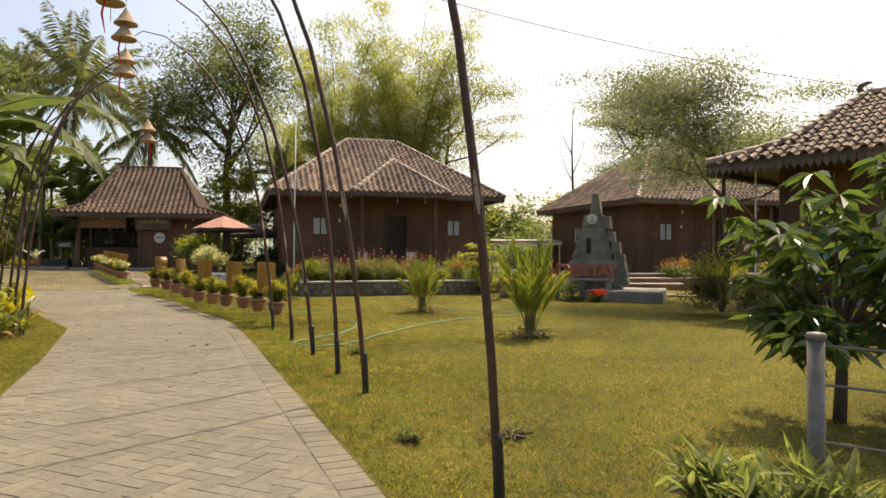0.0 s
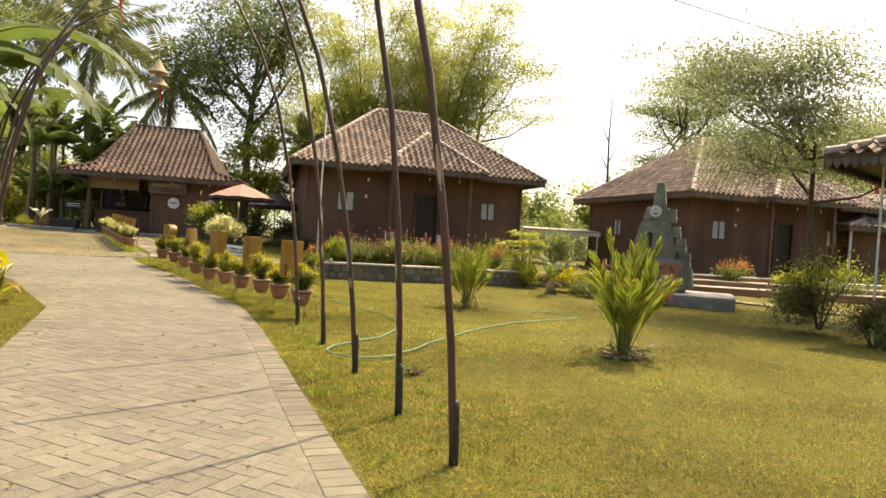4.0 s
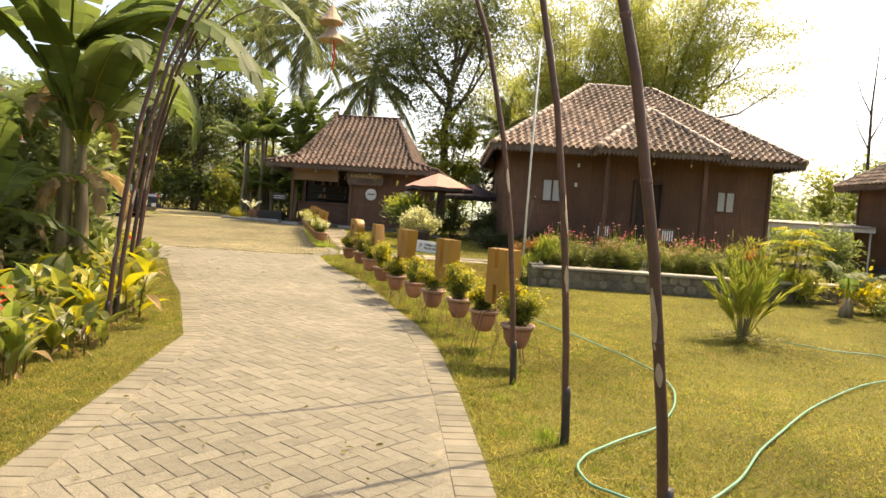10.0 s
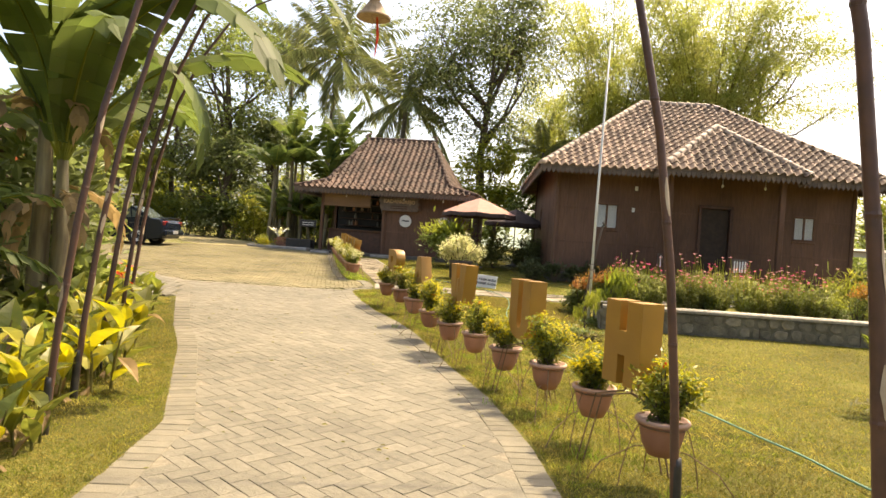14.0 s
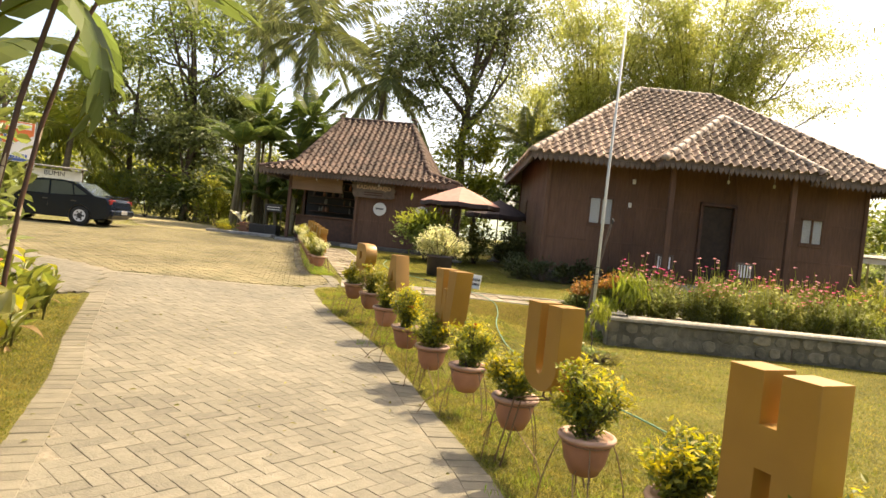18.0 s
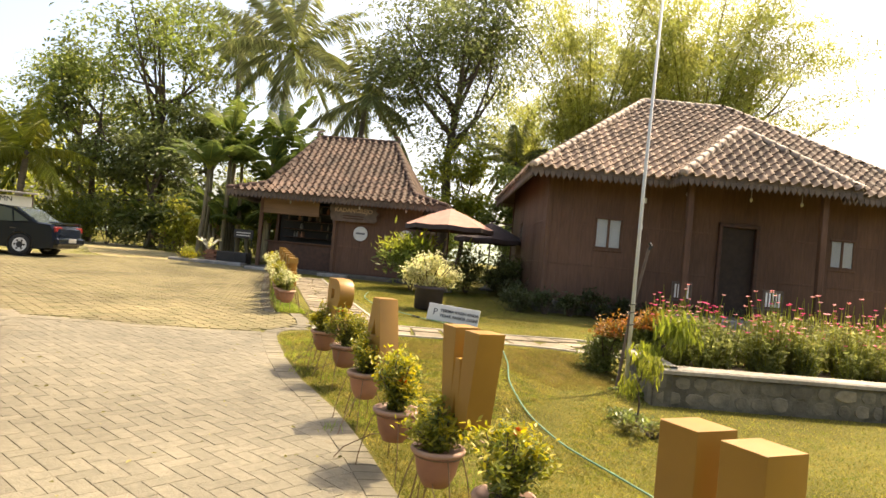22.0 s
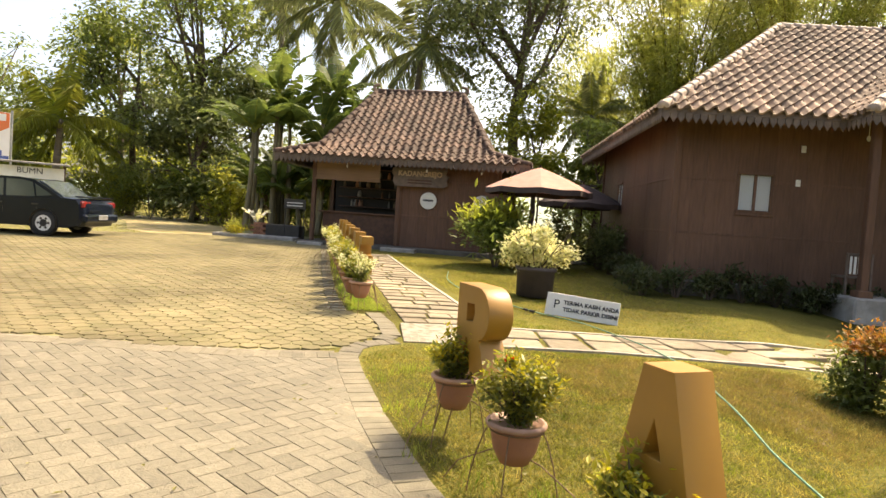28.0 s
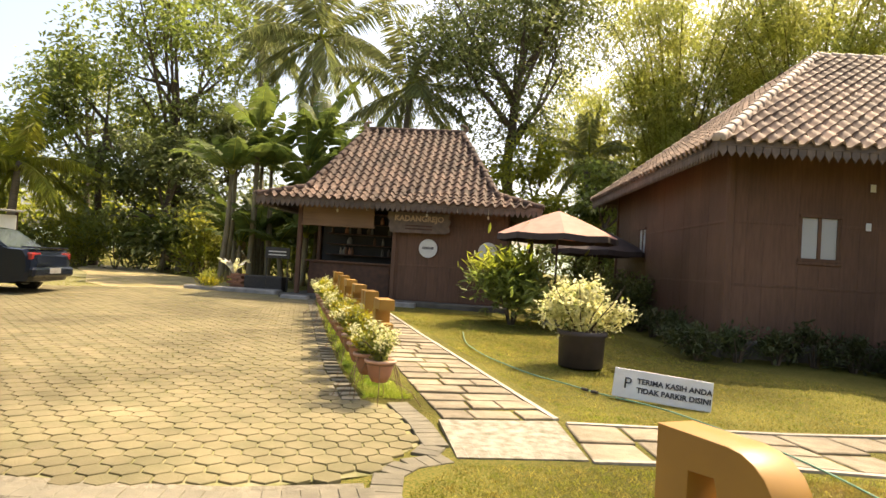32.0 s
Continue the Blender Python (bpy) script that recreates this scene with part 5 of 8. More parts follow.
    cbox(g, (2.1, -0.8, 0.34), (2.26, 0.8, 0.56), 0.05)
    part("rear_bumper", g, M_CARPAINT, t)
    g = geo()
    cbox(g, (2.255, -0.22, 0.42), (2.27, 0.22, 0.54), 0.004)
    part("number_plate", g, M_STEEL, t)
    g = geo()
    cbox(g, (2.22, -0.62, 0.62), (2.235, -0.2, 0.66), 0.004)
    cbox(g, (1.9, -0.7, 0.955), (2.16, 0.7, 0.99), 0.012)
    part("spoiler", g, M_CARPAINT, t)
    return t


CARYAW = 27.0
car(pose(-23.5, 23.6, gz(-23.5, 23.6), 0, 0, CARYAW))


def banner():
    a, b = Vector((-31.95, 24.75, 0)), Vector((-30.7, 27.6, 0))
    u = (b - a).normalized()
    ln = (b - a).length
    m = Matrix((u, Vector((-u.y, u.x, 0)), Vector((0, 0, 1)))).transposed().to_4x4()
    m.translation = (a.x, a.y, gz(a.x, a.y))
    t = thing("banner", m, "white-framed banner with an orange print beside the lot", "banner")
    z0, z1 = 1.95, 3.62
    g = geo()
    cbox(g, (0, -0.012, z0), (ln, 0.012, z1), 0.003)
    part("sheet", g, M_BANNER_W, t)
    g = geo()
    out = [(0.05, 1.0), (0.6, 0.82), (1.2, 0.95), (1.9, 0.72), (2.4, 0.78), (2.75, 0.95), (ln - 0.03, 1.15), (ln - 0.03, 1.66), (0.03, 1.66)]
    prism(g, out, -0.0165, -0.0135, Matrix.Translation((0, 0, z0)) @ Matrix.Rotation(math.pi / 2, 4, "X") @ Matrix.Scale(-1, 4, (0, 0, 1)))
    part("orange_print", g, M_BANNER_O, t)
    g = geo()
    cbox(g, (0.02, -0.018, z0 + 0.02), (ln - 0.02, -0.0135, z0 + 0.14), 0.002)
    rs = random.Random(3)
    for i in range(26):
        x = 0.1 + i * (ln - 0.3) / 26
        cbox(g, (x, -0.0175, z0 + 0.145), (x + rs.uniform(0.04, 0.1), -0.0135, z0 + rs.uniform(0.18, 0.34)), 0.002)
    part("skyline_print", g, M_BANNER_B, t, "dark blue skyline strip")
    for i in range(7):
        g = geo()
        x, hh = 0.95 + i * 0.2, (0.42, 0.24, 0.3, 0.2, 0.44, 0.26, 0.36)[i]
        curl = [(x + 0.2 * q / 8 + 0.09 * math.sin(q * 0.8), -0.022, z0 + 0.88 + hh * math.sin(math.pi * q / 8) - (0.16 if i in (4, 6) and q > 6 else 0)) for q in range(9)]
        tube(g, curl, 0.045, 5)
        ob = part("script_edge", g, M_WHITE, t)
        g = geo()
        tube(g, [(q[0], -0.06, q[2]) for q in curl], 0.022, 5)
        part("script_stroke", g, M_BANNER_B, ob)
    g = geo()
    for i in range(13):
        cbox(g, (0.8 + i * 0.11, -0.02, z0 + 1.44), (0.88 + i * 0.11, -0.0165, z0 + 1.52), 0.001)
    part("title_bars", g, M_WHITE, t)

    for x in (0.08, ln - 0.75):
        g = geo()
        cbox(g, (x, -0.02, z1 - 0.3), (x + 0.62, -0.0135, z1 - 0.06), 0.002)
        part("white_patch", g, M_WHITE, t)
    for x in (-0.05, ln + 0.05):
        g = geo()
        tube(g, [(x, 0.03, -0.3), (x, 0.03, z1 + 0.1)], 0.035, 8)
        part("post", g, M_STEEL, t)


banner()


def notice_box():
    a, b = Vector((-28.45, 25.85, 0)), Vector((-27.45, 27.5, 0))
    u = (b - a).normalized()
    ln = (b - a).length
    m = Matrix((u, Vector((-u.y, u.x, 0)), Vector((0, 0, 1)))).transposed().to_4x4()
    m.translation = (a.x, a.y, gz(a.x, a.y))
    t = thing("notice_board", m, "white roofed notice board standing behind the car", "notice board")
    g = geo()
    cbox(g, (0, -0.05, 0.5), (ln, 0.05, 1.72), 0.01)
    part("board", g, M_WHITE, t)
    g = geo()
    cbox(g, (-0.15, -0.25, 1.82), (ln + 0.15, 0.25, 1.88), 0.01, Matrix.Rotation(0.05, 4, "X"))
    part("roof", g, M_CEMENT, t)
    for x in (0.0, ln):
        g = geo()
        cbox(g, (x - 0.04, -0.04, -0.3), (x + 0.04, 0.04, 1.84), 0.008)
        part("post", g, M_WOOD2, t)
    lettering("board_text", "BUMN", 0.26, 0.004, M_INK, t, pose(ln / 2, -0.056, 1.58, 90, 0, 0))
    for i in range(3):
        g = geo()
        cbox(g, (ln * 0.3, -0.06, 1.3 - 0.12 * i), (ln * 0.7, -0.0505, 1.34 - 0.12 * i), 0.002)
        part("text_bar", g, M_INK, t)


notice_box()

# ---- plants ----


def crown_points(rng, n, centre, radii, lumps=14, fill=0.55):
    """Clump centres spread unevenly through an ellipsoid."""
    seeds = unit(rng, lumps) * rng.uniform(fill, 1.0, (lumps, 1))
    w = rng.dirichlet(np.full(lumps, 2.0))
    pick = rng.choice(lumps, n, p=w)
    p = seeds[pick] + rng.normal(0, 0.2, (n, 3))
    return np.asarray(centre) + p * np.asarray(radii)


def tree(name, label, x, y, height, radii, cz, trunk_r=0.22, clumps=110, per=70, leaf=(0.22, 0.09), material=None, seed=1, limbs=7, spread=0.45, group="", fork=0.45, lumps=16, category="tree", flat=0.6, tight=0.42):
    rng = np.random.default_rng(seed)
    t = thing(name, pose(x, y, gz(x, y)), label, category, group)
    c = crown_points(rng, clumps, (0, 0, cz), radii, lumps)
    g = geo()
    top = Vector((rng.uniform(-0.4, 0.4), rng.uniform(-0.4, 0.4), height * 0.8))
    fk = Vector((rng.uniform(-0.3, 0.3), rng.uniform(-0.3, 0.3), height * fork))
    tube(g, [(0, 0, -0.3), (0, 0, 0.1), fk * 0.5 + Vector((0.1, 0.05, 0)), fk, fk.lerp(top, 0.5) + Vector((0.2, -0.1, 0)), top], [trunk_r * 1.25, trunk_r, trunk_r * 0.8, trunk_r * 0.65, trunk_r * 0.35, trunk_r * 0.1], 9)
    part("trunk", g, M_BARK, t, smooth=True)
    ends = c[rng.choice(len(c), min(limbs, len(c)), replace=False)]
    for e in ends:
        g = geo()
        e = Vector(e)
        s = fk.lerp(top, rng.uniform(0, 0.6))
        m = s.lerp(e, 0.5) + Vector((0, 0, -0.12 * (e - s).length * rng.uniform(0.2, 1)))
        tube(g, [s, s.lerp(m, 0.5), m, m.lerp(e, 0.6), e], [trunk_r * 0.42, trunk_r * 0.34, trunk_r * 0.25, trunk_r * 0.15, trunk_r * 0.05], 6)
        near = [Vector(q) for q in c if (Vector(q) - e).length < max(radii) * spread]
        for q in near[:5]:
            a = m.lerp(e, rng.uniform(0.1, 0.9))
            tube(g, [a, a.lerp(q, 0.5) + Vector((0, 0, -0.06)), q], [trunk_r * 0.1, trunk_r * 0.07, trunk_r * 0.03], 5, False)
        part("limb", g, M_BARK, t)
    size = max(0.35, 0.16 * sum(radii) / 3 * 1.6)
    k2 = int(per * (1.9 if flat < 0.5 else 1.0))
    n = len(c) * k2
    jit = rng.normal(0, size * tight, (n, 3)) * np.array([1.25, 1.25, flat])
    pts = np.repeat(c, k2, 0) + jit
    d = unit(rng, n, 0.5) + np.array([0, 0, -0.2]) + jit * 0.6 / size
    k = rng.uniform(0.7, 1.35, n)
    leaf_part("crown", [leaves_np(pts, d, leaf[0] * k, leaf[1] * 1.25 * k, droop=0.15, rng=rng, far=True)], material or M_LEAF, t)
    return t


def coconut(x, y, cz, label, seed=1, n=24, length=4.2, lean=(0.6, 0.3), material=None, r=0.16):
    rng = np.random.default_rng(seed)
    z0 = gz(x, y)
    t = thing("coconut_palm", pose(x - lean[0], y - lean[1], z0), label, "palm tree")
    h = cz - z0
    g = geo()
    pts = [(lean[0] * (k / 10) ** 1.6, lean[1] * (k / 10) ** 1.6, h * k / 10 - (0.3 if k == 0 else 0)) for k in range(11)]
    tube(g, pts, [r * 1.5] + [r * (1.1 - 0.035 * k) for k in range(10)], 10)
    part("trunk", g, M_PALMBARK, t, smooth=True)
    top = np.array(pts[-1])
    for i in range(n):
        a = 2.4 * i + rng.uniform(-0.2, 0.2)
        el = math.radians(82 - 132 * (i / n) ** 0.85 + rng.uniform(-9, 9))
        L = length * rng.uniform(0.85, 1.1)
        hd = np.array([math.cos(a), math.sin(a), 0])
        k = 12
        p, q = [], top.copy()
        e = el
        for s in range(k + 1):
            p.append(q.copy())
            q = q + (hd * math.cos(e) + np.array([0, 0, math.sin(e)])) * L / k
            e -= (0.02 + 0.055 * math.cos(max(-1.2, e))) * (0.5 + s / k)
        p = np.array(p)
        fr = new("frond")
        fr.parent = t
        g = geo()
        tube(g, [tuple(v) for v in p], [0.035 * (1 - 0.9 * s / k) + 0.004 for s in range(k + 1)], 5)
        part("midrib", g, M_LEAFLIGHT, fr)
        m = 56
        u = np.linspace(0.12, 1, m)
        idx = np.clip((u * k).astype(int), 0, k - 1)
        base = p[idx] + (p[idx + 1] - p[idx]) * (u * k - idx)[:, None]
        tang = p[idx + 1] - p[idx]
        tang /= np.linalg.norm(tang, axis=1)[:, None]
        side = np.cross(tang, [0, 0, 1.0])
        side /= np.linalg.norm(side, axis=1)[:, None] + 1e-6
        ls = []
        for sg in (-1, 1):
            dr = side * sg * 0.75 + tang * 0.6 + np.array([0, 0, -0.5]) + rng.normal(0, 0.13, (m, 3))
            ls.append(leaves_np(base, dr, length * 0.19 * np.sin(np.clip(u * 2.6 + 0.35, 0.3, 3.0)) + 0.12, 0.055, fold=0.3, droop=0.35, rng=rng, far=True))
        leaf_part("frond_leaf", ls, material or M_FROND, fr)
    for i in range(5):
        g = geo()
        a = i * 1.3
        lathe(g, [(0.02, -0.13), (0.1, -0.07), (0.12, 0.0), (0.09, 0.08), (0.02, 0.12)], 10, Matrix.Translation((top[0] + 0.22 * math.cos(a), top[1] + 0.22 * math.sin(a), top[2] - 0.3)))
        part("coconut", g, M_LEAFDRY, t)
    return t


def blade(rng, base, head, el, L, W, tear=0.25, k=14, curl=0.1):
    """One long drooping blade (banana, canna), torn between its veins; returns verts and triangles."""
    hd = np.array([math.cos(head), math.sin(head), 0])
    side = np.array([-math.sin(head), math.cos(head), 0])
    p, e = [np.asarray(base, float)], el
    for s in range(k):
        p.append(p[-1] + (hd * math.cos(e) + np.array([0, 0, math.sin(e)])) * L / k)
        e -= curl * (0.4 + 1.2 * s / k)
    p = np.array(p)
    v, f = [], []
    for sg in (-1, 1):
        for s in range(k):
            u0, u1 = s / k, (s + 1) / k
            gap = (tear * rng.uniform(0, 1) if rng.random() < 0.55 else 0.0) * (u1 - u0)
            w0 = W * math.sin(math.pi * min(1, 0.06 + u0 * 0.97)) ** 0.55
            w1 = W * math.sin(math.pi * min(1, 0.06 + u1 * 0.97)) ** 0.55 if u1 < 0.99 else 0.01
            dz = -0.3 * w0 + rng.uniform(-0.06, 0.06)
            a, b = p[s], p[s] + (p[s + 1] - p[s]) * (1 - gap * 0.3)
            drift = (p[s + 1] - p[s]) * 0.5
            q0 = a + side * sg * w0 * 0.5 + np.array([0, 0, dz * 0.4 + 0.12 * w0])
            q1 = b + side * sg * w1 * 0.5 + np.array([0, 0, dz * 0.4 + 0.12 * w1])
            r0 = a + side * sg * w0 + np.array([0, 0, dz]) + drift
            r1 = b + side * sg * w1 + np.array([0, 0, dz]) + drift * (1 - gap)
            o = len(v)
            v += [a, b, q0, q1, r0, r1]
            f += [(o, o + 1, o + 3), (o, o + 3, o + 2), (o + 2, o + 3, o + 5), (o + 2, o + 5, o + 4)]
    return np.array(v), np.array(f), p


def banana(x, y, h, label, seed=1, n=8, L=2.2, W=0.3, stems=1, group="banana plants", name="banana_plant", up=False, dry=2, rise=(35, 78), curl=0.1, arcs=()):
    rng = np.random.default_rng(seed)
    t = thing(name, pose(x, y, gz(x, y)), label, "banana plant", group)
    for s in range(stems):
        ox, oy = (0, 0) if s == 0 else rng.uniform(-0.6, 0.6, 2) * (2.0 if up else 1.0)
        hh = h * (1 if s == 0 else rng.uniform(0.2 if up else 0.5, 0.85))
        g = geo()
        tube(g, [(ox, oy, -0.1), (ox, oy, 0.15), (ox * 0.9 + 0.03, oy * 0.9, hh * 0.5), (ox * 0.85, oy * 0.85, hh)], [0.13, 0.115, 0.09, 0.055], 10)
        part("stem", g, M_BANSTEM, t, smooth=True)
        for i in range(n):
            hd = 2.4 * i + rng.uniform(-0.3, 0.3)
            el = math.radians(rng.uniform(22, 84) if up else rng.uniform(*rise))
            ll, bend = L * rng.uniform(0.75, 1.1), 0.06 if up else curl
            if s == 0 and i < len(arcs):
                hd, el, ll, bend = radians(arcs[i][0]), radians(arcs[i][1]), arcs[i][2], arcs[i][3]
            base = np.array([ox * 0.85, oy * 0.85, hh - 0.1])
            v, f, p = blade(rng, base + np.array([math.cos(hd), math.sin(hd), 2.2]) * 0.12, hd, el, ll, W * rng.uniform(0.8, 1.1), 0.5, curl=bend)
            lf = link("leaf", npmesh("leaf", v, f), M_BANANA, t)
            g = geo()
            tube(g, [tuple(base)] + [tuple(q) for q in p[::2]], [0.028, 0.02, 0.017, 0.014, 0.011, 0.008, 0.006, 0.005, 0.004][:1 + len(p[::2])], 5)
            part("midrib", g, M_LEAFLIGHT, lf)
        for i in range(dry):
            hd = 1.7 * i + rng.uniform(-0.4, 0.4)
            v, f, _ = blade(rng, (ox * 0.87 + 0.06 * math.cos(hd), oy * 0.87 + 0.06 * math.sin(hd), hh * rng.uniform(0.72, 0.95)), hd, math.radians(rng.uniform(-20, 25)), L * rng.uniform(0.3, 0.45), W * 0.35, 0.6, 9, 0.28)
            link("dry_leaf", npmesh("dry_leaf", v, f), M_DRYBLADE, t, "brown withered hanging leaf")
    return t


M_DRYBLADE = mat("withered_banana_leaf", (0.3, 0.21, 0.1), (0.2, 0.135, 0.06), 5, 0.8, bump=0.1, isl=0.3, trans=0.3)


def shrub(x, y, r, h, label, material, seed=1, leaf=(0.07, 0.032), n=2600, z0=0.0, name="shrub", group="", lumps=9, top=None, category="shrub"):
    """A dense bush: stems and a leafy uneven crown; top: a second leaf colour for its tips."""
    rng = np.random.default_rng(seed)
    t = thing(name, pose(x, y, gz(x, y) + z0), label, category, group)
    g = geo()
    for i in range(7):
        a = 0.9 * i
        e = (r * 0.6 * math.cos(a), r * 0.6 * math.sin(a), h * 0.72)
        tube(g, [(0.03 * math.cos(a), 0.03 * math.sin(a), -0.05), (e[0] * 0.4, e[1] * 0.4, h * 0.35), e], [0.02, 0.013, 0.005], 5)
    part("stem", g, M_BARK, t)
    c = crown_points(rng, n // 14, (0, 0, h * 0.56), (r * 0.82, r * 0.82, h * 0.42), lumps, 0.4)
    pts = np.repeat(c, 14, 0) + rng.normal(0, 0.09 * (r + h) / 1.2, (len(c) * 14, 3))
    pts[:, 2] = np.maximum(pts[:, 2], 0.03)
    d = unit(rng, len(pts), 0.7) + np.array([0, 0, 0.25]) + pts * np.array([0.7, 0.7, 0])
    hi = pts[:, 2] > np.quantile(pts[:, 2], 0.72)
    k = rng.uniform(0.7, 1.3, len(pts))
    far = r > 1.0
    v = leaves_np(pts[~hi], d[~hi], leaf[0] * k[~hi], leaf[1] * k[~hi], rng=rng, far=far)
    leaf_part("foliage", [v], material, t)
    leaf_part("foliage", [leaves_np(pts[hi], d[hi] + np.array([0, 0, 0.3]), leaf[0] * k[hi], leaf[1] * k[hi], rng=rng, far=far)], top or material, t)
    return t


def young_palm(x, y, h, label, seed=1, n=15):
    rng = np.random.default_rng(seed)
    t = thing("young_palm", pose(x, y, gz(x, y)), label, "palm plant", "young palms on the lawn")
    for i in range(n):
        a = 2.4 * i
        el = math.radians(89 - 24 * (i / n) ** 1.5 + rng.uniform(-3, 3))
        L = h * rng.uniform(0.75, 1.05) * (1 - 0.25 * i / n)
        hd = np.array([math.cos(a), math.sin(a), 0])
        p, e, k = [np.array([0.05 * math.cos(a), 0.05 * math.sin(a), 0.0])], el, 9
        for s in range(k):
            p.append(p[-1] + (hd * math.cos(e) + np.array([0, 0, math.sin(e)])) * L / k)
            e -= 0.016 + 0.05 * (i / n) ** 2
        p = np.array(p)
        fr = new("frond")
        fr.parent = t
        g = geo()
        tube(g, [tuple(v) for v in p], [0.009 - 0.0007 * s for s in range(k + 1)], 5)
        part("stalk", g, M_LEAFLIGHT, fr)
        m = 28
        u = np.linspace(0.3, 1, m)
        idx = np.clip((u * k).astype(int), 0, k - 1)
        base = p[idx] + (p[idx + 1] - p[idx]) * (u * k - idx)[:, None]
        tang = p[idx + 1] - p[idx]
        tang /= np.linalg.norm(tang, axis=1)[:, None]
        side = np.cross(tang, [0, 0, 1.0])
        side /= np.linalg.norm(side, axis=1)[:, None] + 1e-6
        ls = [leaves_np(base, side * sg * 0.4 + tang * 1.0 + rng.normal(0, 0.1, (m, 3)), 0.36 * h / 1.5 * np.sin(np.clip(u * 2.4 + 0.3, 0.5, 2.9)), 0.024, 0.3, 0.1, rng) for sg in (-1, 1)]
        leaf_part("frond_leaf", ls, M_PALMYOUNG, fr)
    for i in range(9):
        a = 0.7 * i
        g = geo()
        tube(g, [(0.05 * math.cos(a), 0.05 * math.sin(a), -0.03), (0.06 * math.cos(a), 0.06 * math.sin(a), h * 0.24)], [0.022, 0.012], 6)
        part("leaf_base", g, M_BANSTEM, t)
    sel = rng.normal(0, 0.22, (160, 3)) * np.array([1, 1, 0.12]) + np.array([0, 0, 0.05])
    leaf_part("dry_litter", [leaves_np(sel, unit(rng, 160, 0.2), 0.16, 0.03, rng=rng)], M_LEAFDRY, t)
    return t


M_PALMYOUNG = mat("young_palm_leaf", (0.13, 0.19, 0.025), (0.3, 0.28, 0.06), 3, 0.4, bump=0, isl=0.3, trans=0.42, gloss=0.4)


M_CANNA = mat("canna_leaf", (0.085, 0.12, 0.025), (0.2, 0.19, 0.035), 5, 0.4, bump=0, isl=0.3, trans=0.45, gloss=0.5)
M_CANNAPALE = mat("sun_bleached_canna_leaf", (0.34, 0.31, 0.12), (0.2, 0.2, 0.05), 7, 0.4, bump=0, isl=0.3, trans=0.35, gloss=0.5)
M_WITHER = mat("withered_canna_leaf", (0.3, 0.2, 0.09), (0.18, 0.12, 0.05), 8, 0.8, bump=0, isl=0.3, trans=0.25)


def paddle(rng, base, head, el, L, W):
    """One canna leaf: a short stalk widening to a folded blade with a drawn-out tip."""
    hd = np.array([math.cos(head), math.sin(head), 0])
    side = np.array([-math.sin(head), math.cos(head), 0])
    up = np.array([0, 0, 1.0])
    prof = (0.05, 0.42, 0.86, 1.0, 0.9, 0.62, 0.28, 0.0)
    k, p, e = len(prof) - 1, [np.asarray(base, float)], el
    for s in range(k):
        p.append(p[-1] + (hd * math.cos(e) + up * math.sin(e)) * L / k)
        e -= 0.05 + 0.13 * s / k
    v, f = [], []
    wave = rng.uniform(-0.15, 0.15, (2, k + 1))
    for s, (q, w) in enumerate(zip(p, prof)):
        for n, sg in enumerate((-1, 1)):
            v.append(q + (side * sg * 0.86 + (up * math.cos(el) - hd * math.sin(el)) * (0.5 + wave[n, s])) * w * W)
        v.append(q)
    for s in range(k):
        o = 3 * s
        f += [(o, o + 2, o + 5), (o, o + 5, o + 3), (o + 2, o + 1, o + 4), (o + 2, o + 4, o + 5)]
    return np.array(v), np.array(f)


def canna(x, y, h, seed, label, flower=None, fine=True, golden=False):
    rng = np.random.default_rng(seed)
    t = thing("canna_plant", pose(x, y, gz(x, y), 0, 0, rng.uniform(0, 360)), label, "garden plant", "leafy plants along the driveway verge")
    g = geo()
    rest = [[], [], [], []]
    mats = (M_CANNA, M_YELLOWLEAF, M_CANNAPALE, M_WITHER)
    for i in range(3):
        a = 2.1 * i + rng.uniform(0, 1)
        b = (0.1 * math.cos(a), 0.1 * math.sin(a))
        hh = h * rng.uniform(0.5, 1.0)
        top = (b[0] * 1.7, b[1] * 1.7, hh)
        tube(g, [(*b, -0.03), (b[0] * 1.2, b[1] * 1.2, hh * 0.5), top], [0.013, 0.01, 0.005], 6)
        for j in range(5):
            u = 0.1 + 0.2 * j
            kind = int(rng.choice(4, p=(0.2, 0.52, 0.18, 0.1) if golden else (0.62, 0.15, 0.12, 0.11)))
            if j == 0 and rng.random() < 0.5:
                kind = 3
            el = math.radians(rng.uniform(-50, 0) if kind == 3 else rng.uniform(38, 78))
            L = rng.uniform(0.2, 0.38) * (1.15 if golden else 1.0)
            v, f = paddle(rng, (b[0] * (1 + 0.7 * u), b[1] * (1 + 0.7 * u), hh * u), 2.5 * j + a + rng.uniform(-0.5, 0.5), el, L, L * rng.uniform(0.2, 0.3) * (0.6 if kind == 3 else 1))
            if fine:
                link("leaf", npmesh("leaf", v, f), mats[kind], t)
            else:
                rest[kind].append((v, f))
        if flower is not None and i == 0:
            tube(g, [top, (top[0], top[1], hh + 0.3)], [0.006, 0.004], 5)
            sel = np.array([[top[0], top[1], hh + 0.28]]) + rng.normal(0, 0.03, (18, 3)) * np.array([1, 1, 2])
            leaf_part("flower_head", [leaves_np(sel, unit(rng, 18, 0.6) + np.array([0, 0, 0.5]), 0.06, 0.03, rng=rng)], flower, t)
    part("stalk", g, M_LEAFDRY, t)
    for m, r in zip(mats, rest):
        if r:
            leaf_part("foliage", r, m, t)
    return t


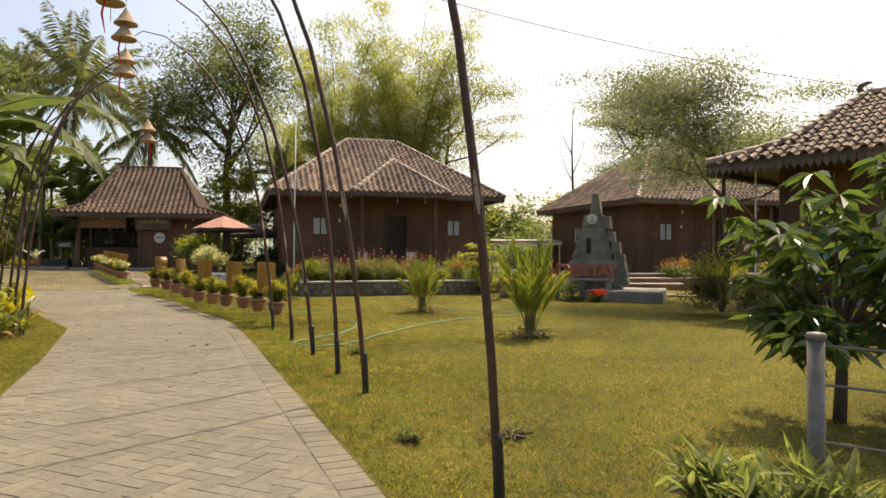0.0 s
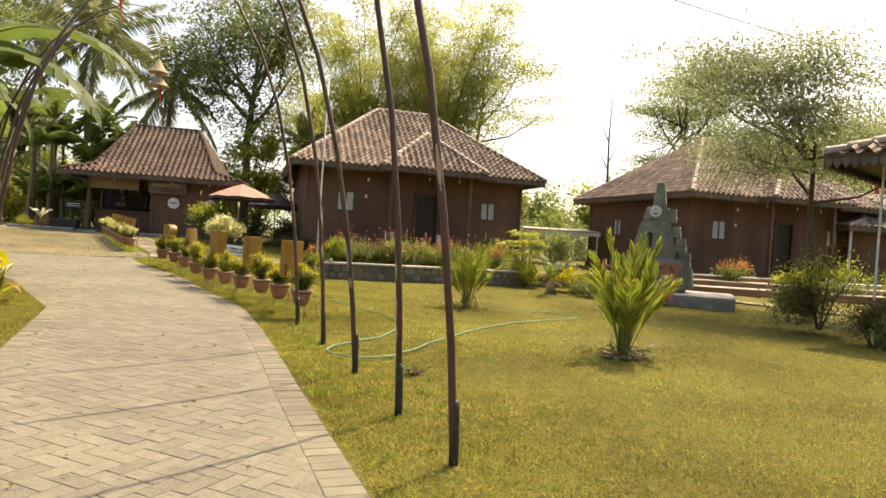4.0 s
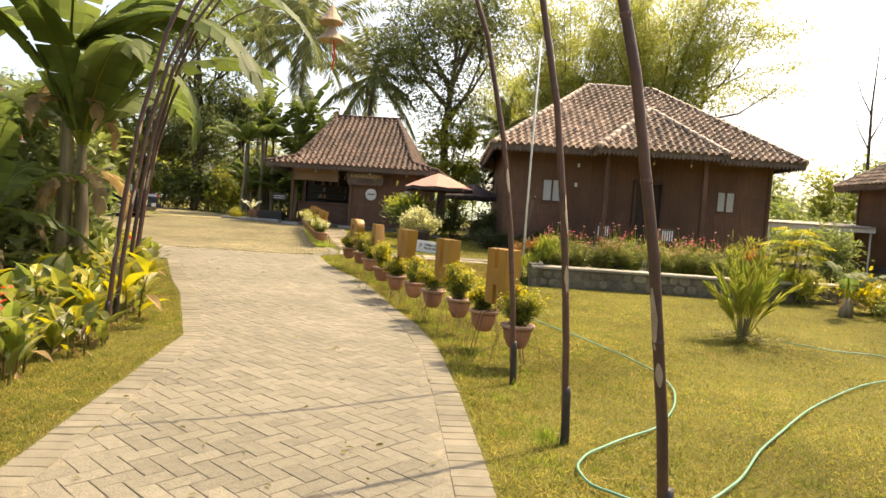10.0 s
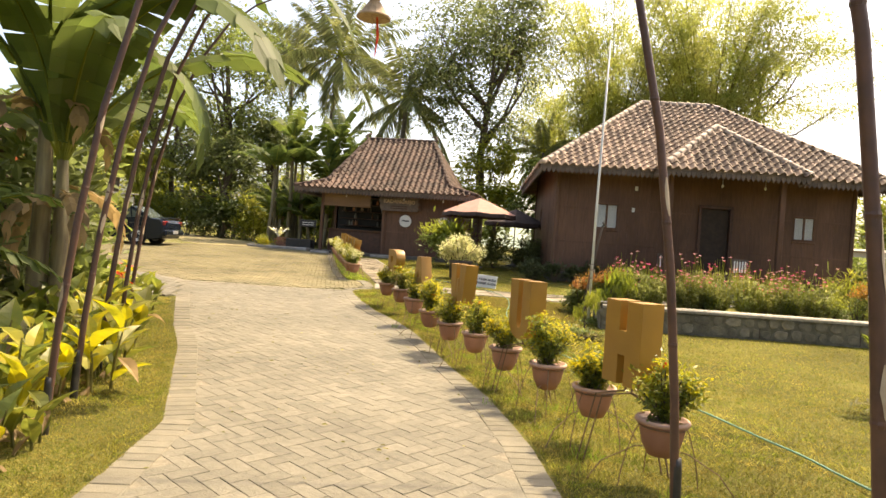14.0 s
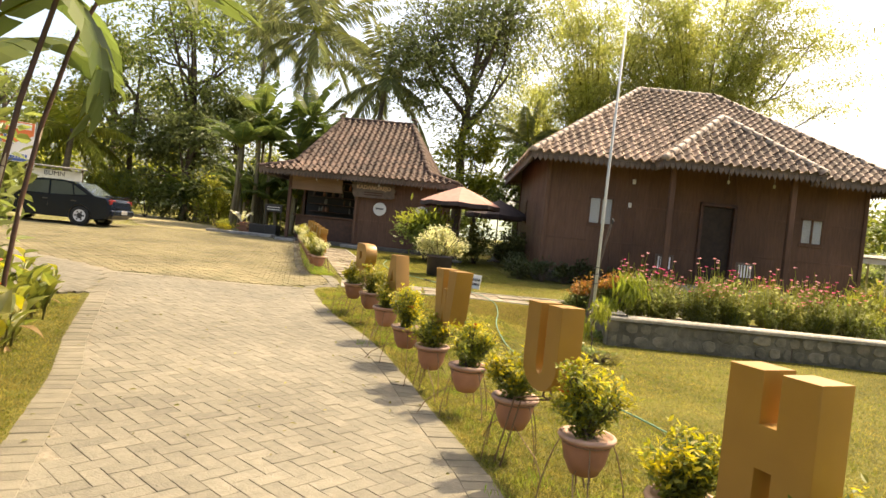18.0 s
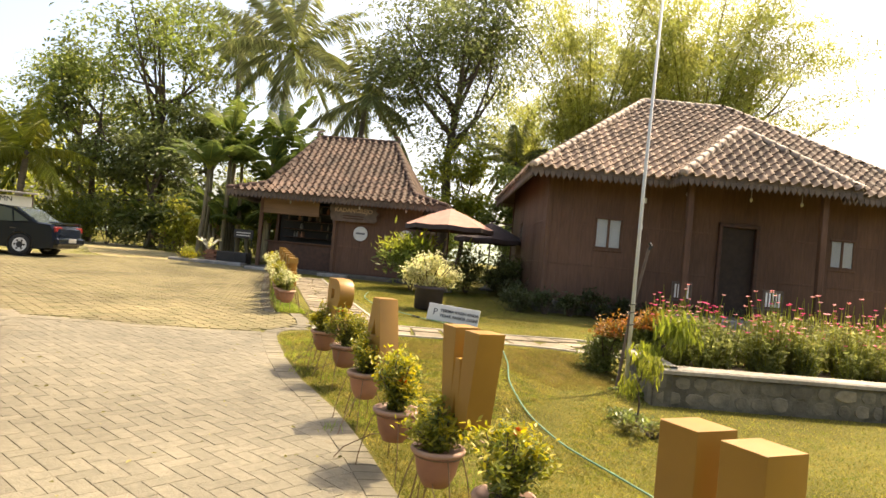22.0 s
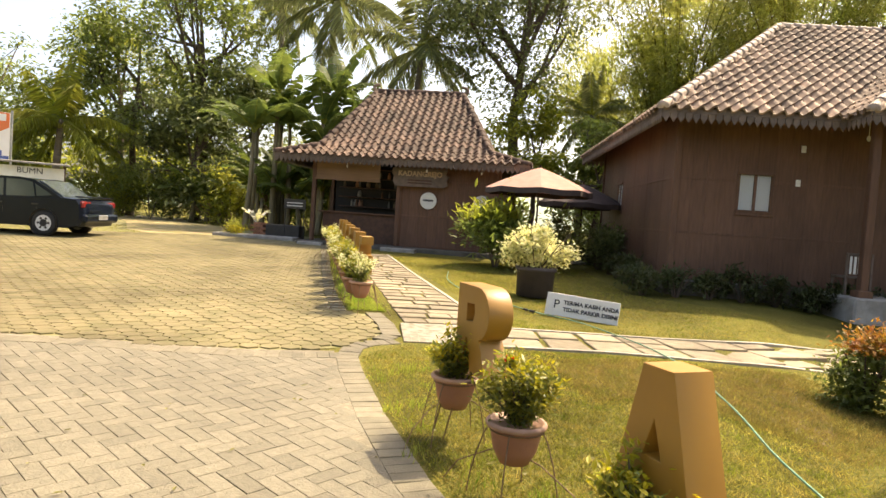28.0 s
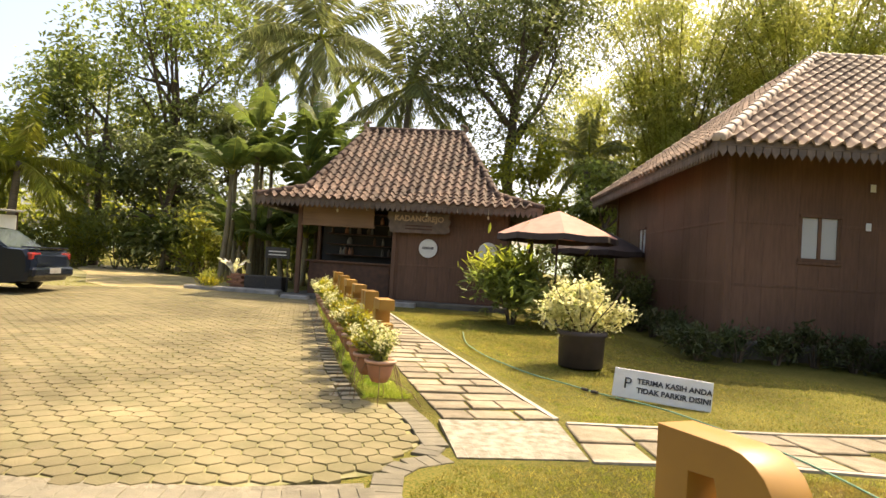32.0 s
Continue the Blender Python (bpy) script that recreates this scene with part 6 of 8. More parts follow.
# verge bed along the driveway
VERGE = [(0.2, -1.4), (-2.0, 2.6), (-3.8, 6.2), (-4.3, 7.2), (-5.45, 8.95), (-6.0, 10.1), (-7.3, 11.6), (-7.8, 12.0), (-10.2, 14.4), (-10.6, 14.75)]
_cannas = [canna(-6.9 - 0.62 * i, 11.0 + 0.6 * i, (0.55, 0.42, 0.6, 0.5)[i], 70 + i, "canna with yellow-green and sun-bleached leaves", (None, None, None, M_RED)[i], golden=i < 3) for i in range(4)]
_cannas += [canna(-8.6 - 0.6 * i, 11.6 + 0.6 * i, (0.5, 0.6, 0.45)[i], 80 + i, "leafy canna in the planted verge", None, fine=False) for i in range(3)]
_crng = np.random.default_rng(5)
for i, (p, u) in enumerate(resample(VERGE, 0.21)):
    for row in range(3):
        o = 0.2 + 0.36 * row + _crng.uniform(-0.1, 0.25)
        x, y = p.x - u.y * o + _crng.uniform(-0.1, 0.1), p.y + u.x * o
        low = p.y < 6
        k = int(_crng.choice(4, p=(0.32, 0.32, 0.3, 0.06))) if row == 0 and 6 < p.y < 13 and i % 2 else int(_crng.integers(4, 7))
        if low and _crng.random() < 0.34:
            k = 3
        if row and low and i % 2 or row == 2 and i % 3 == 0:
            continue
        sc = _crng.uniform(0.7, 0.95) if low else _crng.uniform(0.6, 1.0)
        copy_thing(_cannas[k], pose(x, y, gz(x, y), 0, 0, _crng.uniform(0, 360)) @ Matrix.Scale(sc, 4))
banana(-9.5, 12.12, 3.0, "tall banana plant with long torn leaves arching over the driveway", 3, 10, 2.8, 0.33, 2, dry=4, rise=(35, 80), curl=0.13, arcs=((0, 24, 3.6, 0.13), (18, 44, 4.0, 0.16), (101, 24, 2.9, 0.13), (29, 10, 2.6, 0.2), (-35, 40, 2.8, 0.14), (60, 62, 2.8, 0.14), (-80, 50, 2.8, 0.13)))
banana(-9.0, 10.8, 0.85, "young banana plant with broad upright leaves", 6, 7, 1.35, 0.22, 1, dry=1, rise=(40, 80), curl=0.1, arcs=((70, -5, 1.3, 0.08), (200, 75, 1.5, 0.08), (120, 50, 1.3, 0.08)))
banana(-11.9, 12.0, 2.2, "tall banana clump behind the verge", 8, 7, 2.2, 0.28, 2, dry=3, rise=(30, 75))
for _i, (_x, _y, _h) in enumerate(((-10.3, 11.1, 1.0), (-9.8, 9.9, 1.1), (-11.4, 11.9, 1.3), (-10.9, 13.1, 0.8), (-11.2, 13.2, 2.2), (-12.2, 14.4, 2.6), (-10.7, 12.2, 1.9))):
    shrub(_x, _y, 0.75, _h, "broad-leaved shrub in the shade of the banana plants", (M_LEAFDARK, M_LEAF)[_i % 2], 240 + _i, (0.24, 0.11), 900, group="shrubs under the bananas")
banana(-22.6, 32.2, 5.0, "wild banana with broad paddle leaves behind the kiosk", 12, 6, 2.0, 0.42, 8, up=True, dry=0)
banana(-21.0, 33.6, 5.2, "wild banana with broad paddle leaves behind the kiosk", 13, 6, 2.0, 0.42, 8, up=True, dry=0)
banana(-24.5, 33.5, 1.6, "low banana clump at the wood's edge", 14, 8, 2.0, 0.3, 3)
banana(-28.5, 34.8, 1.2, "low banana clump at the wood's edge", 15, 8, 1.8, 0.28, 3)
banana(0.95, 19.9, 0.35, "young banana plant with two broad upright leaves", 16, 4, 0.8, 0.16, 1)

young_palm(1.33, 10.8, 1.4, "young areca palm with dry litter at its foot", 2, 17)
young_palm(-0.87, 15.6, 1.3, "young areca palm with spreading bright fronds", 3, 14)

coconut(-27.8, 42.5, 12.9, "tall coconut palm with a full crown", 1, 24, 5.7, (0.9, -0.4))
coconut(-21.4, 40.6, 9.4, "coconut palm with drooping fronds behind the kiosk", 2, 18, 4.3, (0.3, 0.2))
coconut(-34.6, 46.0, 14.2, "coconut palm among the dark trees", 3, 20, 3.8, (-0.6, 0.3))
coconut(-33.2, 31.1, 4.6, "yellowing young coconut palm beside the banner", 4, 18, 3.0, (0.2, 0.1), M_LEAFLIGHT)
coconut(-14.0, 44.0, 6.8, "low coconut palm behind the house", 5, 14, 2.4, (0.2, 0.2))

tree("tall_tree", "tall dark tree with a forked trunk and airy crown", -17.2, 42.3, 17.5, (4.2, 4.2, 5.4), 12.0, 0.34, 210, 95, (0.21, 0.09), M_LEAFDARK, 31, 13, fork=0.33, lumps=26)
tree("broadleaf_tree", "tall broadleaf tree with glossy dark leaves", -34.0, 35.2, 11.0, (3.3, 3.0, 3.8), 6.8, 0.22, 120, 50, (0.27, 0.11), M_LEAF, 32, 10, fork=0.3, lumps=30)
tree("broadleaf_tree", "tall broadleaf tree with an open leafy crown", -31.6, 37.0, 14.5, (4.0, 3.6, 4.4), 8.6, 0.27, 150, 46, (0.27, 0.11), M_LEAF, 33, 11, fork=0.3, lumps=34)
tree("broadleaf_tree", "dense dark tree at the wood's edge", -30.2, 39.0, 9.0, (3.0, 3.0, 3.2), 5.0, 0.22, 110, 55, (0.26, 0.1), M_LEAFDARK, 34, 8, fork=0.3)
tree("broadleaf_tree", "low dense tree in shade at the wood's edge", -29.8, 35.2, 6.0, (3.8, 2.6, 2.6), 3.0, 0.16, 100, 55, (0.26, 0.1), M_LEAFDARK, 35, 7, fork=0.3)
tree("broadleaf_tree", "tree with yellow-green crown beside the banner", -37.2, 30.5, 8.6, (3.9, 3.4, 2.9), 5.0, 0.2, 130, 52, (0.26, 0.1), M_LEAF, 36, 9, lumps=26)
tree("broadleaf_tree", "yellow-green tree behind the banner", -40.5, 27.0, 6.8, (3.2, 3.2, 2.4), 3.9, 0.2, 120, 55, (0.26, 0.1), M_LEAFLIGHT, 38, 8, lumps=22)
tree("feathery_tree", "flat-topped feathery tree in the haze", -44.0, 42.0, 12.5, (4.6, 4.6, 2.0), 9.6, 0.25, 60, 75, (0.17, 0.055), M_LEAFLIGHT, 37, 9, lumps=9, flat=0.16, tight=0.62)
tree("broadleaf_tree", "leafy tree behind the banana plants", -14.8, 9.5, 7.5, (3.0, 3.0, 2.8), 4.8, 0.18, 100, 70, (0.26, 0.11), M_LEAF, 39, 7)
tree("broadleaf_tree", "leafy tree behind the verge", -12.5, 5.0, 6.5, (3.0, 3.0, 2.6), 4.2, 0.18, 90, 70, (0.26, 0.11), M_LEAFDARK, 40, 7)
tree("feathery_tree", "slender feathery tree with layered pale crown", -3.0, 48.5, 16.5, (4.5, 4.5, 4.0), 11.5, 0.2, 100, 80, (0.17, 0.055), M_LEAFLIGHT, 41, 10, lumps=11, flat=0.16, tight=0.62)
tree("feathery_tree", "slender feathery tree with layered crown behind the house", 11.5, 52.0, 16.5, (4.2, 4.2, 5.4), 9.6, 0.22, 150, 110, (0.16, 0.06), M_LEAF, 42, 10, lumps=10, flat=0.16, tight=0.62)
tree("feathery_tree", "bushy light-green tree behind the house", 18.2, 46.5, 11.5, (5.0, 5.0, 4.2), 6.4, 0.24, 170, 110, (0.16, 0.06), M_LEAF, 43, 10, flat=0.3, tight=0.55)
tree("feathery_tree", "tall light-green tree in the haze", 25.0, 52.0, 10.5, (5.0, 5.0, 3.8), 5.6, 0.24, 170, 110, (0.16, 0.06), M_LEAF, 44, 10, flat=0.3, tight=0.55)
tree("garden_tree", "small spreading garden tree with a leaning trunk", 7.0, 19.6, 7.2, (3.2, 2.9, 1.9), 5.1, 0.1, 130, 150, (0.09, 0.034), M_LEAFGREY, 45, 11, fork=0.35, flat=0.2, tight=0.62, lumps=9)


def bamboo_clump(x, y, label, seed, n=34, h=15.0, spread=3.0, material=None):
    rng = np.random.default_rng(seed)
    t = thing("bamboo_clump", pose(x, y, gz(x, y)), label, "bamboo")
    pts, ds = [], []
    for i in range(n):
        a, o = rng.uniform(0, 6.28), rng.uniform(0.1, 0.9)
        hh = h * rng.uniform(0.65, 1.05)
        out = spread * rng.uniform(0.5, 1.5)
        p = [np.array([math.cos(a) * (o + out * (k / 9) ** 2.4), math.sin(a) * (o + out * (k / 9) ** 2.4), hh * (1 - (1 - k / 9) ** 1.25) - (0.2 if k == 0 else 0)]) for k in range(10)]
        g = geo()
        tube(g, [tuple(q) for q in p], [0.05 * (1 - 0.09 * k) + 0.003 for k in range(10)], 6)
        part("culm", g, M_LEAFDRY if i % 3 else M_LEAFLIGHT, t)
        for k in range(24):
            u = rng.uniform(0.25, 1.0) * 8.99
            b = p[int(u)] + (p[int(u) + 1] - p[int(u)]) * (u - int(u)) + rng.normal(0, 0.4, 3)
            q = b + rng.normal(0, 0.36, (44, 3)) * np.array([1, 1, 0.7])
            pts.append(q)
    pts = np.concatenate(pts)
    d = unit(rng, len(pts), 0.4) + np.array([0, 0, -0.5])
    leaf_part("foliage", [leaves_np(pts, d, rng.uniform(0.18, 0.34, len(pts)), 0.07, droop=0.2, rng=rng, far=True)], material or M_BAMLEAF, t)
    return t


bamboo_clump(-10.5, 45.5, "tall arching bamboo clump behind the house", 51, 34, 15.5, 3.6)
bamboo_clump(-5.5, 46.0, "tall arching bamboo clump behind the house", 52, 36, 17.5, 3.8)
tree("broadleaf_tree", "sunlit light-green tree between kiosk and house", -15.6, 40.6, 6.2, (2.2, 2.0, 1.9), 4.1, 0.14, 70, 55, (0.26, 0.1), M_LEAFLIGHT, 47, 6)
tree("broadleaf_tree", "low leafy tree between kiosk and house", -12.4, 38.6, 5.2, (1.9, 1.8, 1.8), 3.2, 0.13, 60, 55, (0.24, 0.1), M_LEAF, 48, 6)
bamboo_clump(-13.8, 49.5, "yellow-green bamboo clump behind the house", 53, 26, 12.0, 3.4)

# bare dead tree
_bt = thing("dead_tree", pose(6.2, 52.0, gz(6.2, 52.0)), "thin leafless dead tree standing behind the houses", "dead tree")
_g = geo()
tube(_g, [(0, 0, -0.2), (0.1, 0, 5), (0.0, 0, 9), (0.1, 0, 13)], [0.14, 0.1, 0.06, 0.015], 6)
part("trunk", _g, M_BARK, _bt)
for _a, _z in ((2.6, 6.5), (0.4, 7.0), (3.4, 8.5)):
    _g = geo()
    tube(_g, [(0.05, 0, _z), (0.6 * math.cos(_a), 0.4 * math.sin(_a), _z + 1.2), (1.3 * math.cos(_a), 0.8 * math.sin(_a), _z + 3.2)], [0.05, 0.03, 0.008], 5)
    part("limb", _g, M_BARK, _bt)

# shrubs round the houses and beds
shrub(-12.1, 28.1, 0.95, 1.5, "large shrub with long glossy yellow-green leaves", M_LEAF, 61, (0.2, 0.06), 2400, top=M_LEAFLIGHT)
shrub(-11.0, 29.6, 0.8, 1.2, "leafy green shrub beside the parasol", M_LEAF, 62, (0.16, 0.05), 1600)
shrub(-10.2, 30.6, 0.7, 1.0, "leafy shrub against the house wall", M_LEAFDARK, 63, (0.14, 0.05), 1400)
shrub(-5.5, 20.4, 0.34, 0.68, "clipped dark shrub with orange-red new leaves", M_LEAF, 64, (0.05, 0.024), 4200, top=M_ORANGE, group="clipped shrubs round the flower bed")
shrub(-4.95, 20.3, 0.34, 0.72, "clipped shrub with orange-red new leaves", M_LEAF, 65, (0.05, 0.024), 4200, top=M_ORANGE, group="clipped shrubs round the flower bed")
shrub(-1.09, 22.2, 0.34, 0.75, "clipped cone-shaped green shrub", M_LEAF, 67, (0.05, 0.022), 2000, top=M_LEAFLIGHT, group="clipped shrubs round the flower bed")
shrub(-0.6, 22.5, 0.32, 0.85, "clipped shrub with an orange top", M_LEAF, 68, (0.05, 0.022), 1800, top=M_ORANGE, group="clipped shrubs round the flower bed")
shrub(-0.2, 22.2, 0.34, 0.7, "clipped green shrub in the bed", M_LEAF, 69, (0.05, 0.022), 1800, group="clipped shrubs round the flower bed")
shrub(0.15, 21.9, 0.32, 0.55, "low rounded green shrub in the bed", M_LEAFLIGHT, 70, (0.05, 0.022), 1500, group="clipped shrubs round the flower bed")
shrub(0.3, 21.3, 0.5, 0.55, "clump of strappy pale-edged leaves", M_LEAFLIGHT, 71, (0.3, 0.03), 900)
shrub(1.6, 20.9, 0.6, 0.6, "low yellow croton bush", M_YELLOWLEAF, 72, (0.1, 0.04), 1600)
shrub(2.4, 21.1, 0.5, 0.6, "low yellow-green croton bush", M_LEAFLIGHT, 73, (0.1, 0.04), 1500, top=M_YELLOWLEAF)
shrub(1.95, 19.72, 0.6, 0.44, "clipped low hedge before the monument", M_LEAF, 74, (0.05, 0.022), 2200, group="clipped hedge")
shrub(2.75, 19.45, 0.6, 0.44, "clipped low hedge before the monument", M_LEAFDARK, 75, (0.05, 0.022), 2200, group="clipped hedge")
shrub(3.5, 19.25, 0.35, 0.26, "dark red low foliage at the monument's foot", M_LEAFDARK, 76, (0.06, 0.03), 900, top=M_RED)
shrub(5.75, 16.0, 0.85, 1.35, "bushy olive shrub on a short stem", M_LEAFDRY, 77, (0.09, 0.03), 3200, z0=0.12, top=M_LEAFLIGHT)
shrub(5.8, 14.2, 0.62, 0.6, "clipped rounded hedge on the lawn", M_LEAFDRY, 78, (0.05, 0.022), 3200, group="clipped hedge")
shrub(6.0, 13.4, 0.62, 0.58, "clipped rounded hedge on the lawn", M_LEAF, 79, (0.05, 0.022), 3000, group="clipped hedge")
shrub(6.9, 20.6, 0.5, 0.6, "clipped dark ball shrub", M_LEAFDARK, 80, (0.05, 0.022), 2000, group="clipped ball shrubs")
shrub(7.7, 21.0, 0.45, 0.6, "clipped dark ball shrub", M_LEAFDARK, 81, (0.05, 0.022), 2000, group="clipped ball shrubs")
shrub(7.4, 26.2, 0.55, 0.95, "potted shrub with reddish new leaves", M_LEAF, 82, (0.08, 0.035), 1500, z0=0.1, top=M_ORANGE)
shrub(9.4, 26.6, 0.7, 0.75, "yellow-green low shrub by the steps", M_LEAFLIGHT, 83, (0.09, 0.035), 1600, top=M_YELLOWLEAF)
shrub(10.8, 26.0, 0.8, 1.2, "shrub dotted with small red flowers", M_LEAF, 84, (0.09, 0.035), 1800, top=M_LEAFLIGHT)
shrub(12.4, 25.2, 0.8, 1.1, "leafy shrub by the steps", M_LEAFLIGHT, 85, (0.09, 0.035), 1600)
shrub(5.3, 27.2, 0.45, 0.9, "clipped green shrub beside the house wall", M_LEAF, 86, (0.07, 0.03), 1300)
shrub(-0.6, 24.0, 0.55, 1.1, "spiky young palm-like shrub", M_LEAFLIGHT, 87, (0.3, 0.03), 700)
shrub(1.4, 25.4, 0.6, 1.4, "small leafy tree by the house corner", M_LEAF, 88, (0.12, 0.05), 1300)
# dark band along the walls: shade is put into the leaf colour
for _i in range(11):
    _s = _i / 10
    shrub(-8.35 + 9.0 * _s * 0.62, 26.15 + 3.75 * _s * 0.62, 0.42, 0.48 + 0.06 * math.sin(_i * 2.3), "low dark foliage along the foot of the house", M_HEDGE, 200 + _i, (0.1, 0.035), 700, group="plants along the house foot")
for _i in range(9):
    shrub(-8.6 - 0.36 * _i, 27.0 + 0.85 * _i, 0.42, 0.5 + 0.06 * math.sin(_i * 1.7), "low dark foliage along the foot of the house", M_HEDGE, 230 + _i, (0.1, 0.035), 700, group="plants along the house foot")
shrub(-21.2, 28.8, 0.6, 0.4, "low yellow-green groundcover by the brick planter", M_YELLOWLEAF, 90, (0.06, 0.03), 1500, top=M_LEAFLIGHT)
shrub(-30.2, 28.6, 0.9, 1.0, "yellow-flowered shrub beside the notice board", M_LEAFLIGHT, 91, (0.1, 0.04), 1500, top=M_YELLOWLEAF)
shrub(-29.6, 24.8, 0.9, 0.9, "yellow-green shrub behind the car", M_LEAFLIGHT, 92, (0.1, 0.04), 1500, top=M_YELLOWLEAF)
for _i in range(16):
    _x, _y = -35.5 + 0.98 * _i + 0.8 * math.sin(_i * 2.1), 33.0 + 0.42 * _i * (1 if _i < 9 else 0.55) + math.sin(_i * 1.3)
    shrub(_x, _y, 1.5, 2.2 + 0.5 * math.sin(_i * 3.1), "dense undergrowth at the edge of the wood", (M_LEAF, M_LEAFLIGHT)[_i % 2], 100 + _i, (0.24, 0.09), 1400, group="undergrowth", category="undergrowth")
for _i in range(14):
    _x, _y = -13.0 + 2.4 * _i, 43.0 + 2.0 * math.sin(_i * 1.7) + 0.25 * _i
    _h = 1.5 if -4 < _x < 9 else 3.2
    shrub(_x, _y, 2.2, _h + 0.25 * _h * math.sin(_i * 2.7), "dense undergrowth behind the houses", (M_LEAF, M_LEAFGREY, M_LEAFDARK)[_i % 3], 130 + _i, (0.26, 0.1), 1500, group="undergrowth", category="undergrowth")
for _i in range(12):
    _x, _y = -13.5 - 0.75 * _i, 3.0 + 1.15 * _i
    shrub(_x, _y, 1.4, 2.4, "dense undergrowth behind the banana plants", (M_LEAFDARK, M_LEAF)[_i % 2], 160 + _i, (0.22, 0.09), 1200, group="undergrowth", category="undergrowth") if _y < 11.5 else None


def drooping_tree(x, y, k, dense):
    t = thing("young_tree", pose(x, y, gz(x, y)) @ Matrix.Scale(k, 4), "young sapling with bright green hanging leaves", "sapling")
    rng = np.random.default_rng(8)
    g = geo()
    tube(g, [(0, 0, -0.05), (0.02, 0, 0.35), (-0.05, 0.02, 0.75), (0.1, 0, 1.2)], [0.022, 0.019, 0.014, 0.006], 7)
    for e in ((-0.3, 0.1, 0.72), (0.25, -0.1, 1.1), (0.35, 0.1, 1.25), (-0.15, -0.15, 0.8), (0.1, 0.2, 1.3)):
        tube(g, [(0.0, 0, e[2] - 0.25), (e[0] * 0.6, e[1] * 0.6, e[2] - 0.02), e], [0.01, 0.007, 0.004], 5)
    part("trunk", g, M_BARK, t)
    ends = np.array([(-0.3, 0.1, 0.72), (0.25, -0.1, 1.1), (0.35, 0.1, 1.25), (-0.15, -0.15, 0.8), (0.1, 0.2, 1.3), (0.1, 0, 1.22)])
    pts = np.repeat(ends, dense, 0) + rng.normal(0, 0.1, (len(ends) * dense, 3))
    d = rng.normal(0, 0.3, (len(pts), 3)) + np.array([0, 0, -1.0])
    leaf_part("foliage", [leaves_np(pts, d, rng.uniform(0.16, 0.26, len(pts)), 0.045, rng=rng)], M_LEAFLIGHT, t)
    s = rng.normal(0, 0.2, (240, 3)) * np.array([1, 1, 0.15]) + np.array([-0.25, 0.0, 0.06])
    leaf_part("weed_foliage", [leaves_np(s, unit(rng, 240, 0.4) + np.array([0, 0, 0.4]), 0.11, 0.05, rng=rng)], M_LEAF, t)


drooping_tree(-4.82, 17.98, 0.47, 40)
shrub(-4.62, 17.5, 0.36, 0.12, "low weeds and dry litter round the sapling", M_LEAFDRY, 94, (0.06, 0.025), 340, category="weeds", top=M_LEAF)
drooping_tree(-4.7, 19.3, 0.7, 85)


def white_bush():
    x, y = -9.75, 23.95
    t = thing("potted_white_bush", pose(x, y, gz(x, y)), "rounded cream-leaved bush in a dark round tub", "potted plant")
    g = geo()
    lathe(g, [(0.25, 0.0), (0.3, 0.02), (0.31, 0.42), (0.34, 0.44), (0.34, 0.5), (0.3, 0.5), (0.29, 0.42)], 24)
    part("tub", g, M_TUB, t, smooth=True)
    rng = np.random.default_rng(9)
    g = geo()
    for i in range(12):
        a = 0.6 * i
        tube(g, [(0.05 * math.cos(a), 0.05 * math.sin(a), 0.42), (0.3 * math.cos(a), 0.3 * math.sin(a), 0.75), (0.55 * math.cos(a), 0.55 * math.sin(a), 0.95 + 0.1 * (i % 3))], [0.014, 0.009, 0.004], 5)
    part("stem", g, M_BARK, t)
    c = crown_points(rng, 260, (0, 0, 0.8), (0.5, 0.5, 0.27), 22, 0.5)
    pts = np.repeat(c, 16, 0) + rng.normal(0, 0.06, (len(c) * 16, 3))
    sel = rng.random(len(pts)) < 0.88
    for mask, mt in ((sel, M_PALELEAF), (~sel, M_LEAF)):
        leaf_part("foliage", [leaves_np(pts[mask], unit(rng, int(mask.sum()), 0.7) + np.array([0, 0, 0.4]), 0.075, 0.035, rng=rng)], mt, t)


M_TUB = mat("dark_grey_tub", (0.06, 0.045, 0.045), (0.045, 0.035, 0.035), 8, 0.6, bump=0.1)
white_bush()


def rhapis(x, y):
    t = thing("fan_palm", pose(x, y, gz(x, y)), "slender fan palm with yellow-green leaf fans", "palm plant")
    rng = np.random.default_rng(4)
    for i, (ox, oy, h) in enumerate(((0, 0, 1.45), (0.25, 0.1, 1.2), (-0.28, 0.05, 1.15), (0.1, -0.15, 0.9))):
        g = geo()
        tube(g, [(ox * 0.5, oy * 0.5, -0.05), (ox, oy, h)], [0.02, 0.013], 6)
        part("cane", g, M_BARK, t)
        for k in range(6):
            a = 1.05 * k + i
            e = np.array([ox + 0.22 * math.cos(a), oy + 0.22 * math.sin(a), h + 0.12 - 0.05 * (k % 3)])
            g = geo()
            tube(g, [(ox, oy, h - 0.03), tuple(e)], [0.006, 0.004], 5)
            part("leaf_stalk", g, M_LEAFLIGHT, t)
            n = 11
            an = np.linspace(-1.5, 1.5, n) + a
            d = np.stack([np.cos(an), np.sin(an), np.full(n, -0.25)], 1)
            leaf_part("leaf_fan", [leaves_np(np.repeat(e[None], n, 0), d, 0.32, 0.035, droop=0.1, rng=rng)], M_YELLOWLEAF if k % 2 else M_PALMYOUNG, t)


rhapis(0.2, 21.5)


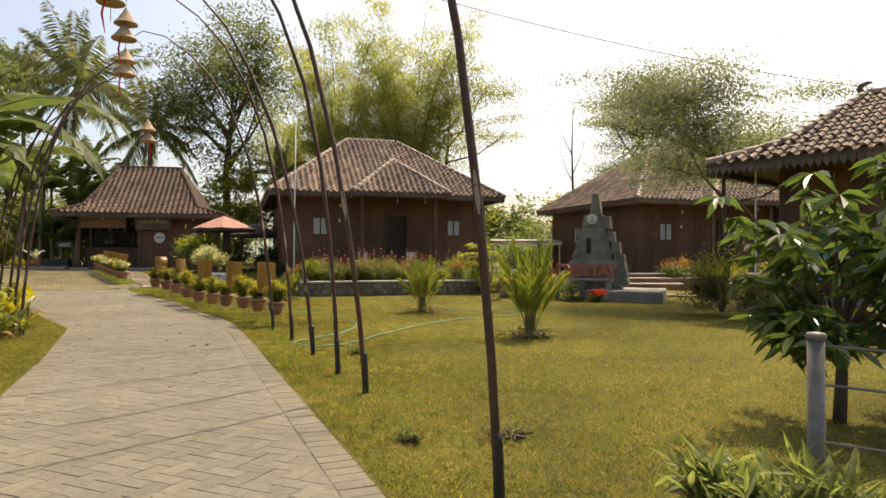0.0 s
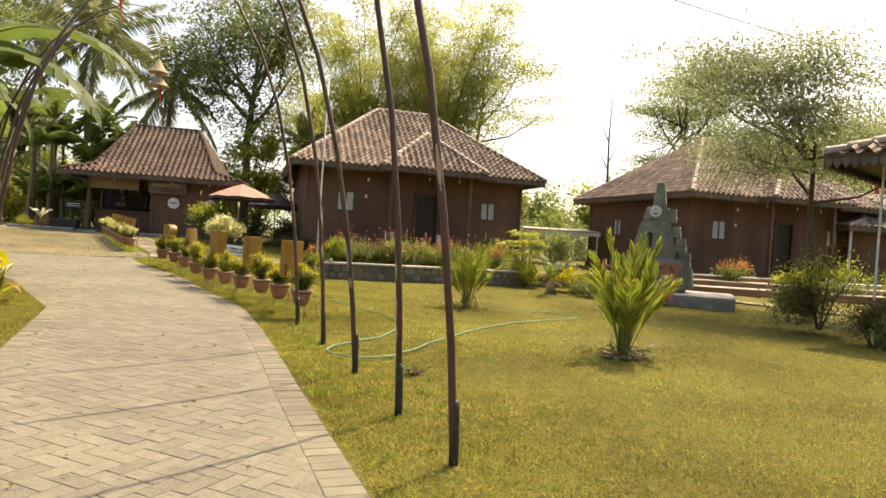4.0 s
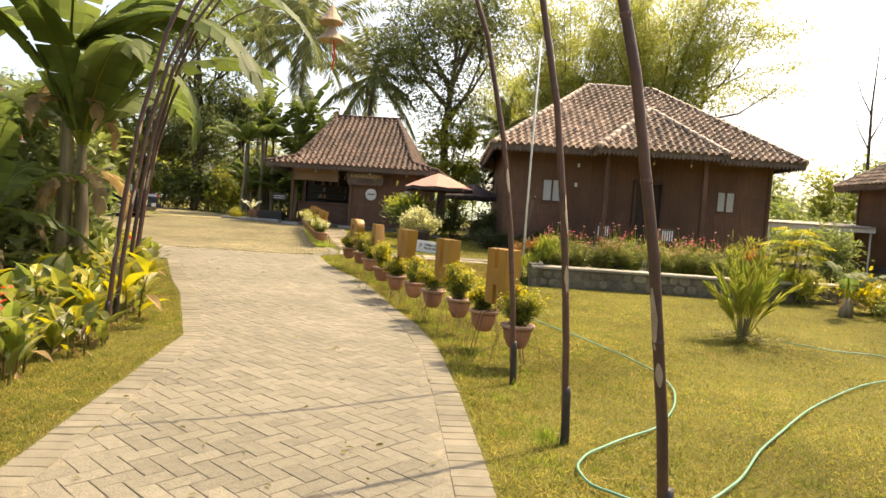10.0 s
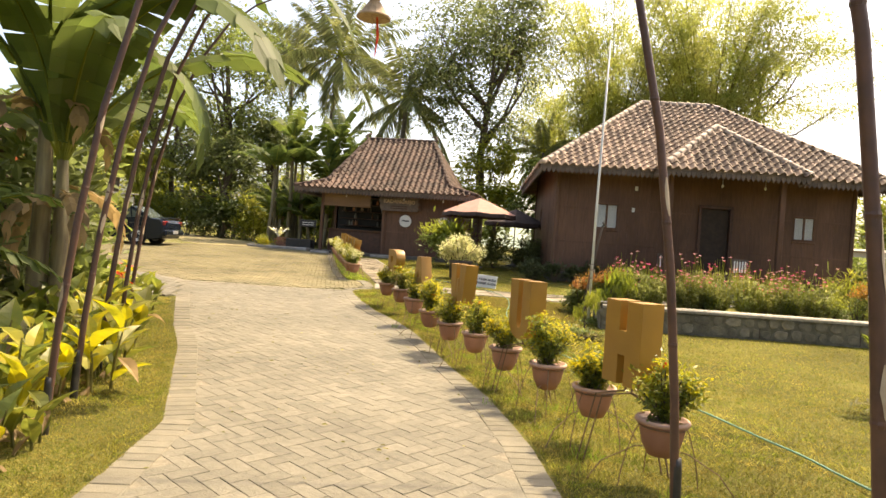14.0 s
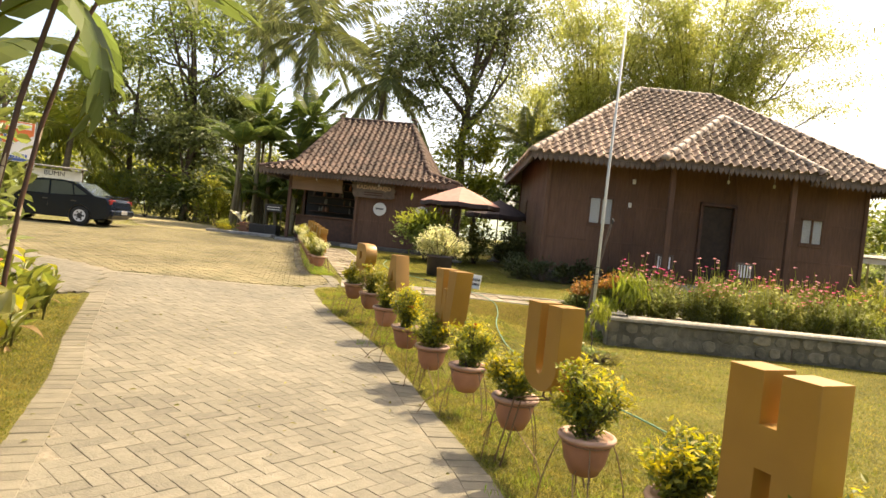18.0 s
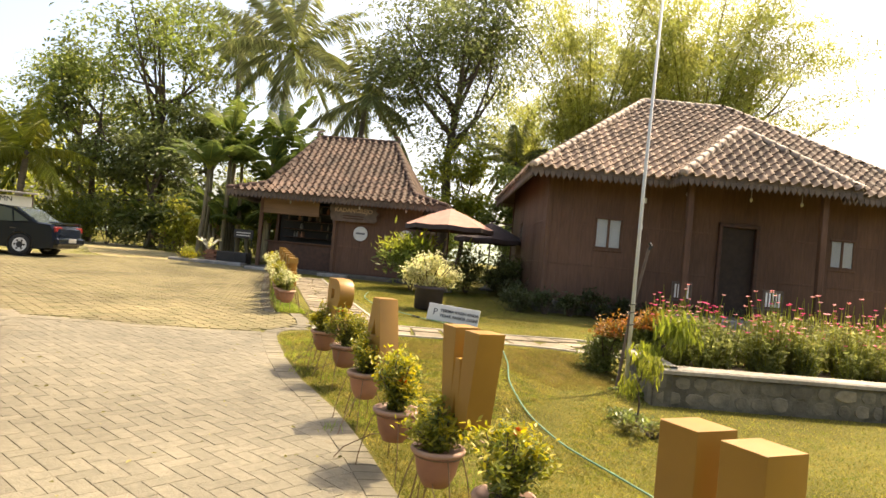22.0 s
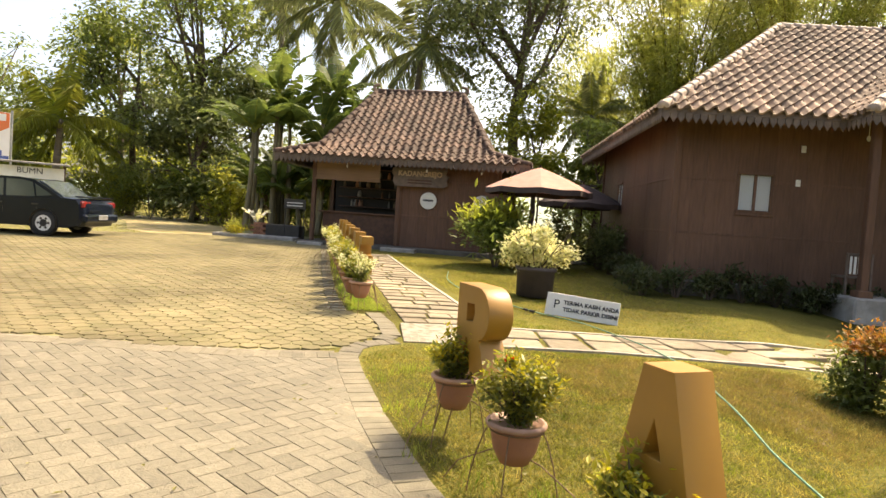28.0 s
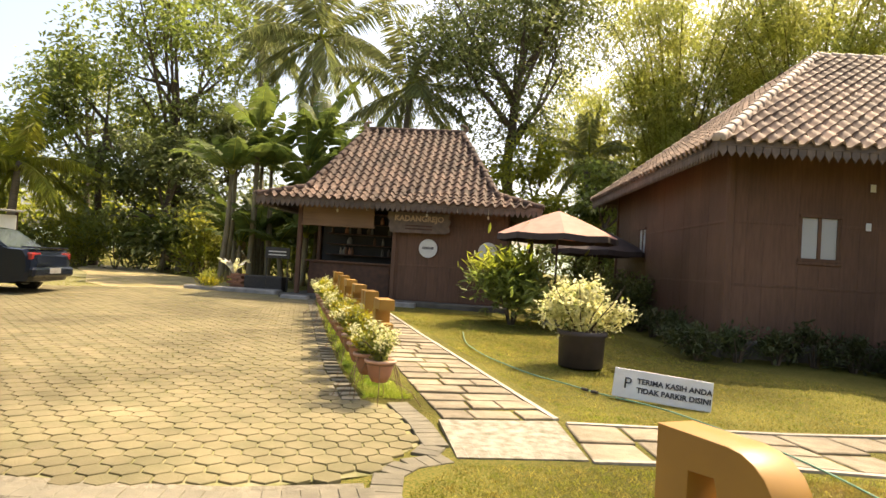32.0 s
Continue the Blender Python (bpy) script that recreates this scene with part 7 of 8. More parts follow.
def zinnia(x, y, seed, h, petals):
    rng = np.random.default_rng(seed)
    t = thing("zinnia_plant", pose(x, y, gz(x, y) + 0.32), "tall zinnia with pink and red flower heads", "flower", "zinnias in the stone bed")
    g = geo()
    ends = []
    for i in range(8):
        a = 0.8 * i + rng.uniform(-0.3, 0.3)
        hh = h * rng.uniform(0.5, 1.15)
        e = np.array([0.24 * math.cos(a) * rng.uniform(0.3, 1), 0.24 * math.sin(a) * rng.uniform(0.3, 1), hh])
        tube(g, [(0.02 * math.cos(a), 0.02 * math.sin(a), -0.03), tuple(e * np.array([0.6, 0.6, 0.5])), tuple(e + np.array([0, 0, 0.1]))], [0.007, 0.005, 0.003], 5)
        ends.append(e)
    part("stem", g, M_LEAFLIGHT, t)
    ends = np.array(ends)
    pts = np.repeat(ends, 34, 0) * rng.uniform(0.08, 0.84, (len(ends) * 34, 1)) + rng.normal(0, 0.035, (len(ends) * 34, 3))
    leaf_part("leaf", [leaves_np(pts, unit(rng, len(pts), 0.5) + np.array([0, 0, 0.15]), rng.uniform(0.05, 0.1, len(pts)), 0.024, rng=rng)], M_ZLEAF, t)
    for i, e in enumerate(ends):
        if i > 2:
            continue
        n = 12
        an = np.linspace(0, 6.28, n, endpoint=False)
        d = np.stack([np.cos(an), np.sin(an), np.full(n, 0.25)], 1)
        e = e + np.array([0, 0, 0.1])
        leaf_part("flower_head", [leaves_np(np.repeat(e[None], n, 0), d, 0.03, 0.018, rng=rng)], petals if i % 4 else M_PINK, t, kind="")
    return t


M_PALEPINK = mat("pale_pink_petal", (0.7, 0.4, 0.38), (0.6, 0.3, 0.3), 7, 0.55, bump=0, isl=0.3, trans=0.3)
M_ZLEAF = mat("grey_green_leaf", (0.14, 0.165, 0.045), (0.26, 0.26, 0.09), 3, 0.5, bump=0, isl=0.35, trans=0.5, gloss=0.3)
_zin = [zinnia(-4.0 + 0.3 * i, 20.0 + 0.15 * i, 300 + i, (0.58, 0.64, 0.7, 0.54)[i], (M_PALEPINK, M_PINK, M_PALEPINK, M_PINK)[i]) for i in range(4)]
_zr = np.random.default_rng(12)
for i in range(112):
    s, o = _zr.uniform(0.3, 4.1), _zr.uniform(0.35, 1.55)
    x, y = -4.6 + 0.9 * s - 0.42 * o, 19.15 + 0.44 * s + 0.9 * o
    copy_thing(_zin[i % 4], pose(x, y, gz(x, y) + 0.32, 0, 0, _zr.uniform(0, 360)) @ Matrix.Scale(_zr.uniform(0.85, 1.15), 4))

# ---- stone flower bed, monument, hut and other structures ----
BED = [(-4.75, 18.85), (-2.3, 20.05), (-0.75, 20.75), (0.9, 21.7), (2.4, 22.9)]


M_BEDCORE = mat("mossy_wall_mortar", (0.19, 0.165, 0.115), (0.1, 0.09, 0.055), 9, 0.9, bump=0.6, bscale=30, big=0.35, bigscale=1.6)


def bed_wall():
    t = thing("flower_bed_wall", pose(0, 0, 0), "low rubble-stone bed wall with a pale cement cap", "garden wall")
    rs = random.Random(7)
    line = BED
    back = [(-5.15, 20.1), (-4.75, 18.85)]
    for pts in (back, line):
        for a, b in zip(pts, pts[1:]):
            a, b = Vector((*a, 0)), Vector((*b, 0))
            u = (b - a).normalized()
            nrm = Vector((u.y, -u.x, 0))
            ln = (b - a).length
            z0 = gz(a.x, a.y)
            m = Matrix((u, -nrm, Vector((0, 0, 1)))).transposed().to_4x4()
            m.translation = (a.x, a.y, z0)
            g = geo()
            cbox(g, (0, -0.008, -0.25), (ln, 0.22, 0.36), 0.015, m)
            part("core", g, M_BEDCORE, t)
            g = geo()
            n = max(2, int(ln / 0.2))
            vs, fs = [], []
            for i in range(n + 1):
                w = 0.02 * noise.noise((a.x + i * 0.4, 3.1, 0))
                for y, z in ((-0.045 + w, 0.36), (-0.05 + w, 0.4), (-0.03 + w, 0.42), (0.25, 0.42), (0.26, 0.36)):
                    vs.append((ln * i / n, y, z))
            for i in range(n):
                fs += [(i * 5 + k, (i + 1) * 5 + k, (i + 1) * 5 + k + 1, i * 5 + k + 1) for k in range(4)]
            add(g, vs, fs, m)
            part("cap", g, M_MORTAR, t, "pale crumbling cement cap")
            x = 0.02
            for row in range(2):
                x = 0.02 - 0.08 * row
                while x < ln - 0.1:
                    w, h = rs.uniform(0.16, 0.34), rs.uniform(0.15, 0.19)
                    w = min(w, ln - x)
                    g = geo()
                    k = 9
                    loop = [(x + w / 2 + w * 0.48 * math.cos(q) / max(abs(math.cos(q)), abs(math.sin(q))) ** 0.6 * rs.uniform(0.88, 1.0), 0.01 + row * 0.175 + h / 2 + h * 0.5 * math.sin(q) / max(abs(math.cos(q)), abs(math.sin(q))) ** 0.6 * rs.uniform(0.88, 1.0)) for q in [2 * math.pi * j / k for j in range(k)]]
                    cx, cz = x + w / 2, 0.01 + row * 0.175 + h / 2
                    d = rs.uniform(0.012, 0.024)
                    vs = [(p, 0.002, q) for p, q in loop] + [(cx + (p - cx) * 0.88, -d, cz + (q - cz) * 0.88) for p, q in loop]
                    add(g, vs, [tuple(range(k, 2 * k))] + [(j, (j + 1) % k, k + (j + 1) % k, k + j) for j in range(k)], m)
                    part("stone", g, M_STONE, t)
                    x += w + 0.015
    bed = geo()
    p = BED + [(1.6, 24.0), (-1.4, 22.4), (-3.2, 21.6), (-5.15, 20.1)]
    prism(bed, p, 0.0, 0.34)
    part("bed_soil", bed, M_SOIL, t, "dark soil filling the bed")


bed_wall()


def monument():
    t = thing("stone_monument", pose(3.5, 20.33, gz(3.5, 20.3), 0, 0, -16), "grey mossy stone monument tapering to a spire with a round emblem", "monument")
    g = geo()
    cbox(g, (-0.1, -0.75, -0.2), (2.0, 1.5, 0.26), 0.03)
    part("platform", g, M_CEMENT, t, "pale cement platform")
    rs = random.Random(4)

    def slab(name, z0, z1, x0, x1, x2, x3, y0, y1, material=M_MOSS, label=""):
        """A rough upright block: x0..x1 at its foot, x2..x3 at its head."""
        g = geo()
        n = 6
        vs, fs = [], []
        for r in range(n + 1):
            u = r / n
            a, b, z = x0 + (x2 - x0) * u, x1 + (x3 - x1) * u, z0 + (z1 - z0) * u
            ring = [(a, y0), (a + (b - a) * 0.33, y0 - 0.02), (a + (b - a) * 0.67, y0 - 0.02), (b, y0), (b + 0.02, (y0 + y1) / 2), (b, y1), (a + (b - a) * 0.5, y1 + 0.02), (a, y1), (a - 0.02, (y0 + y1) / 2)]
            c = 0.94 if r in (0, n) else 1.0
            mx, my = (a + b) / 2, (y0 + y1) / 2
            vs += [(mx + (x - mx) * c + rs.uniform(-0.014, 0.014), my + (y - my) * c + rs.uniform(-0.014, 0.014), z) for x, y in ring]
        for r in range(n):
            fs += [(r * 9 + k, r * 9 + (k + 1) % 9, r * 9 + 9 + (k + 1) % 9, r * 9 + 9 + k) for k in range(9)]
        fs += [tuple(range(9))[::-1], tuple(n * 9 + k for k in range(9))]
        add(g, vs, fs)
        return part(name, g, material, t, label)

    slab("base_block", 0.2, 1.1, -0.8, 0.85, -0.68, 0.7, 0.0, 0.8)
    slab("middle_block", 1.08, 2.05, -0.62, 0.6, -0.34, 0.36, 0.06, 0.7)
    slab("upper_block", 2.03, 2.42, -0.33, 0.36, -0.22, 0.3, 0.1, 0.62)
    slab("stone_spire", 2.4, 3.05, -0.1, 0.24, -0.02, 0.16, 0.18, 0.52)
    for x, z, w, h in ((0.86, 0.62, 0.3, 0.5), (0.78, 1.08, 0.3, 0.4), (0.66, 1.45, 0.28, 0.36), (0.52, 1.78, 0.24, 0.3), (0.4, 2.2, 0.24, 0.36)):
        slab("boulder", z - h / 2, z + h / 2, x - w / 2, x + w / 2, x - w * 0.4, x + w * 0.36, 0.1, 0.6)
    g = geo()
    lathe(g, [(0.14, 0.0), (0.15, 0.006), (0.15, 0.02), (0.14, 0.024)], 24, pose(0.0, 0.07, 2.3, 90, 0, 0))
    part("emblem", g, M_WHITE, t, "round white emblem with dark mark")
    g = geo()
    cbox(g, (-0.06, 0.03, 2.22), (0.06, 0.044, 2.25), 0.003)
    tube(g, [(-0.045, 0.042, 2.29), (0.0, 0.042, 2.38), (0.045, 0.042, 2.29)], 0.01, 5)
    part("emblem_mark", g, M_INK, t)
    # solid block for the slot, with the recess shade in its colour
    g = geo()
    cbox(g, (-0.16, 0.0, 1.3), (-0.04, 0.075, 1.75), 0.01)
    part("slot", g, M_DARK, t)
    s = thing("homestay_sign", pose(2.3, 20.3, gz(2.5, 20.4), 0, 0, -16), "red block letters on a pale cement shelf", "sign")
    g = geo()
    cbox(g, (0.1, -0.14, 0.5), (1.8, 0.1, 0.57), 0.01)
    part("shelf", g, M_MORTAR, s)
    for x in (0.15, 0.85, 1.6):
        g = geo()
        cbox(g, (x, -0.1, -0.2), (x + 0.14, 0.06, 0.5), 0.01)
        part("pier", g, M_CEMENT, s)
    for i, ch in enumerate("HOMESTAY"):
        lettering("letter", ch, 0.46, 0.05, M_REDPAINT, s, pose(0.12 + i * 0.235, -0.03, 0.78, 90, 0, 0), bold=0.018)


monument()


def hut():
    h, roof = joglo("garden_hut", pose(5.0, 14.56, 0.0, 0, 0, -43), "dark wooden hut with a low curved tile roof", 6.2, 6.0, 3.0, 2.0, 2.2, 4.55, 1.2, "hut", False)
    board_wall((1.05, 1.05), (5.15, 1.05), 0.42, 3.2, h, [], 0.3)
    board_wall((1.05, 4.95), (1.05, 1.05), 0.42, 3.2, h, [], 0.4)
    board_wall((5.15, 1.05), (5.15, 4.95), 0.42, 3.2, h, [], 0.5)
    board_wall((5.15, 4.95), (1.05, 4.95), 0.42, 3.2, h, [], 0.5)
    g = geo()
    cbox(g, (0.65, 0.65, 0.3), (5.55, 5.35, 0.42), 0.02)
    part("floor_slab", g, M_CEMENT, h)
    for x in (0.8, 2.3, 3.9, 5.4):
        for y in (0.8, 5.2):
            g = geo()
            cbox(g, (x - 0.1, y - 0.1, -0.3), (x + 0.1, y + 0.1, 0.3), 0.01)
            part("pier", g, M_CEMENT, h)
    p = new("wall_poster")
    p.parent = h
    p.matrix_local = pose(1.3, 1.0, 0.75)
    tagged(p, "sky-blue notice pinned to the boards")
    g = geo()
    cbox(g, (0, -0.02, 0), (0.62, -0.008, 0.75), 0.003)
    part("sheet", g, M_BLUE, p)
    for i in range(5):
        g = geo()
        cbox(g, (0.08, -0.026, 0.12 + i * 0.12), (0.54 - 0.08 * (i % 2), -0.0205, 0.17 + i * 0.12), 0.002)
        part("text_bar", g, M_WHITE, p)
    g = geo()
    tube(g, [(0.68, 0.66, 0.4), (0.68, 0.66, 3.1)], 0.02, 7)
    part("down_pipe", g, M_WHITE, h)


hut()


def gazebo():
    h, roof = joglo("tiled_gazebo", pose(-17.5, 11.8, 0.22, 0, 0, 6), "open gazebo with dark posts and a tile roof behind banana plants", 4.2, 2.8, 2.35, 1.35, 1.5, 3.7, 0.7, "gazebo")
    for x in (0.6, 2.1, 3.6):
        for y in (0.55, 2.25):
            g = geo()
            cbox(g, (x - 0.09, y - 0.09, -0.2), (x + 0.09, y + 0.09, 2.5), 0.012)
            part("post", g, M_WOOD, h)
    g = geo()
    cbox(g, (0.45, 0.4, -0.4), (3.75, 2.4, 0.3), 0.02)
    part("platform", g, M_CEMENT, h)
    for y in (0.55, 2.25):
        g = geo()
        cbox(g, (0.69, y - 0.03, 0.75), (2.01, y + 0.03, 0.85), 0.008)
        cbox(g, (2.19, y - 0.03, 0.75), (3.51, y + 0.03, 0.85), 0.008)
        part("rail", g, M_WOOD, h)


gazebo()


def terraces():
    """Low cement steps and kerbed paths before the second house."""
    for i, (x, y, w, z) in enumerate(((5.2, 24.2, 8.5, 0.16), (5.0, 25.2, 9.0, 0.3), (4.8, 26.1, 9.5, 0.42))):
        t = thing("garden_step", pose(x, y, gz(x, y) - 0.1, 0, 0, 10), "long low cement garden step with a dark edge", "garden step", "steps before the house")
        g = geo()
        cbox(g, (0, 0, 0), (w, 0.9, z + 0.1), 0.02)
        part("riser", g, M_BRICK, t, "brown painted riser")
        g = geo()
        cbox(g, (-0.03, -0.03, z + 0.1), (w + 0.03, 0.95, z + 0.14), 0.012)
        part("tread", g, M_MORTAR, t)
    t = thing("garden_path", pose(0, 0, 0), "narrow pale flagstone garden path", "path")
    rs = random.Random(2)
    for i in range(14):
        x, y = 5.6 + 0.42 * i, 21.9 - 0.11 * i - 0.012 * i * i
        g = geo()
        k = 7
        poly = [(x + 0.24 * math.cos(q) * rs.uniform(0.8, 1.1), y + 0.3 * math.sin(q) * rs.uniform(0.8, 1.1)) for q in [2 * math.pi * j / k for j in range(k)]]
        prism(g, poly, gz(x, y) - 0.03, gz(x, y) + 0.03)
        part("stone", g, M_SLAB, t)


terraces()


def canopy():
    t = thing("shade_canopy", pose(0.3, 34.6, gz(0.3, 34.6), 0, 0, 2), "pale sheet-roofed shelter on thin white posts", "shelter")
    g = geo()
    cbox(g, (0, -0.2, 1.62), (3.6, 3.0, 1.68), 0.01, Matrix.Rotation(0.05, 4, "X"))
    part("roof_sheet", g, M_MORTAR, t)
    g = geo()
    cbox(g, (0, -0.22, 1.45), (3.6, -0.2, 1.66), 0.004)
    part("edge_board", g, M_WHITE, t)
    for x in (0.1, 1.2, 2.4, 3.5):
        for y in (0.0, 2.6):
            g = geo()
            tube(g, [(x, y, -0.6), (x, y, 1.66)], 0.035, 7)
            part("post", g, M_WHITE, t)


canopy()


def water_tank():
    t = thing("water_tank", pose(19.2, 39.4, 0.3), "red plastic water tank on a steel tower", "water tank")
    g = geo()
    lathe(g, [(0.95, 4.6), (1.0, 4.7), (0.96, 5.0), (1.0, 5.3), (0.96, 5.6), (1.0, 5.9), (0.9, 6.1), (0.35, 6.3), (0.3, 6.4)], 24)
    part("tank", g, M_REDTANK, t, smooth=True)
    for x in (-0.8, 0.8):
        for y in (-0.8, 0.8):
            g = geo()
            tube(g, [(x, y, -0.6), (x * 0.9, y * 0.9, 4.6)], 0.06, 6)
            part("leg", g, M_STEEL, t)
    g = geo()
    cbox(g, (-1, -1, 4.5), (1, 1, 4.6), 0.02)
    part("deck", g, M_STEEL, t)
    joglo("low_house", pose(13.5, 31.5, 0.2, 0, 0, 10), "low tile-roofed house with a white post", 8.0, 6.0, 2.6, 2.6, 2.6, 4.2, 1.0, "house", False)


water_tank()


def low_house_walls():
    t = bpy.data.objects["low_house"]
    for a, b in (((0.7, 0.9), (7.3, 0.9)), ((7.3, 0.9), (7.3, 5.2)), ((7.3, 5.2), (0.7, 5.2)), ((0.7, 5.2), (0.7, 0.9))):
        board_wall(a, b, 0.0, 2.8, t, [], 0.6)
    for x in (0.3, 3.0):
        g = geo()
        tube(g, [(x, 0.3, -0.5), (x, 0.3, 2.65)], 0.06, 8)
        part("post", g, M_WHITE, t)


low_house_walls()


def fence():
    t = thing("wire_fence", pose(2.14, 3.75, gz(2.5, 4.7), 0, 0, -28), "grey steel fence post with slack wires", "fence")
    g = geo()
    tube(g, [(0, 0, -0.2), (0, 0, 0.88 - 0.02)], 0.032, 14)
    lathe(g, [(0.036, 0.88 - 0.03), (0.038, 0.88 - 0.015), (0.033, 0.88 - 0.004), (0.002, 0.88)], 14)
    part("post", g, M_PIPE, t, smooth=True)
    for z in (0.88 - 0.05, 0.88 - 0.2, 0.88 - 0.42, 0.12):
        g = geo()
        tube(g, [(0, 0, z), (0.6, 0.02, z - 0.02), (1.3, 0, z - 0.01), (2.2, 0, z)], 0.006, 5)
        part("wire", g, M_PIPE, t)
    g = geo()
    tube(g, [(2.2, 0, -0.2), (2.2, 0, 0.88)], 0.04, 12)
    part("post", g, M_PIPE, t)


fence()
M_GLOSSY = mat("glossy_dark_leaf", (0.06, 0.1, 0.02), (0.1, 0.13, 0.03), 2, 0.25, bump=0, isl=0.3, trans=0.35, gloss=0.7)


def fruit_bush(x, y, h, r, seed, label, low=()):
    """A bush of arching boughs, each ending in rosettes of long drooping leaves."""
    rng = np.random.default_rng(seed)
    t = thing("fruit_bush", pose(x, y, gz(x, y)), label, "shrub")
    g = geo()
    tube(g, [(0, 0, -0.05), (0.03, 0.02, 0.4), (0.0, 0.05, h * 0.55)], [0.05, 0.04, 0.025], 8)
    part("trunk", g, M_BARK, t, smooth=True)
    ends = [(r * math.cos(2.4 * k) * rng.uniform(0.35, 1), r * math.sin(2.4 * k) * rng.uniform(0.35, 1), h * rng.uniform(0.4, 1.0)) for k in range(30)] + list(low)
    for e in ends:
        g = geo()
        m = (e[0] * 0.5, e[1] * 0.5, max(0.3, e[2] * 0.72))
        tube(g, [(0, 0.02, min(0.35 + 0.1 * h, e[2])), m, e], [0.016, 0.011, 0.005], 5)
        part("bough", g, M_BARK, t)
        b = np.array(e)
        pts, ds = [], []
        for q in range(5):
            c = b + (np.array(m) - b) * 0.16 * q + rng.normal(0, 0.05, 3)
            an = rng.uniform(0, 6.28, 6)
            pts.append(np.repeat(c[None], 6, 0))
            ds.append(np.stack([np.cos(an), np.sin(an), rng.uniform(-0.7, 0.35, 6)], 1))
        pts, ds = np.concatenate(pts), np.concatenate(ds)
        leaf_part("leaf_spray", [leaves_np(pts, ds, rng.uniform(0.14, 0.23, len(pts)), rng.uniform(0.055, 0.08, len(pts)), 0.2, 0.3, rng)], M_GLOSSY, t)


for _i, (_x, _y, _r) in enumerate(((0.37, 5.2, 0.12), (0.98, 5.38, 0.26), (-0.8, 8.83, 0.16))):
    shrub(_x, _y, _r, 0.035, "flat patch of weeds and dry stalks in the lawn", M_LEAFDRY, 410 + _i, (0.045, 0.012), 170, category="weeds", top=M_LEAF, group="weeds in the lawn")
fruit_bush(3.35, 6.05, 1.75, 0.72, 401, "large glossy-leaved fruit bush beside the fence", ((-0.45, -0.45, 0.62), (-0.6, -0.2, 0.7), (-0.3, -0.6, 0.6), (-0.7, 0.0, 1.0)))
fruit_bush(3.35 + 0.95, 6.05 + 0.1, 1.95, 0.8, 402, "large glossy-leaved fruit bush beside the fence")
shrub(1.98, 3.4, 0.3, 0.36, "tangle of weeds round the fence post", M_LEAFDRY, 403, (0.15, 0.02), 900, top=M_LEAF, category="weeds")
shrub(2.45, 3.3, 0.4, 0.5, "tangle of weeds round the fence post", M_LEAFDARK, 404, (0.15, 0.02), 900, top=M_LEAF, category="weeds")
shrub(1.85, 3.95, 0.24, 0.26, "tangle of weeds at the fence foot", M_LEAFDRY, 405, (0.12, 0.03), 600, top=M_LEAF, category="weeds")


def cable():
    t = thing("overhead_cable", pose(0, 0, 0), "sagging black overhead cable", "cable")
    g = geo()
    pts = []
    for i in range(41):
        d = -22 + 48 * i / 40
        pts.append((0.9 + 0.856 * d, 16.7 + 0.517 * d, 6.95 - 0.0546 * d + 0.00358 * d * d))
    tube(g, pts, 0.013, 6)
    part("wire", g, M_BLACK, t)
    for x, y, z in (pts[0], pts[-1]):
        g = geo()
        tube(g, [(x, y, -0.5), (x, y, z + 0.2)], [0.13, 0.1], 10)
        part("pole", g, M_CEMENT, t, "grey concrete pole")


cable()


def planter():
    t = thing("brick_planter", pose(-20.2, 29.6, gz(-20.2, 29.6), 0, 0, 17), "brick planter with pale stones beside the kiosk", "planter")
    rs = random.Random(5)
    for row in range(6):
        for i in range(2):
            g = geo()
            x = -0.75 + i * 0.22 + (0.11 if row % 2 else 0)
            cbox(g, (x, -0.12, row * 0.075), (x + 0.21, 0.12, row * 0.075 + 0.065), 0.006)
            part("brick", g, M_BRICK, t)
    g = geo()
    cbox(g, (-0.2, -0.2, 0), (0.9, 0.3, 0.42), 0.02)
    part("black_trough", g, M_BLACK, t)
    g = geo()
    cbox(g, (-1.6, -0.9, -0.1), (1.0, -0.3, 0.08), 0.03)
    part("slab", g, M_CEMENT, t)
    rng = np.random.default_rng(5)
    for k in range(7):
        v, f, _ = blade(rng, (-0.6, 0, 0.45), 0.9 * k, math.radians(60), 0.6, 0.07, 0.02, 6, 0.2)
        link("leaf", npmesh("leaf", v, f), M_WHITE if k % 2 else M_PALELEAF, t, "pale whitish leaf")
    q = thing("cafe_chalkboard", pose(-19.6, 29.3, gz(-19.6, 29.3), 0, 0, 17), "small black board on thin legs beside the kiosk", "sign board")
    g = geo()
    cbox(g, (0, -0.02, 0.95), (0.7, 0.02, 1.25), 0.01)
    part("board", g, M_BLACK, q)
    for x in (0.05, 0.65):
        g = geo()
        tube(g, [(x, 0, -0.1), (x, 0, 1.0)], 0.015, 6)
        part("leg", g, M_BLACK, q)
    for i in range(2):
        g = geo()
        cbox(g, (0.1, -0.026, 1.03 + 0.09 * i), (0.6, -0.0205, 1.06 + 0.09 * i), 0.002)
        part("text_bar", g, M_WHITE, q)


planter()

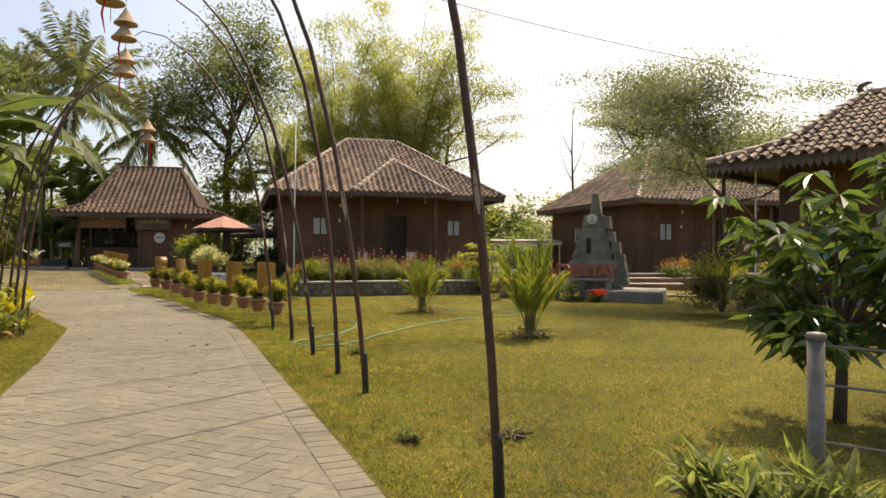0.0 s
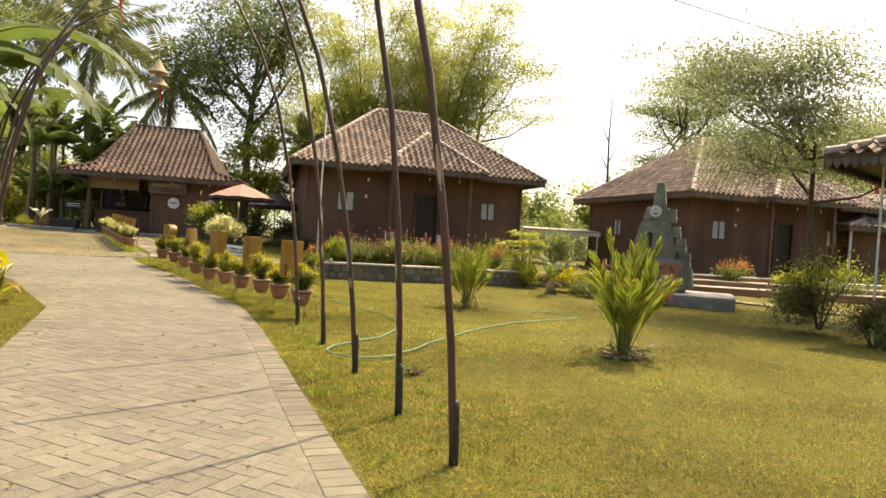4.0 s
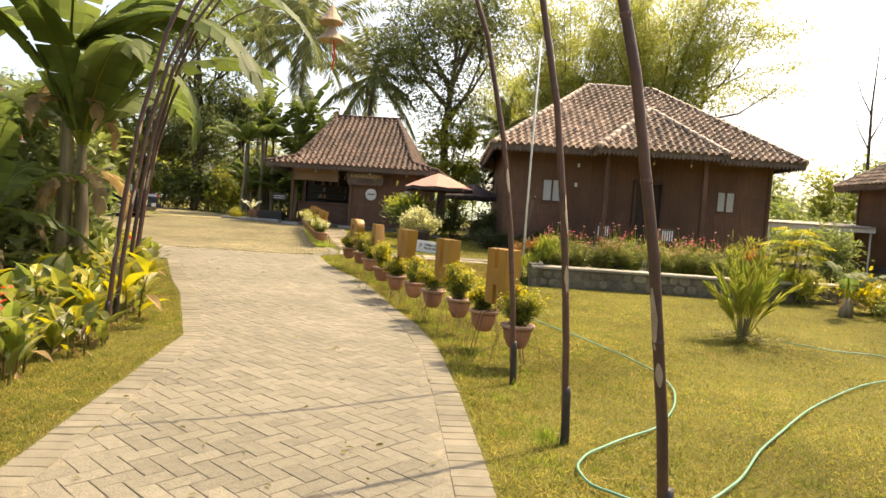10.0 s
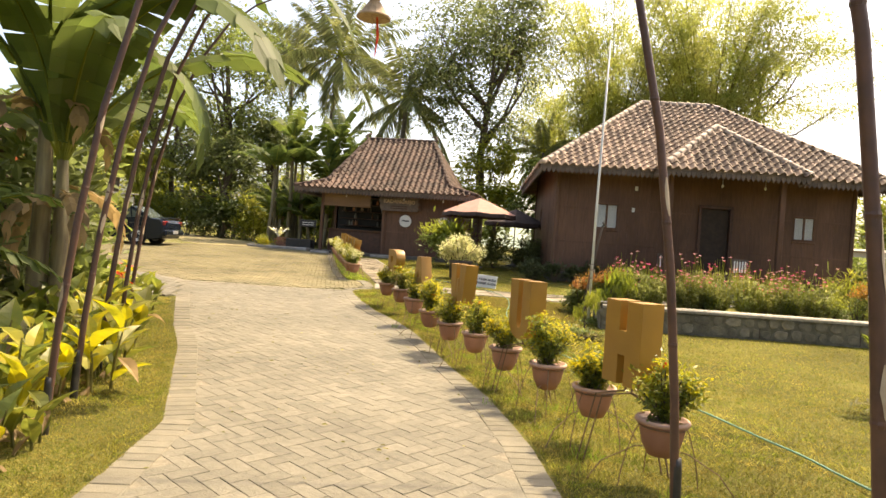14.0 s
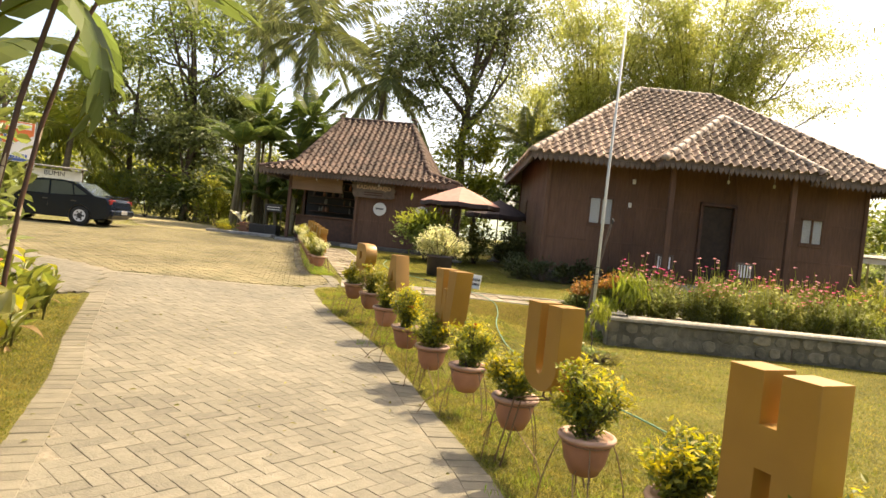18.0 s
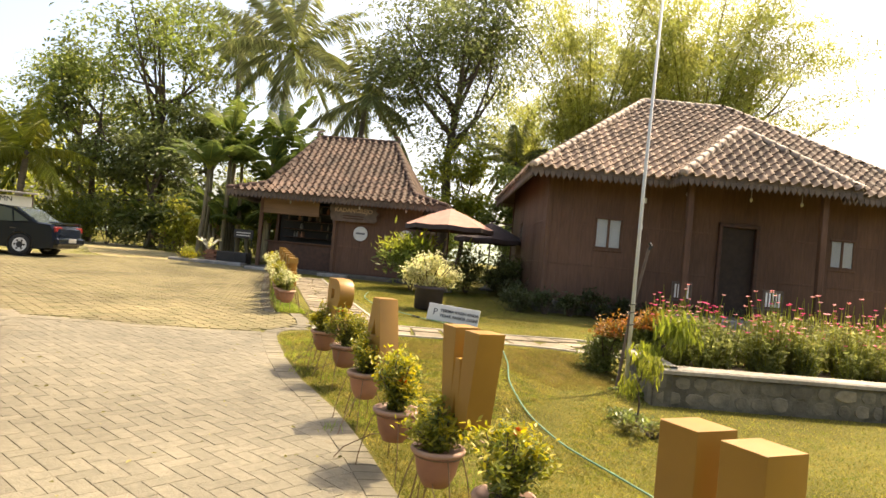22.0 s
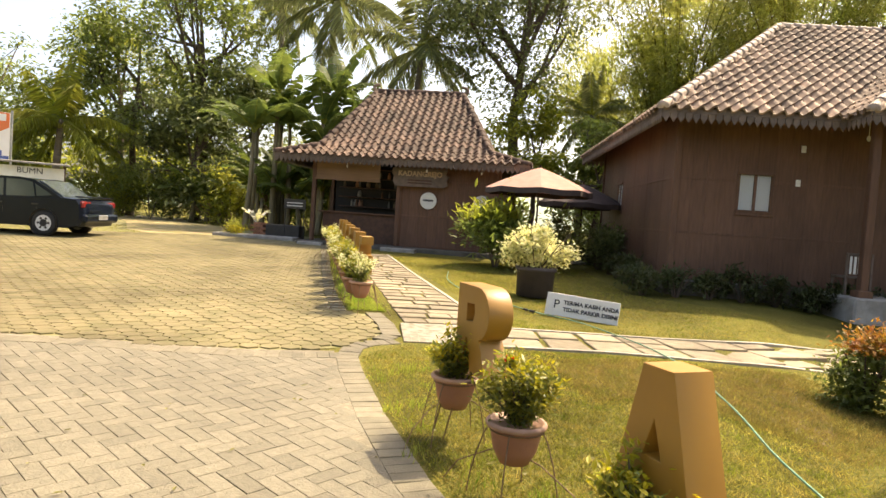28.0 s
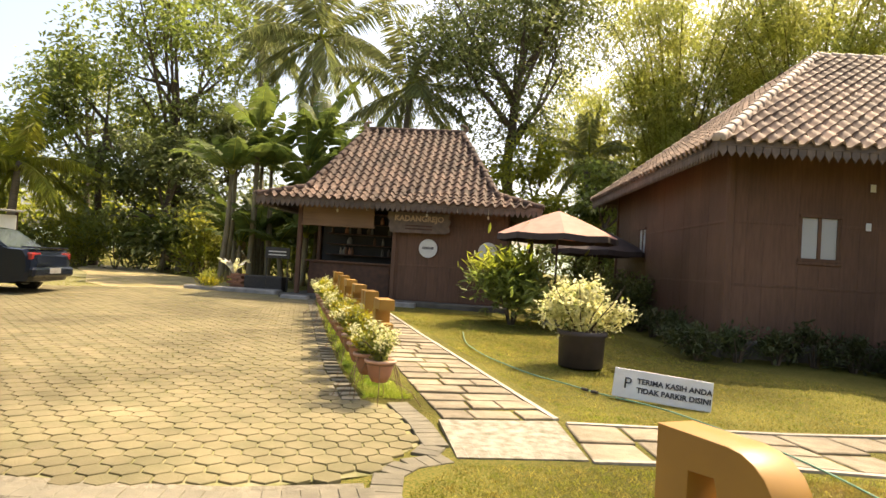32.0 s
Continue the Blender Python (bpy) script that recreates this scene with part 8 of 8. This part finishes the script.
patch("earth_track", [(-20.6, 27.6), (-21.4, 29.6), (-24.6, 32.0), (-28.3, 33.6), (-33.0, 37.5), (-35.0, 36.0), (-31.0, 32.2), (-27.0, 29.6), (-23.9, 27.2), (-22.0, 26.6)], -0.006, M_EARTH, "bare yellow earth track leaving the court", 1.0)
patch("dry_bank", [(-8.15, 19.55), (-7.5, 20.3), (-6.7, 20.5), (-6.1, 21.0), (-5.6, 20.9), (-5.35, 19.6), (-5.8, 18.85), (-6.6, 19.15), (-7.4, 18.9)], -0.013, M_DRYBANK, "bank of dry brown grass below the stone path", 0.3)
patch("litter_patch", [(1.05, 10.6), (1.35, 10.52), (1.62, 10.66), (1.64, 10.92), (1.4, 11.05), (1.08, 10.95)], 0.004, M_LITTER, "dry brown leaf litter under the young palm", 0.4)


def porch_chair(x, y, z, aim):
    t = thing("porch_chair", pose(x, y, z, 0, 0, aim), "pale slatted wooden chair standing on the house porch", "chair", "porch chairs")
    for sx in (-0.22, 0.22):
        for sy, hh in ((-0.2, 0.44), (0.2, 0.88)):
            g = geo()
            cbox(g, (sx - 0.02, sy - 0.02, 0), (sx + 0.02, sy + 0.02, hh), 0.004)
            part("leg", g, M_FASCIA, t)
    g = geo()
    cbox(g, (-0.25, -0.23, 0.42), (0.25, 0.22, 0.455), 0.008)
    part("seat", g, M_FASCIA, t)
    for i in range(5):
        g = geo()
        cbox(g, (-0.17 + 0.075 * i, 0.185, 0.5), (-0.13 + 0.075 * i, 0.205, 0.84), 0.004)
        part("back_slat", g, M_CURTAIN, t)
    g = geo()
    cbox(g, (-0.2, 0.178, 0.82), (0.2, 0.215, 0.88), 0.006)
    part("top_rail", g, M_FASCIA, t)


for _x, _y in ((-4.9, 27.55), (-2.95, 27.95)):
    porch_chair(_x, _y, gz(_x, _y) + 0.3, 205)

# distant hills and woods


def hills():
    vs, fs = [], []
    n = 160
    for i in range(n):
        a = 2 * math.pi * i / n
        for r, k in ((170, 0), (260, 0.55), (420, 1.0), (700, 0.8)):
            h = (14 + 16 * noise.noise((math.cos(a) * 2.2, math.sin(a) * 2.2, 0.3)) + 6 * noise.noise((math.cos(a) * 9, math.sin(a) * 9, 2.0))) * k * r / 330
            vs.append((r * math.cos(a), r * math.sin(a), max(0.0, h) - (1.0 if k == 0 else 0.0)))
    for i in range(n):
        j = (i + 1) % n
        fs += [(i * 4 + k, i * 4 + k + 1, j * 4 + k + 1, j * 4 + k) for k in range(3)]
    part("backdrop", [[Vector(v) for v in vs], fs], M_HILL, None, "wooded hills with the haze in their pale colour", "structure", True)


hills()


def far_woods():
    rng = np.random.default_rng(77)
    groups = {0: [], 1: [], 2: []}
    for i in range(200):
        a = rng.uniform(0, 6.283) if i < 160 else rng.uniform(1.15, 1.75)
        r = rng.uniform(62, 110) if i < 160 else rng.uniform(75, 125)
        x, y = r * math.cos(a) - 4, r * math.sin(a) + 14
        h = rng.uniform(5, 11) if i < 160 else rng.uniform(7, 11)
        c = crown_points(rng, 26, (x, y, gz(x, y) + h * 0.55), (3.2, 3.2, h * 0.42), 8, 0.4)
        pts = np.repeat(c, 26, 0) + rng.normal(0, 0.75, (len(c) * 26, 3))
        groups[i % 3].append(leaves_np(pts, unit(rng, len(pts), 0.5), rng.uniform(0.5, 0.95, len(pts)), 0.4, rng=rng, far=True))
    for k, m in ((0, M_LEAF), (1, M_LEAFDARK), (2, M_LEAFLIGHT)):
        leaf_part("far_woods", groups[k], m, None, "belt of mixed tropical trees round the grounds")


far_woods()

# ---- pavers, kerb bricks, path stones, grass: many small pieces ----


def frustum(w, l, h, c):
    """A paver with chamfered upper edges, centred, top at z = 0; twelve points, nine four-sided faces."""
    vs = [(-w, -l, -h), (w, -l, -h), (w, l, -h), (-w, l, -h), (-w, -l, -c), (w, -l, -c), (w, l, -c), (-w, l, -c), (-w + c, -l + c, 0), (w - c, -l + c, 0), (w - c, l - c, 0), (-w + c, l - c, 0)]
    fs = [(8, 9, 10, 11)] + [(k * 4 + i, k * 4 + (i + 1) % 4, k * 4 + 4 + (i + 1) % 4, k * 4 + 4 + i) for k in range(2) for i in range(4)]
    return np.array(vs), np.array(fs)


def joined(name, base, poses, material, parent, label):
    v0, f0 = base
    hom = np.c_[v0, np.ones(len(v0))]
    vs = np.concatenate([(hom @ np.array(m).T)[:, :3] for m in poses])
    fs = (f0[None] + (np.arange(len(poses)) * len(v0))[:, None, None]).reshape(-1, f0.shape[1])
    return link(name, npmesh(name, vs, fs), material, parent, label, "stuff")


def singles(name, base, poses, material, parent):
    me = npmesh(name, *base)
    me.materials.append(material)
    for m in poses:
        ob = new(name, me)
        ob.parent = parent
        ob.matrix_local = m


def herringbone():
    th, b = radians(-18), 0.107
    c, s = math.cos(th), math.sin(th)
    rs = random.Random(11)
    poses = []
    x0, y0 = -4.5, 8.0
    for i in range(-150, 150):
        for j in range(-150, 150):
            r = (i - j) % 4
            if r not in (0, 3):
                continue
            u, v, a = ((i + 1) * b, (j + 0.5) * b, th) if r == 0 else ((i + 0.5) * b, (j + 1) * b, th + math.pi / 2)
            x, y = x0 + u * c - v * s, y0 + u * s + v * c
            if y < -1.5 or not inside(x, y, ROAD):
                continue
            poses.append(slope_mat(x, y, -0.007 + rs.uniform(-0.0015, 0.0015), a + rs.uniform(-0.008, 0.008)) @ Matrix.Rotation(rs.uniform(-0.004, 0.004), 4, "X"))
    poses.sort(key=lambda m: (m.translation - Vector((-3.6, 10.2, 0))).length)
    base = frustum(0.1052, 0.0518, 0.05, 0.0025)
    singles("paver", base, poses[:300], M_PAVER, road)
    joined("pavers", base, poses[300:], M_PAVER, road, "pale concrete pavers in herringbone bond")


def court():
    rs = random.Random(12)
    poses = []
    dx, dy = 0.19, 0.1645
    ang = radians(36)
    c, s = math.cos(ang), math.sin(ang)
    for i in range(-90, 90):
        for j in range(-90, 90):
            u, v = (i + 0.5 * (j % 2)) * dx, j * dy
            x, y = -13.5 + u * c - v * s, 21.5 + u * s + v * c
            if inside(x, y, PARKING) and math.hypot(x + 11.5, y - 19.0) < 13.5:
                poses.append(slope_mat(x, y, -0.004 + rs.uniform(-0.0025, 0.0025), ang + rs.uniform(-0.03, 0.03)))
    vs, fs = [], []
    for k in range(6):
        a = math.pi * (k / 3 + 1 / 6)
        vs.append((0.1005 * math.cos(a), 0.1005 * math.sin(a), -0.05))
    vs += [(x, y, -0.004) for x, y, z in vs[:6]] + [(x * 0.965, y * 0.965, 0.0) for x, y, z in vs[:6]]
    quads = [(k * 6 + i, k * 6 + (i + 1) % 6, k * 6 + 6 + (i + 1) % 6, k * 6 + 6 + i) for k in range(2) for i in range(6)] + [(12, 13, 14, 15), (12, 15, 16, 17)]
    base = (np.array(vs), np.array(quads))
    poses.sort(key=lambda m: (m.translation - Vector((-11.2, 19.2, 0))).length)
    singles("hexagonal_paver", base, poses[:300], M_HEX, parking)
    joined("hexagonal_pavers", base, poses[300:], M_HEX, parking, "worn hexagonal pavers with mossy gaps")


def kerb_row(name, line, off, label, flush=0.0, d=0.112, half=0.102):
    k = tagged(new(name), label, kind="structure")
    rs = random.Random(len(line))
    poses = []
    for p, u in resample(offset(line, off), d):
        a = math.atan2(u.y, u.x)
        poses.append(slope_mat(p.x, p.y, flush + rs.uniform(-0.0025, 0.0025), a + rs.uniform(-0.02, 0.02)) @ Matrix.Rotation(rs.uniform(-0.01, 0.01), 4, "X"))
    base = frustum(0.0535, half, 0.07, 0.004)
    if len(poses) > 300:
        poses.sort(key=lambda m: (m.translation - Vector((-4, 12, 0))).length)
        joined("bricks", base, poses[300:], M_KERB, k, "row of kerb bricks")
    singles("brick", base, poses[:300], M_KERB, k)


def strip(name, left, right, dz, parent, material, label="", fall=0.0):
    g = geo()
    vs, fs = [], []
    for a, b in zip(left, right):
        vs += [Vector((*a, gz(*a) + dz - fall)), Vector((*b, gz(*b) + dz)), Vector((*a, gz(*a) - 0.06)), Vector((*b, gz(*b) - 0.06))]
    for i in range(len(left) - 1):
        o = i * 4
        fs += [(o, o + 1, o + 5, o + 4), (o + 2, o, o + 4, o + 6), (o + 1, o + 3, o + 7, o + 5)]
    n = len(vs)
    fs += [(0, 2, 3, 1), (n - 4, n - 3, n - 1, n - 2)]
    add(g, vs, fs)
    return part(name, g, material, parent, label)


def line_at(pts, t):
    """The point at share t of a line's length."""
    ls = [(Vector(b) - Vector(a)).length for a, b in zip(pts, pts[1:])]
    w = t * sum(ls)
    for (a, b), ln in zip(zip(pts, pts[1:]), ls):
        if w <= ln or (a, b) == (pts[-2], pts[-1]):
            return Vector(a).lerp(Vector(b), min(1, w / ln))
        w -= ln


def stone_path(name, left, right, rows, gap, cols, label, seed, borders=(True, True), lift=0.0):
    p = tagged(new(name), label, kind="structure")
    rs = random.Random(seed)
    for r in range(rows):
        t0, t1 = r / rows, (r + 1 - gap * rs.uniform(0.7, 1.3)) / rows
        n = rs.choice(cols)
        cut = [0.0] + sorted((k + rs.uniform(-0.18, 0.18)) / n for k in range(1, n)) + [1.0]
        sk = rs.uniform(-0.1, 0.1) / rows
        for a, b in zip(cut, cut[1:]):
            j = [rs.uniform(-0.012, 0.012) for _ in range(8)]
            pl = []
            for tt, w, q in ((t0, a + 0.012, 0), (t0, b - 0.012, 2), (t1, b - 0.012, 4), (t1, a + 0.012, 6)):
                tt = min(1, max(0, tt + sk * w))
                P = line_at(left, tt).lerp(line_at(right, tt), w)
                pl.append((P.x + j[q], P.y + j[q + 1]))
            z = gz(*pl[0]) * 0.5 + gz(*pl[2]) * 0.5 + lift + rs.uniform(-0.004, 0.006)
            g = geo()
            cx, cy = sum(q[0] for q in pl) / 4, sum(q[1] for q in pl) / 4
            top = [(cx + (x - cx) * 0.96, cy + (y - cy) * 0.96) for x, y in pl]
            vs = [(x, y, z - 0.07) for x, y in pl] + [(x, y, z - 0.008) for x, y in pl] + [(x, y, z) for x, y in top]
            add(g, vs, [(8, 9, 10, 11)] + [(k * 4 + i, k * 4 + (i + 1) % 4, k * 4 + 4 + (i + 1) % 4, k * 4 + 4 + i) for k in range(2) for i in range(4)])
            part("slab", g, M_SLAB, p)
    for on, ln, sg in ((borders[0], left, -1), (borders[1], right, 1)):
        if on:
            fine = [tuple(line_at(ln, k / 24)) for k in range(25)]
            strip("border", offset(fine, 0.0), offset(fine, sg * 0.055), 0.006, p, M_MORTAR, "pale mortar border")
    return p


def edge_mortar(name, ln, a, b, dz):
    fine = [tuple(line_at(ln, k / 60)) for k in range(61)]
    strip(name, offset(fine, a), offset(fine, b), dz, road, M_EDGE)


M_EDGE = mat("crumbled_edge_mortar", (0.24, 0.205, 0.14), (0.14, 0.12, 0.08), 22, 0.95, bump=0.5)
edge_mortar("edge_mortar", KERB_R, 0.008, -0.13, -0.0085)
edge_mortar("edge_mortar", KERB_L, 0.206, 0.34, -0.0105)
_edge = [tuple(line_at(KERB_L, k / 60)) for k in range(61)]
strip("grass_edge", offset(_edge, -0.1), offset(_edge, 0.01), -0.004, road, M_LAWN, "mown grass meeting the kerb", 0.018)
edge_mortar("edge_mortar", BAND, -0.2, 0.2, -0.0115)
edge_mortar("edge_mortar", PARK_R, 0.006, -0.12, -0.011)
herringbone()
court()
SIDE = [(-10.94, 15.33), (-11.9, 16.25), (-12.35, 16.65), (-12.9, 16.9), (-13.7, 17.05), (-16.0, 17.25), (-19.0, 17.32), (-19.0, 15.2), (-15.0, 14.4), (-12.2, 14.5), (-11.15, 14.9)]
side_pavement = patch("side_pavement", SIDE, -0.004, M_EDGE, "pale paved apron behind the kerb corner", 0.5)


def side_pavers():
    rs = random.Random(31)
    th = radians(-10)
    c, s = math.cos(th), math.sin(th)
    poses = []
    for j in range(-16, 30):
        for i in range(-45, 20):
            u, v = (i + 0.5 * (j % 2)) * 0.212, j * 0.107
            x, y = -12.0 + u * c - v * s, 15.5 + u * s + v * c
            if inside(x, y, SIDE):
                poses.append(slope_mat(x, y, 0.004 + rs.uniform(-0.0015, 0.0015), th + rs.uniform(-0.008, 0.008)))
    poses.sort(key=lambda m: (m.translation - Vector((-11.5, 15.5, 0))).length)
    base = frustum(0.1045, 0.052, 0.04, 0.0025)
    singles("paver", base, poses[:250], M_PAVER, side_pavement)
    joined("pavers", base, poses[250:], M_PAVER, side_pavement, "pale concrete pavers in running bond")


side_pavers()
kerb_row("kerb_right", KERB_R, 0.105, "kerb of pale bricks laid side by side along the lawn", -0.004)
kerb_row("kerb_corner", KERB_C, 0.105, "rounded kerb corner of pale bricks", -0.004)
kerb_row("kerb_left", KERB_L, 0.105, "kerb of pale bricks along the planted verge", -0.004)
kerb_row("kerb_band", BAND, 0.0, "band of bricks between driveway and court", -0.004)
kerb_row("kerb_turn", [(-9.9, 19.4), (-9.93, 19.62), (-10.3, 20.1), (-10.75, 20.56)], 0.0, "row of pale bricks between court and path", 0.004, 0.112, 0.1)
kerb_row("kerb_court", PARK_R, 0.105, "kerb of pale bricks along the court", 0.004, 0.21, 0.09)
STEP_R = [(-9.35, 20.95), (-10.69, 22.6), (-12.87, 25.27), (-15.2, 28.2)]
STEP_L = [(-10.2, 20.35), (-11.5, 22.0), (-13.6, 24.7), (-16.0, 27.7)]
stone_path("step_path", STEP_L, STEP_R, 27, 0.16, (2, 2, 3), "path of cut stone slabs with grassy joints", 3, (False, True), 0.0)
HP_T = [(-9.2, 20.86), (-8.29, 21.32), (-7.4, 21.75), (-6.6, 22.25), (-5.5, 23.3), (-4.6, 24.8), (-4.05, 26.6)]
HP_B = [(-8.8, 19.95), (-7.7, 20.6), (-6.6, 21.0), (-5.75, 21.7), (-4.6, 22.7), (-3.5, 24.3), (-2.9, 26.2)]
stone_path("house_path", HP_T, HP_B, 17, 0.1, (2, 2, 3), "path of pale irregular flagstones with mortar borders", 4)


def junction_slab():
    p = tagged(new("junction_slab"), "square whitish grooved cement slab where the paths meet", kind="structure")
    q = [(-10.2, 20.28), (-9.66, 19.42), (-8.82, 19.93), (-9.3, 20.88)]
    g = geo()
    z = gz(-9.5, 20.1)
    vs = [(x, y, gz(x, y) - 0.06) for x, y in q] + [(x, y, gz(x, y) + 0.002) for x, y in q]
    add(g, vs, [(4, 5, 6, 7), (0, 1, 5, 4), (1, 2, 6, 5), (2, 3, 7, 6), (3, 0, 4, 7)])
    part("slab", g, M_WHITESLAB, p)
    g = geo()
    for k in range(1, 12):
        a = Vector(q[0]).lerp(Vector(q[3]), k / 12)
        b = Vector(q[1]).lerp(Vector(q[2]), k / 12)
        tube(g, [(a.x, a.y, gz(a.x, a.y) - 0.002), (b.x, b.y, gz(b.x, b.y) - 0.002)], 0.005, 5)
    part("grooves", g, M_CEMENT, p, "shallow dark grooves", "stuff")


M_WHITESLAB = mat("limewashed_cement", (0.33, 0.29, 0.225), (0.13, 0.115, 0.07), 11, 0.9, bump=0.4, bscale=40)
junction_slab()

_tile_me = npmesh("tile", TILE_V, TILE_F)
_tile_me.shade_smooth()
_tile_me.materials.append(M_TILE)
for _roof, _m in NEAR_TILES:
    _o = new("tile", _tile_me)
    _o.parent = _roof
    _o.matrix_local = _m


M_MOSSBLADE = mat("mossy_joint_grass", (0.24, 0.21, 0.04), (0.17, 0.17, 0.03), 1.2, 0.8, bump=0, isl=0.15, trans=0.3, gloss=0.1)
COURT_MOSS = [(-11.2, 20.4), (-12.4, 21.9), (-14.6, 24.8), (-17.4, 28.6), (-20.0, 30.0), (-24.0, 30.0), (-27.5, 27.0), (-26.0, 20.0), (-20.0, 18.4), (-14.5, 18.6)]


def grass():
    rng = np.random.default_rng(21)
    kr = offset(KERB_R, 0.24)
    lawn = kr + [(-9.6, 19.3), (-8.7, 19.85), (-7.6, 20.5), (-6.5, 20.9), (-5.6, 21.6), (-5.2, 20.2), (-4.8, 18.8), (-2.3, 20.0), (-0.8, 20.6), (2.4, 22.6), (6, 21), (7.5, 14), (5.2, 5.0), (4.8, 0.0)]
    upper = [(-9.1, 21.0), (-8.2, 21.5), (-6.6, 22.4), (-5.6, 23.4), (-4.9, 24.6), (-6.0, 25.0), (-8.6, 26.0), (-10.5, 30.0), (-14.2, 29.0), (-15.0, 28.0), (-12.6, 25.3)]
    verge = [(x + 0.015, y) for x, y in KERB_L if y < 15.0] + [(-10.75, 15.05), (-11.05, 14.8), (-10.0, 13.0), (-8.0, 11.2), (-6.5, 10.0), (-4.9, 7.3), (-3.8, 5.2), (-2.4, 2.4)]
    pot = [(-11.2, 20.6)] + [(x + 0.25, y + 0.1) for x, y in PARK_R[1:]] + [(-16.2, 27.6), (-13.8, 24.5), (-11.7, 21.8), (-10.75, 20.85)]
    bank = [(-8.4, 19.5), (-7.5, 20.4), (-6.7, 20.6), (-6.0, 21.1), (-5.5, 20.9), (-5.15, 19.6), (-5.7, 18.6), (-6.6, 18.9), (-7.5, 18.7)]
    jobs = ((bank, 30000, 0.015, 0.05, M_DRYGRASS, "dry brown grass on the bank"), (lawn, 420000, 0.012, 0.034, M_BLADE, "short mown lawn grass"), (upper, 90000, 0.012, 0.026, M_BLADE, "short mown lawn grass"), (verge, 60000, 0.014, 0.03, M_BLADE, "short grass along the kerb"), (pot, 20000, 0.03, 0.1, M_TALL, "longer grass between the pots"), (COURT_MOSS, 110000, 0.01, 0.022, M_MOSSBLADE, "short grass and moss between the court pavers"))
    band = offset(KERB_R, 0.3)
    for poly, n, h0, h1, m, label in jobs:
        x0, x1 = min(p[0] for p in poly), max(p[0] for p in poly)
        y0, y1 = min(p[1] for p in poly), max(p[1] for p in poly)
        xy = np.empty((0, 2))
        px, py = np.array([p[0] for p in poly]), np.array([p[1] for p in poly])
        while len(xy) < n:
            q = np.stack([rng.uniform(x0, x1, n * 2), rng.uniform(y0, y1, n * 2)], 1)
            ins = np.zeros(len(q), bool)
            j = len(px) - 1
            for i in range(len(px)):
                dy = py[j] - py[i]
                hit = ((py[i] > q[:, 1]) != (py[j] > q[:, 1])) & (q[:, 0] < (px[j] - px[i]) * (q[:, 1] - py[i]) / (dy if abs(dy) > 1e-9 else 1e-9) + px[i])
                ins ^= hit
                j = i
            q = q[ins]
            if m is M_BLADE:
                near = np.minimum(np.abs(0.88 * (q[:, 0] + 2.2) + 0.47 * (q[:, 1] - 8.5)), 6)
                q = q[rng.random(len(q)) < 1.0 / (1 + (near / 2.2) ** 1.6)]
            xy = np.concatenate([xy, q])
        xy = xy[:n]
        z = np.array([gz(a, b) for a, b in xy]) - 0.016
        base = np.c_[xy, z]
        h = rng.uniform(h0, h1, n)
        a = rng.uniform(0, 6.28, n)
        w = rng.uniform(0.0022, 0.0045, n)
        side = np.stack([np.cos(a), np.sin(a), np.zeros(n)], 1) * w[:, None]
        tip = base + np.c_[rng.normal(0, 0.9, (n, 2)) * h[:, None], h]
        v = np.stack([base - side, base + side, tip], 1).reshape(-1, 3)
        link("grass", npmesh("grass", v, np.arange(3 * n).reshape(-1, 3)), m, None, label, "stuff")["category"] = "grass"
    tuft = []
    for i in range(90):
        s = rng.uniform(0, 1)
        p = line_at(offset(KERB_R, 0.55)[3:], s) + Vector((rng.normal(0, 0.18), rng.normal(0, 0.18)))
        n = 26
        b = np.array([p.x, p.y, gz(p.x, p.y) - 0.01]) + rng.normal(0, 0.05, (n, 3)) * np.array([1, 1, 0])
        tuft.append(leaves_np(b, unit(rng, n, 0.3) * 0.5 + np.array([0, 0, 1.0]), rng.uniform(0.025, 0.085, n), 0.005, rng=rng))
    leaf_part("grass_tufts", tuft, M_TALL, None, "longer grass tufts under the wire stands")
    n = 420
    q = rng.uniform(0, 1, (n, 2))
    pts = np.array([[-9.6 + 11.5 * u + 2.6 * (v - 0.5), 18.5 - 15.5 * u + 3.5 * (v - 0.5) - 0.8, 0] for u, v in q])
    pts[:, 2] = [gz(a, b) + 0.006 for a, b, _ in pts]
    leaf_part("fallen_leaves", [leaves_np(pts, unit(rng, n, 0.1), rng.uniform(0.02, 0.06, n), 0.02, rng=rng)], M_LEAFDRY, None, "scattered dry fallen leaves")


grass()
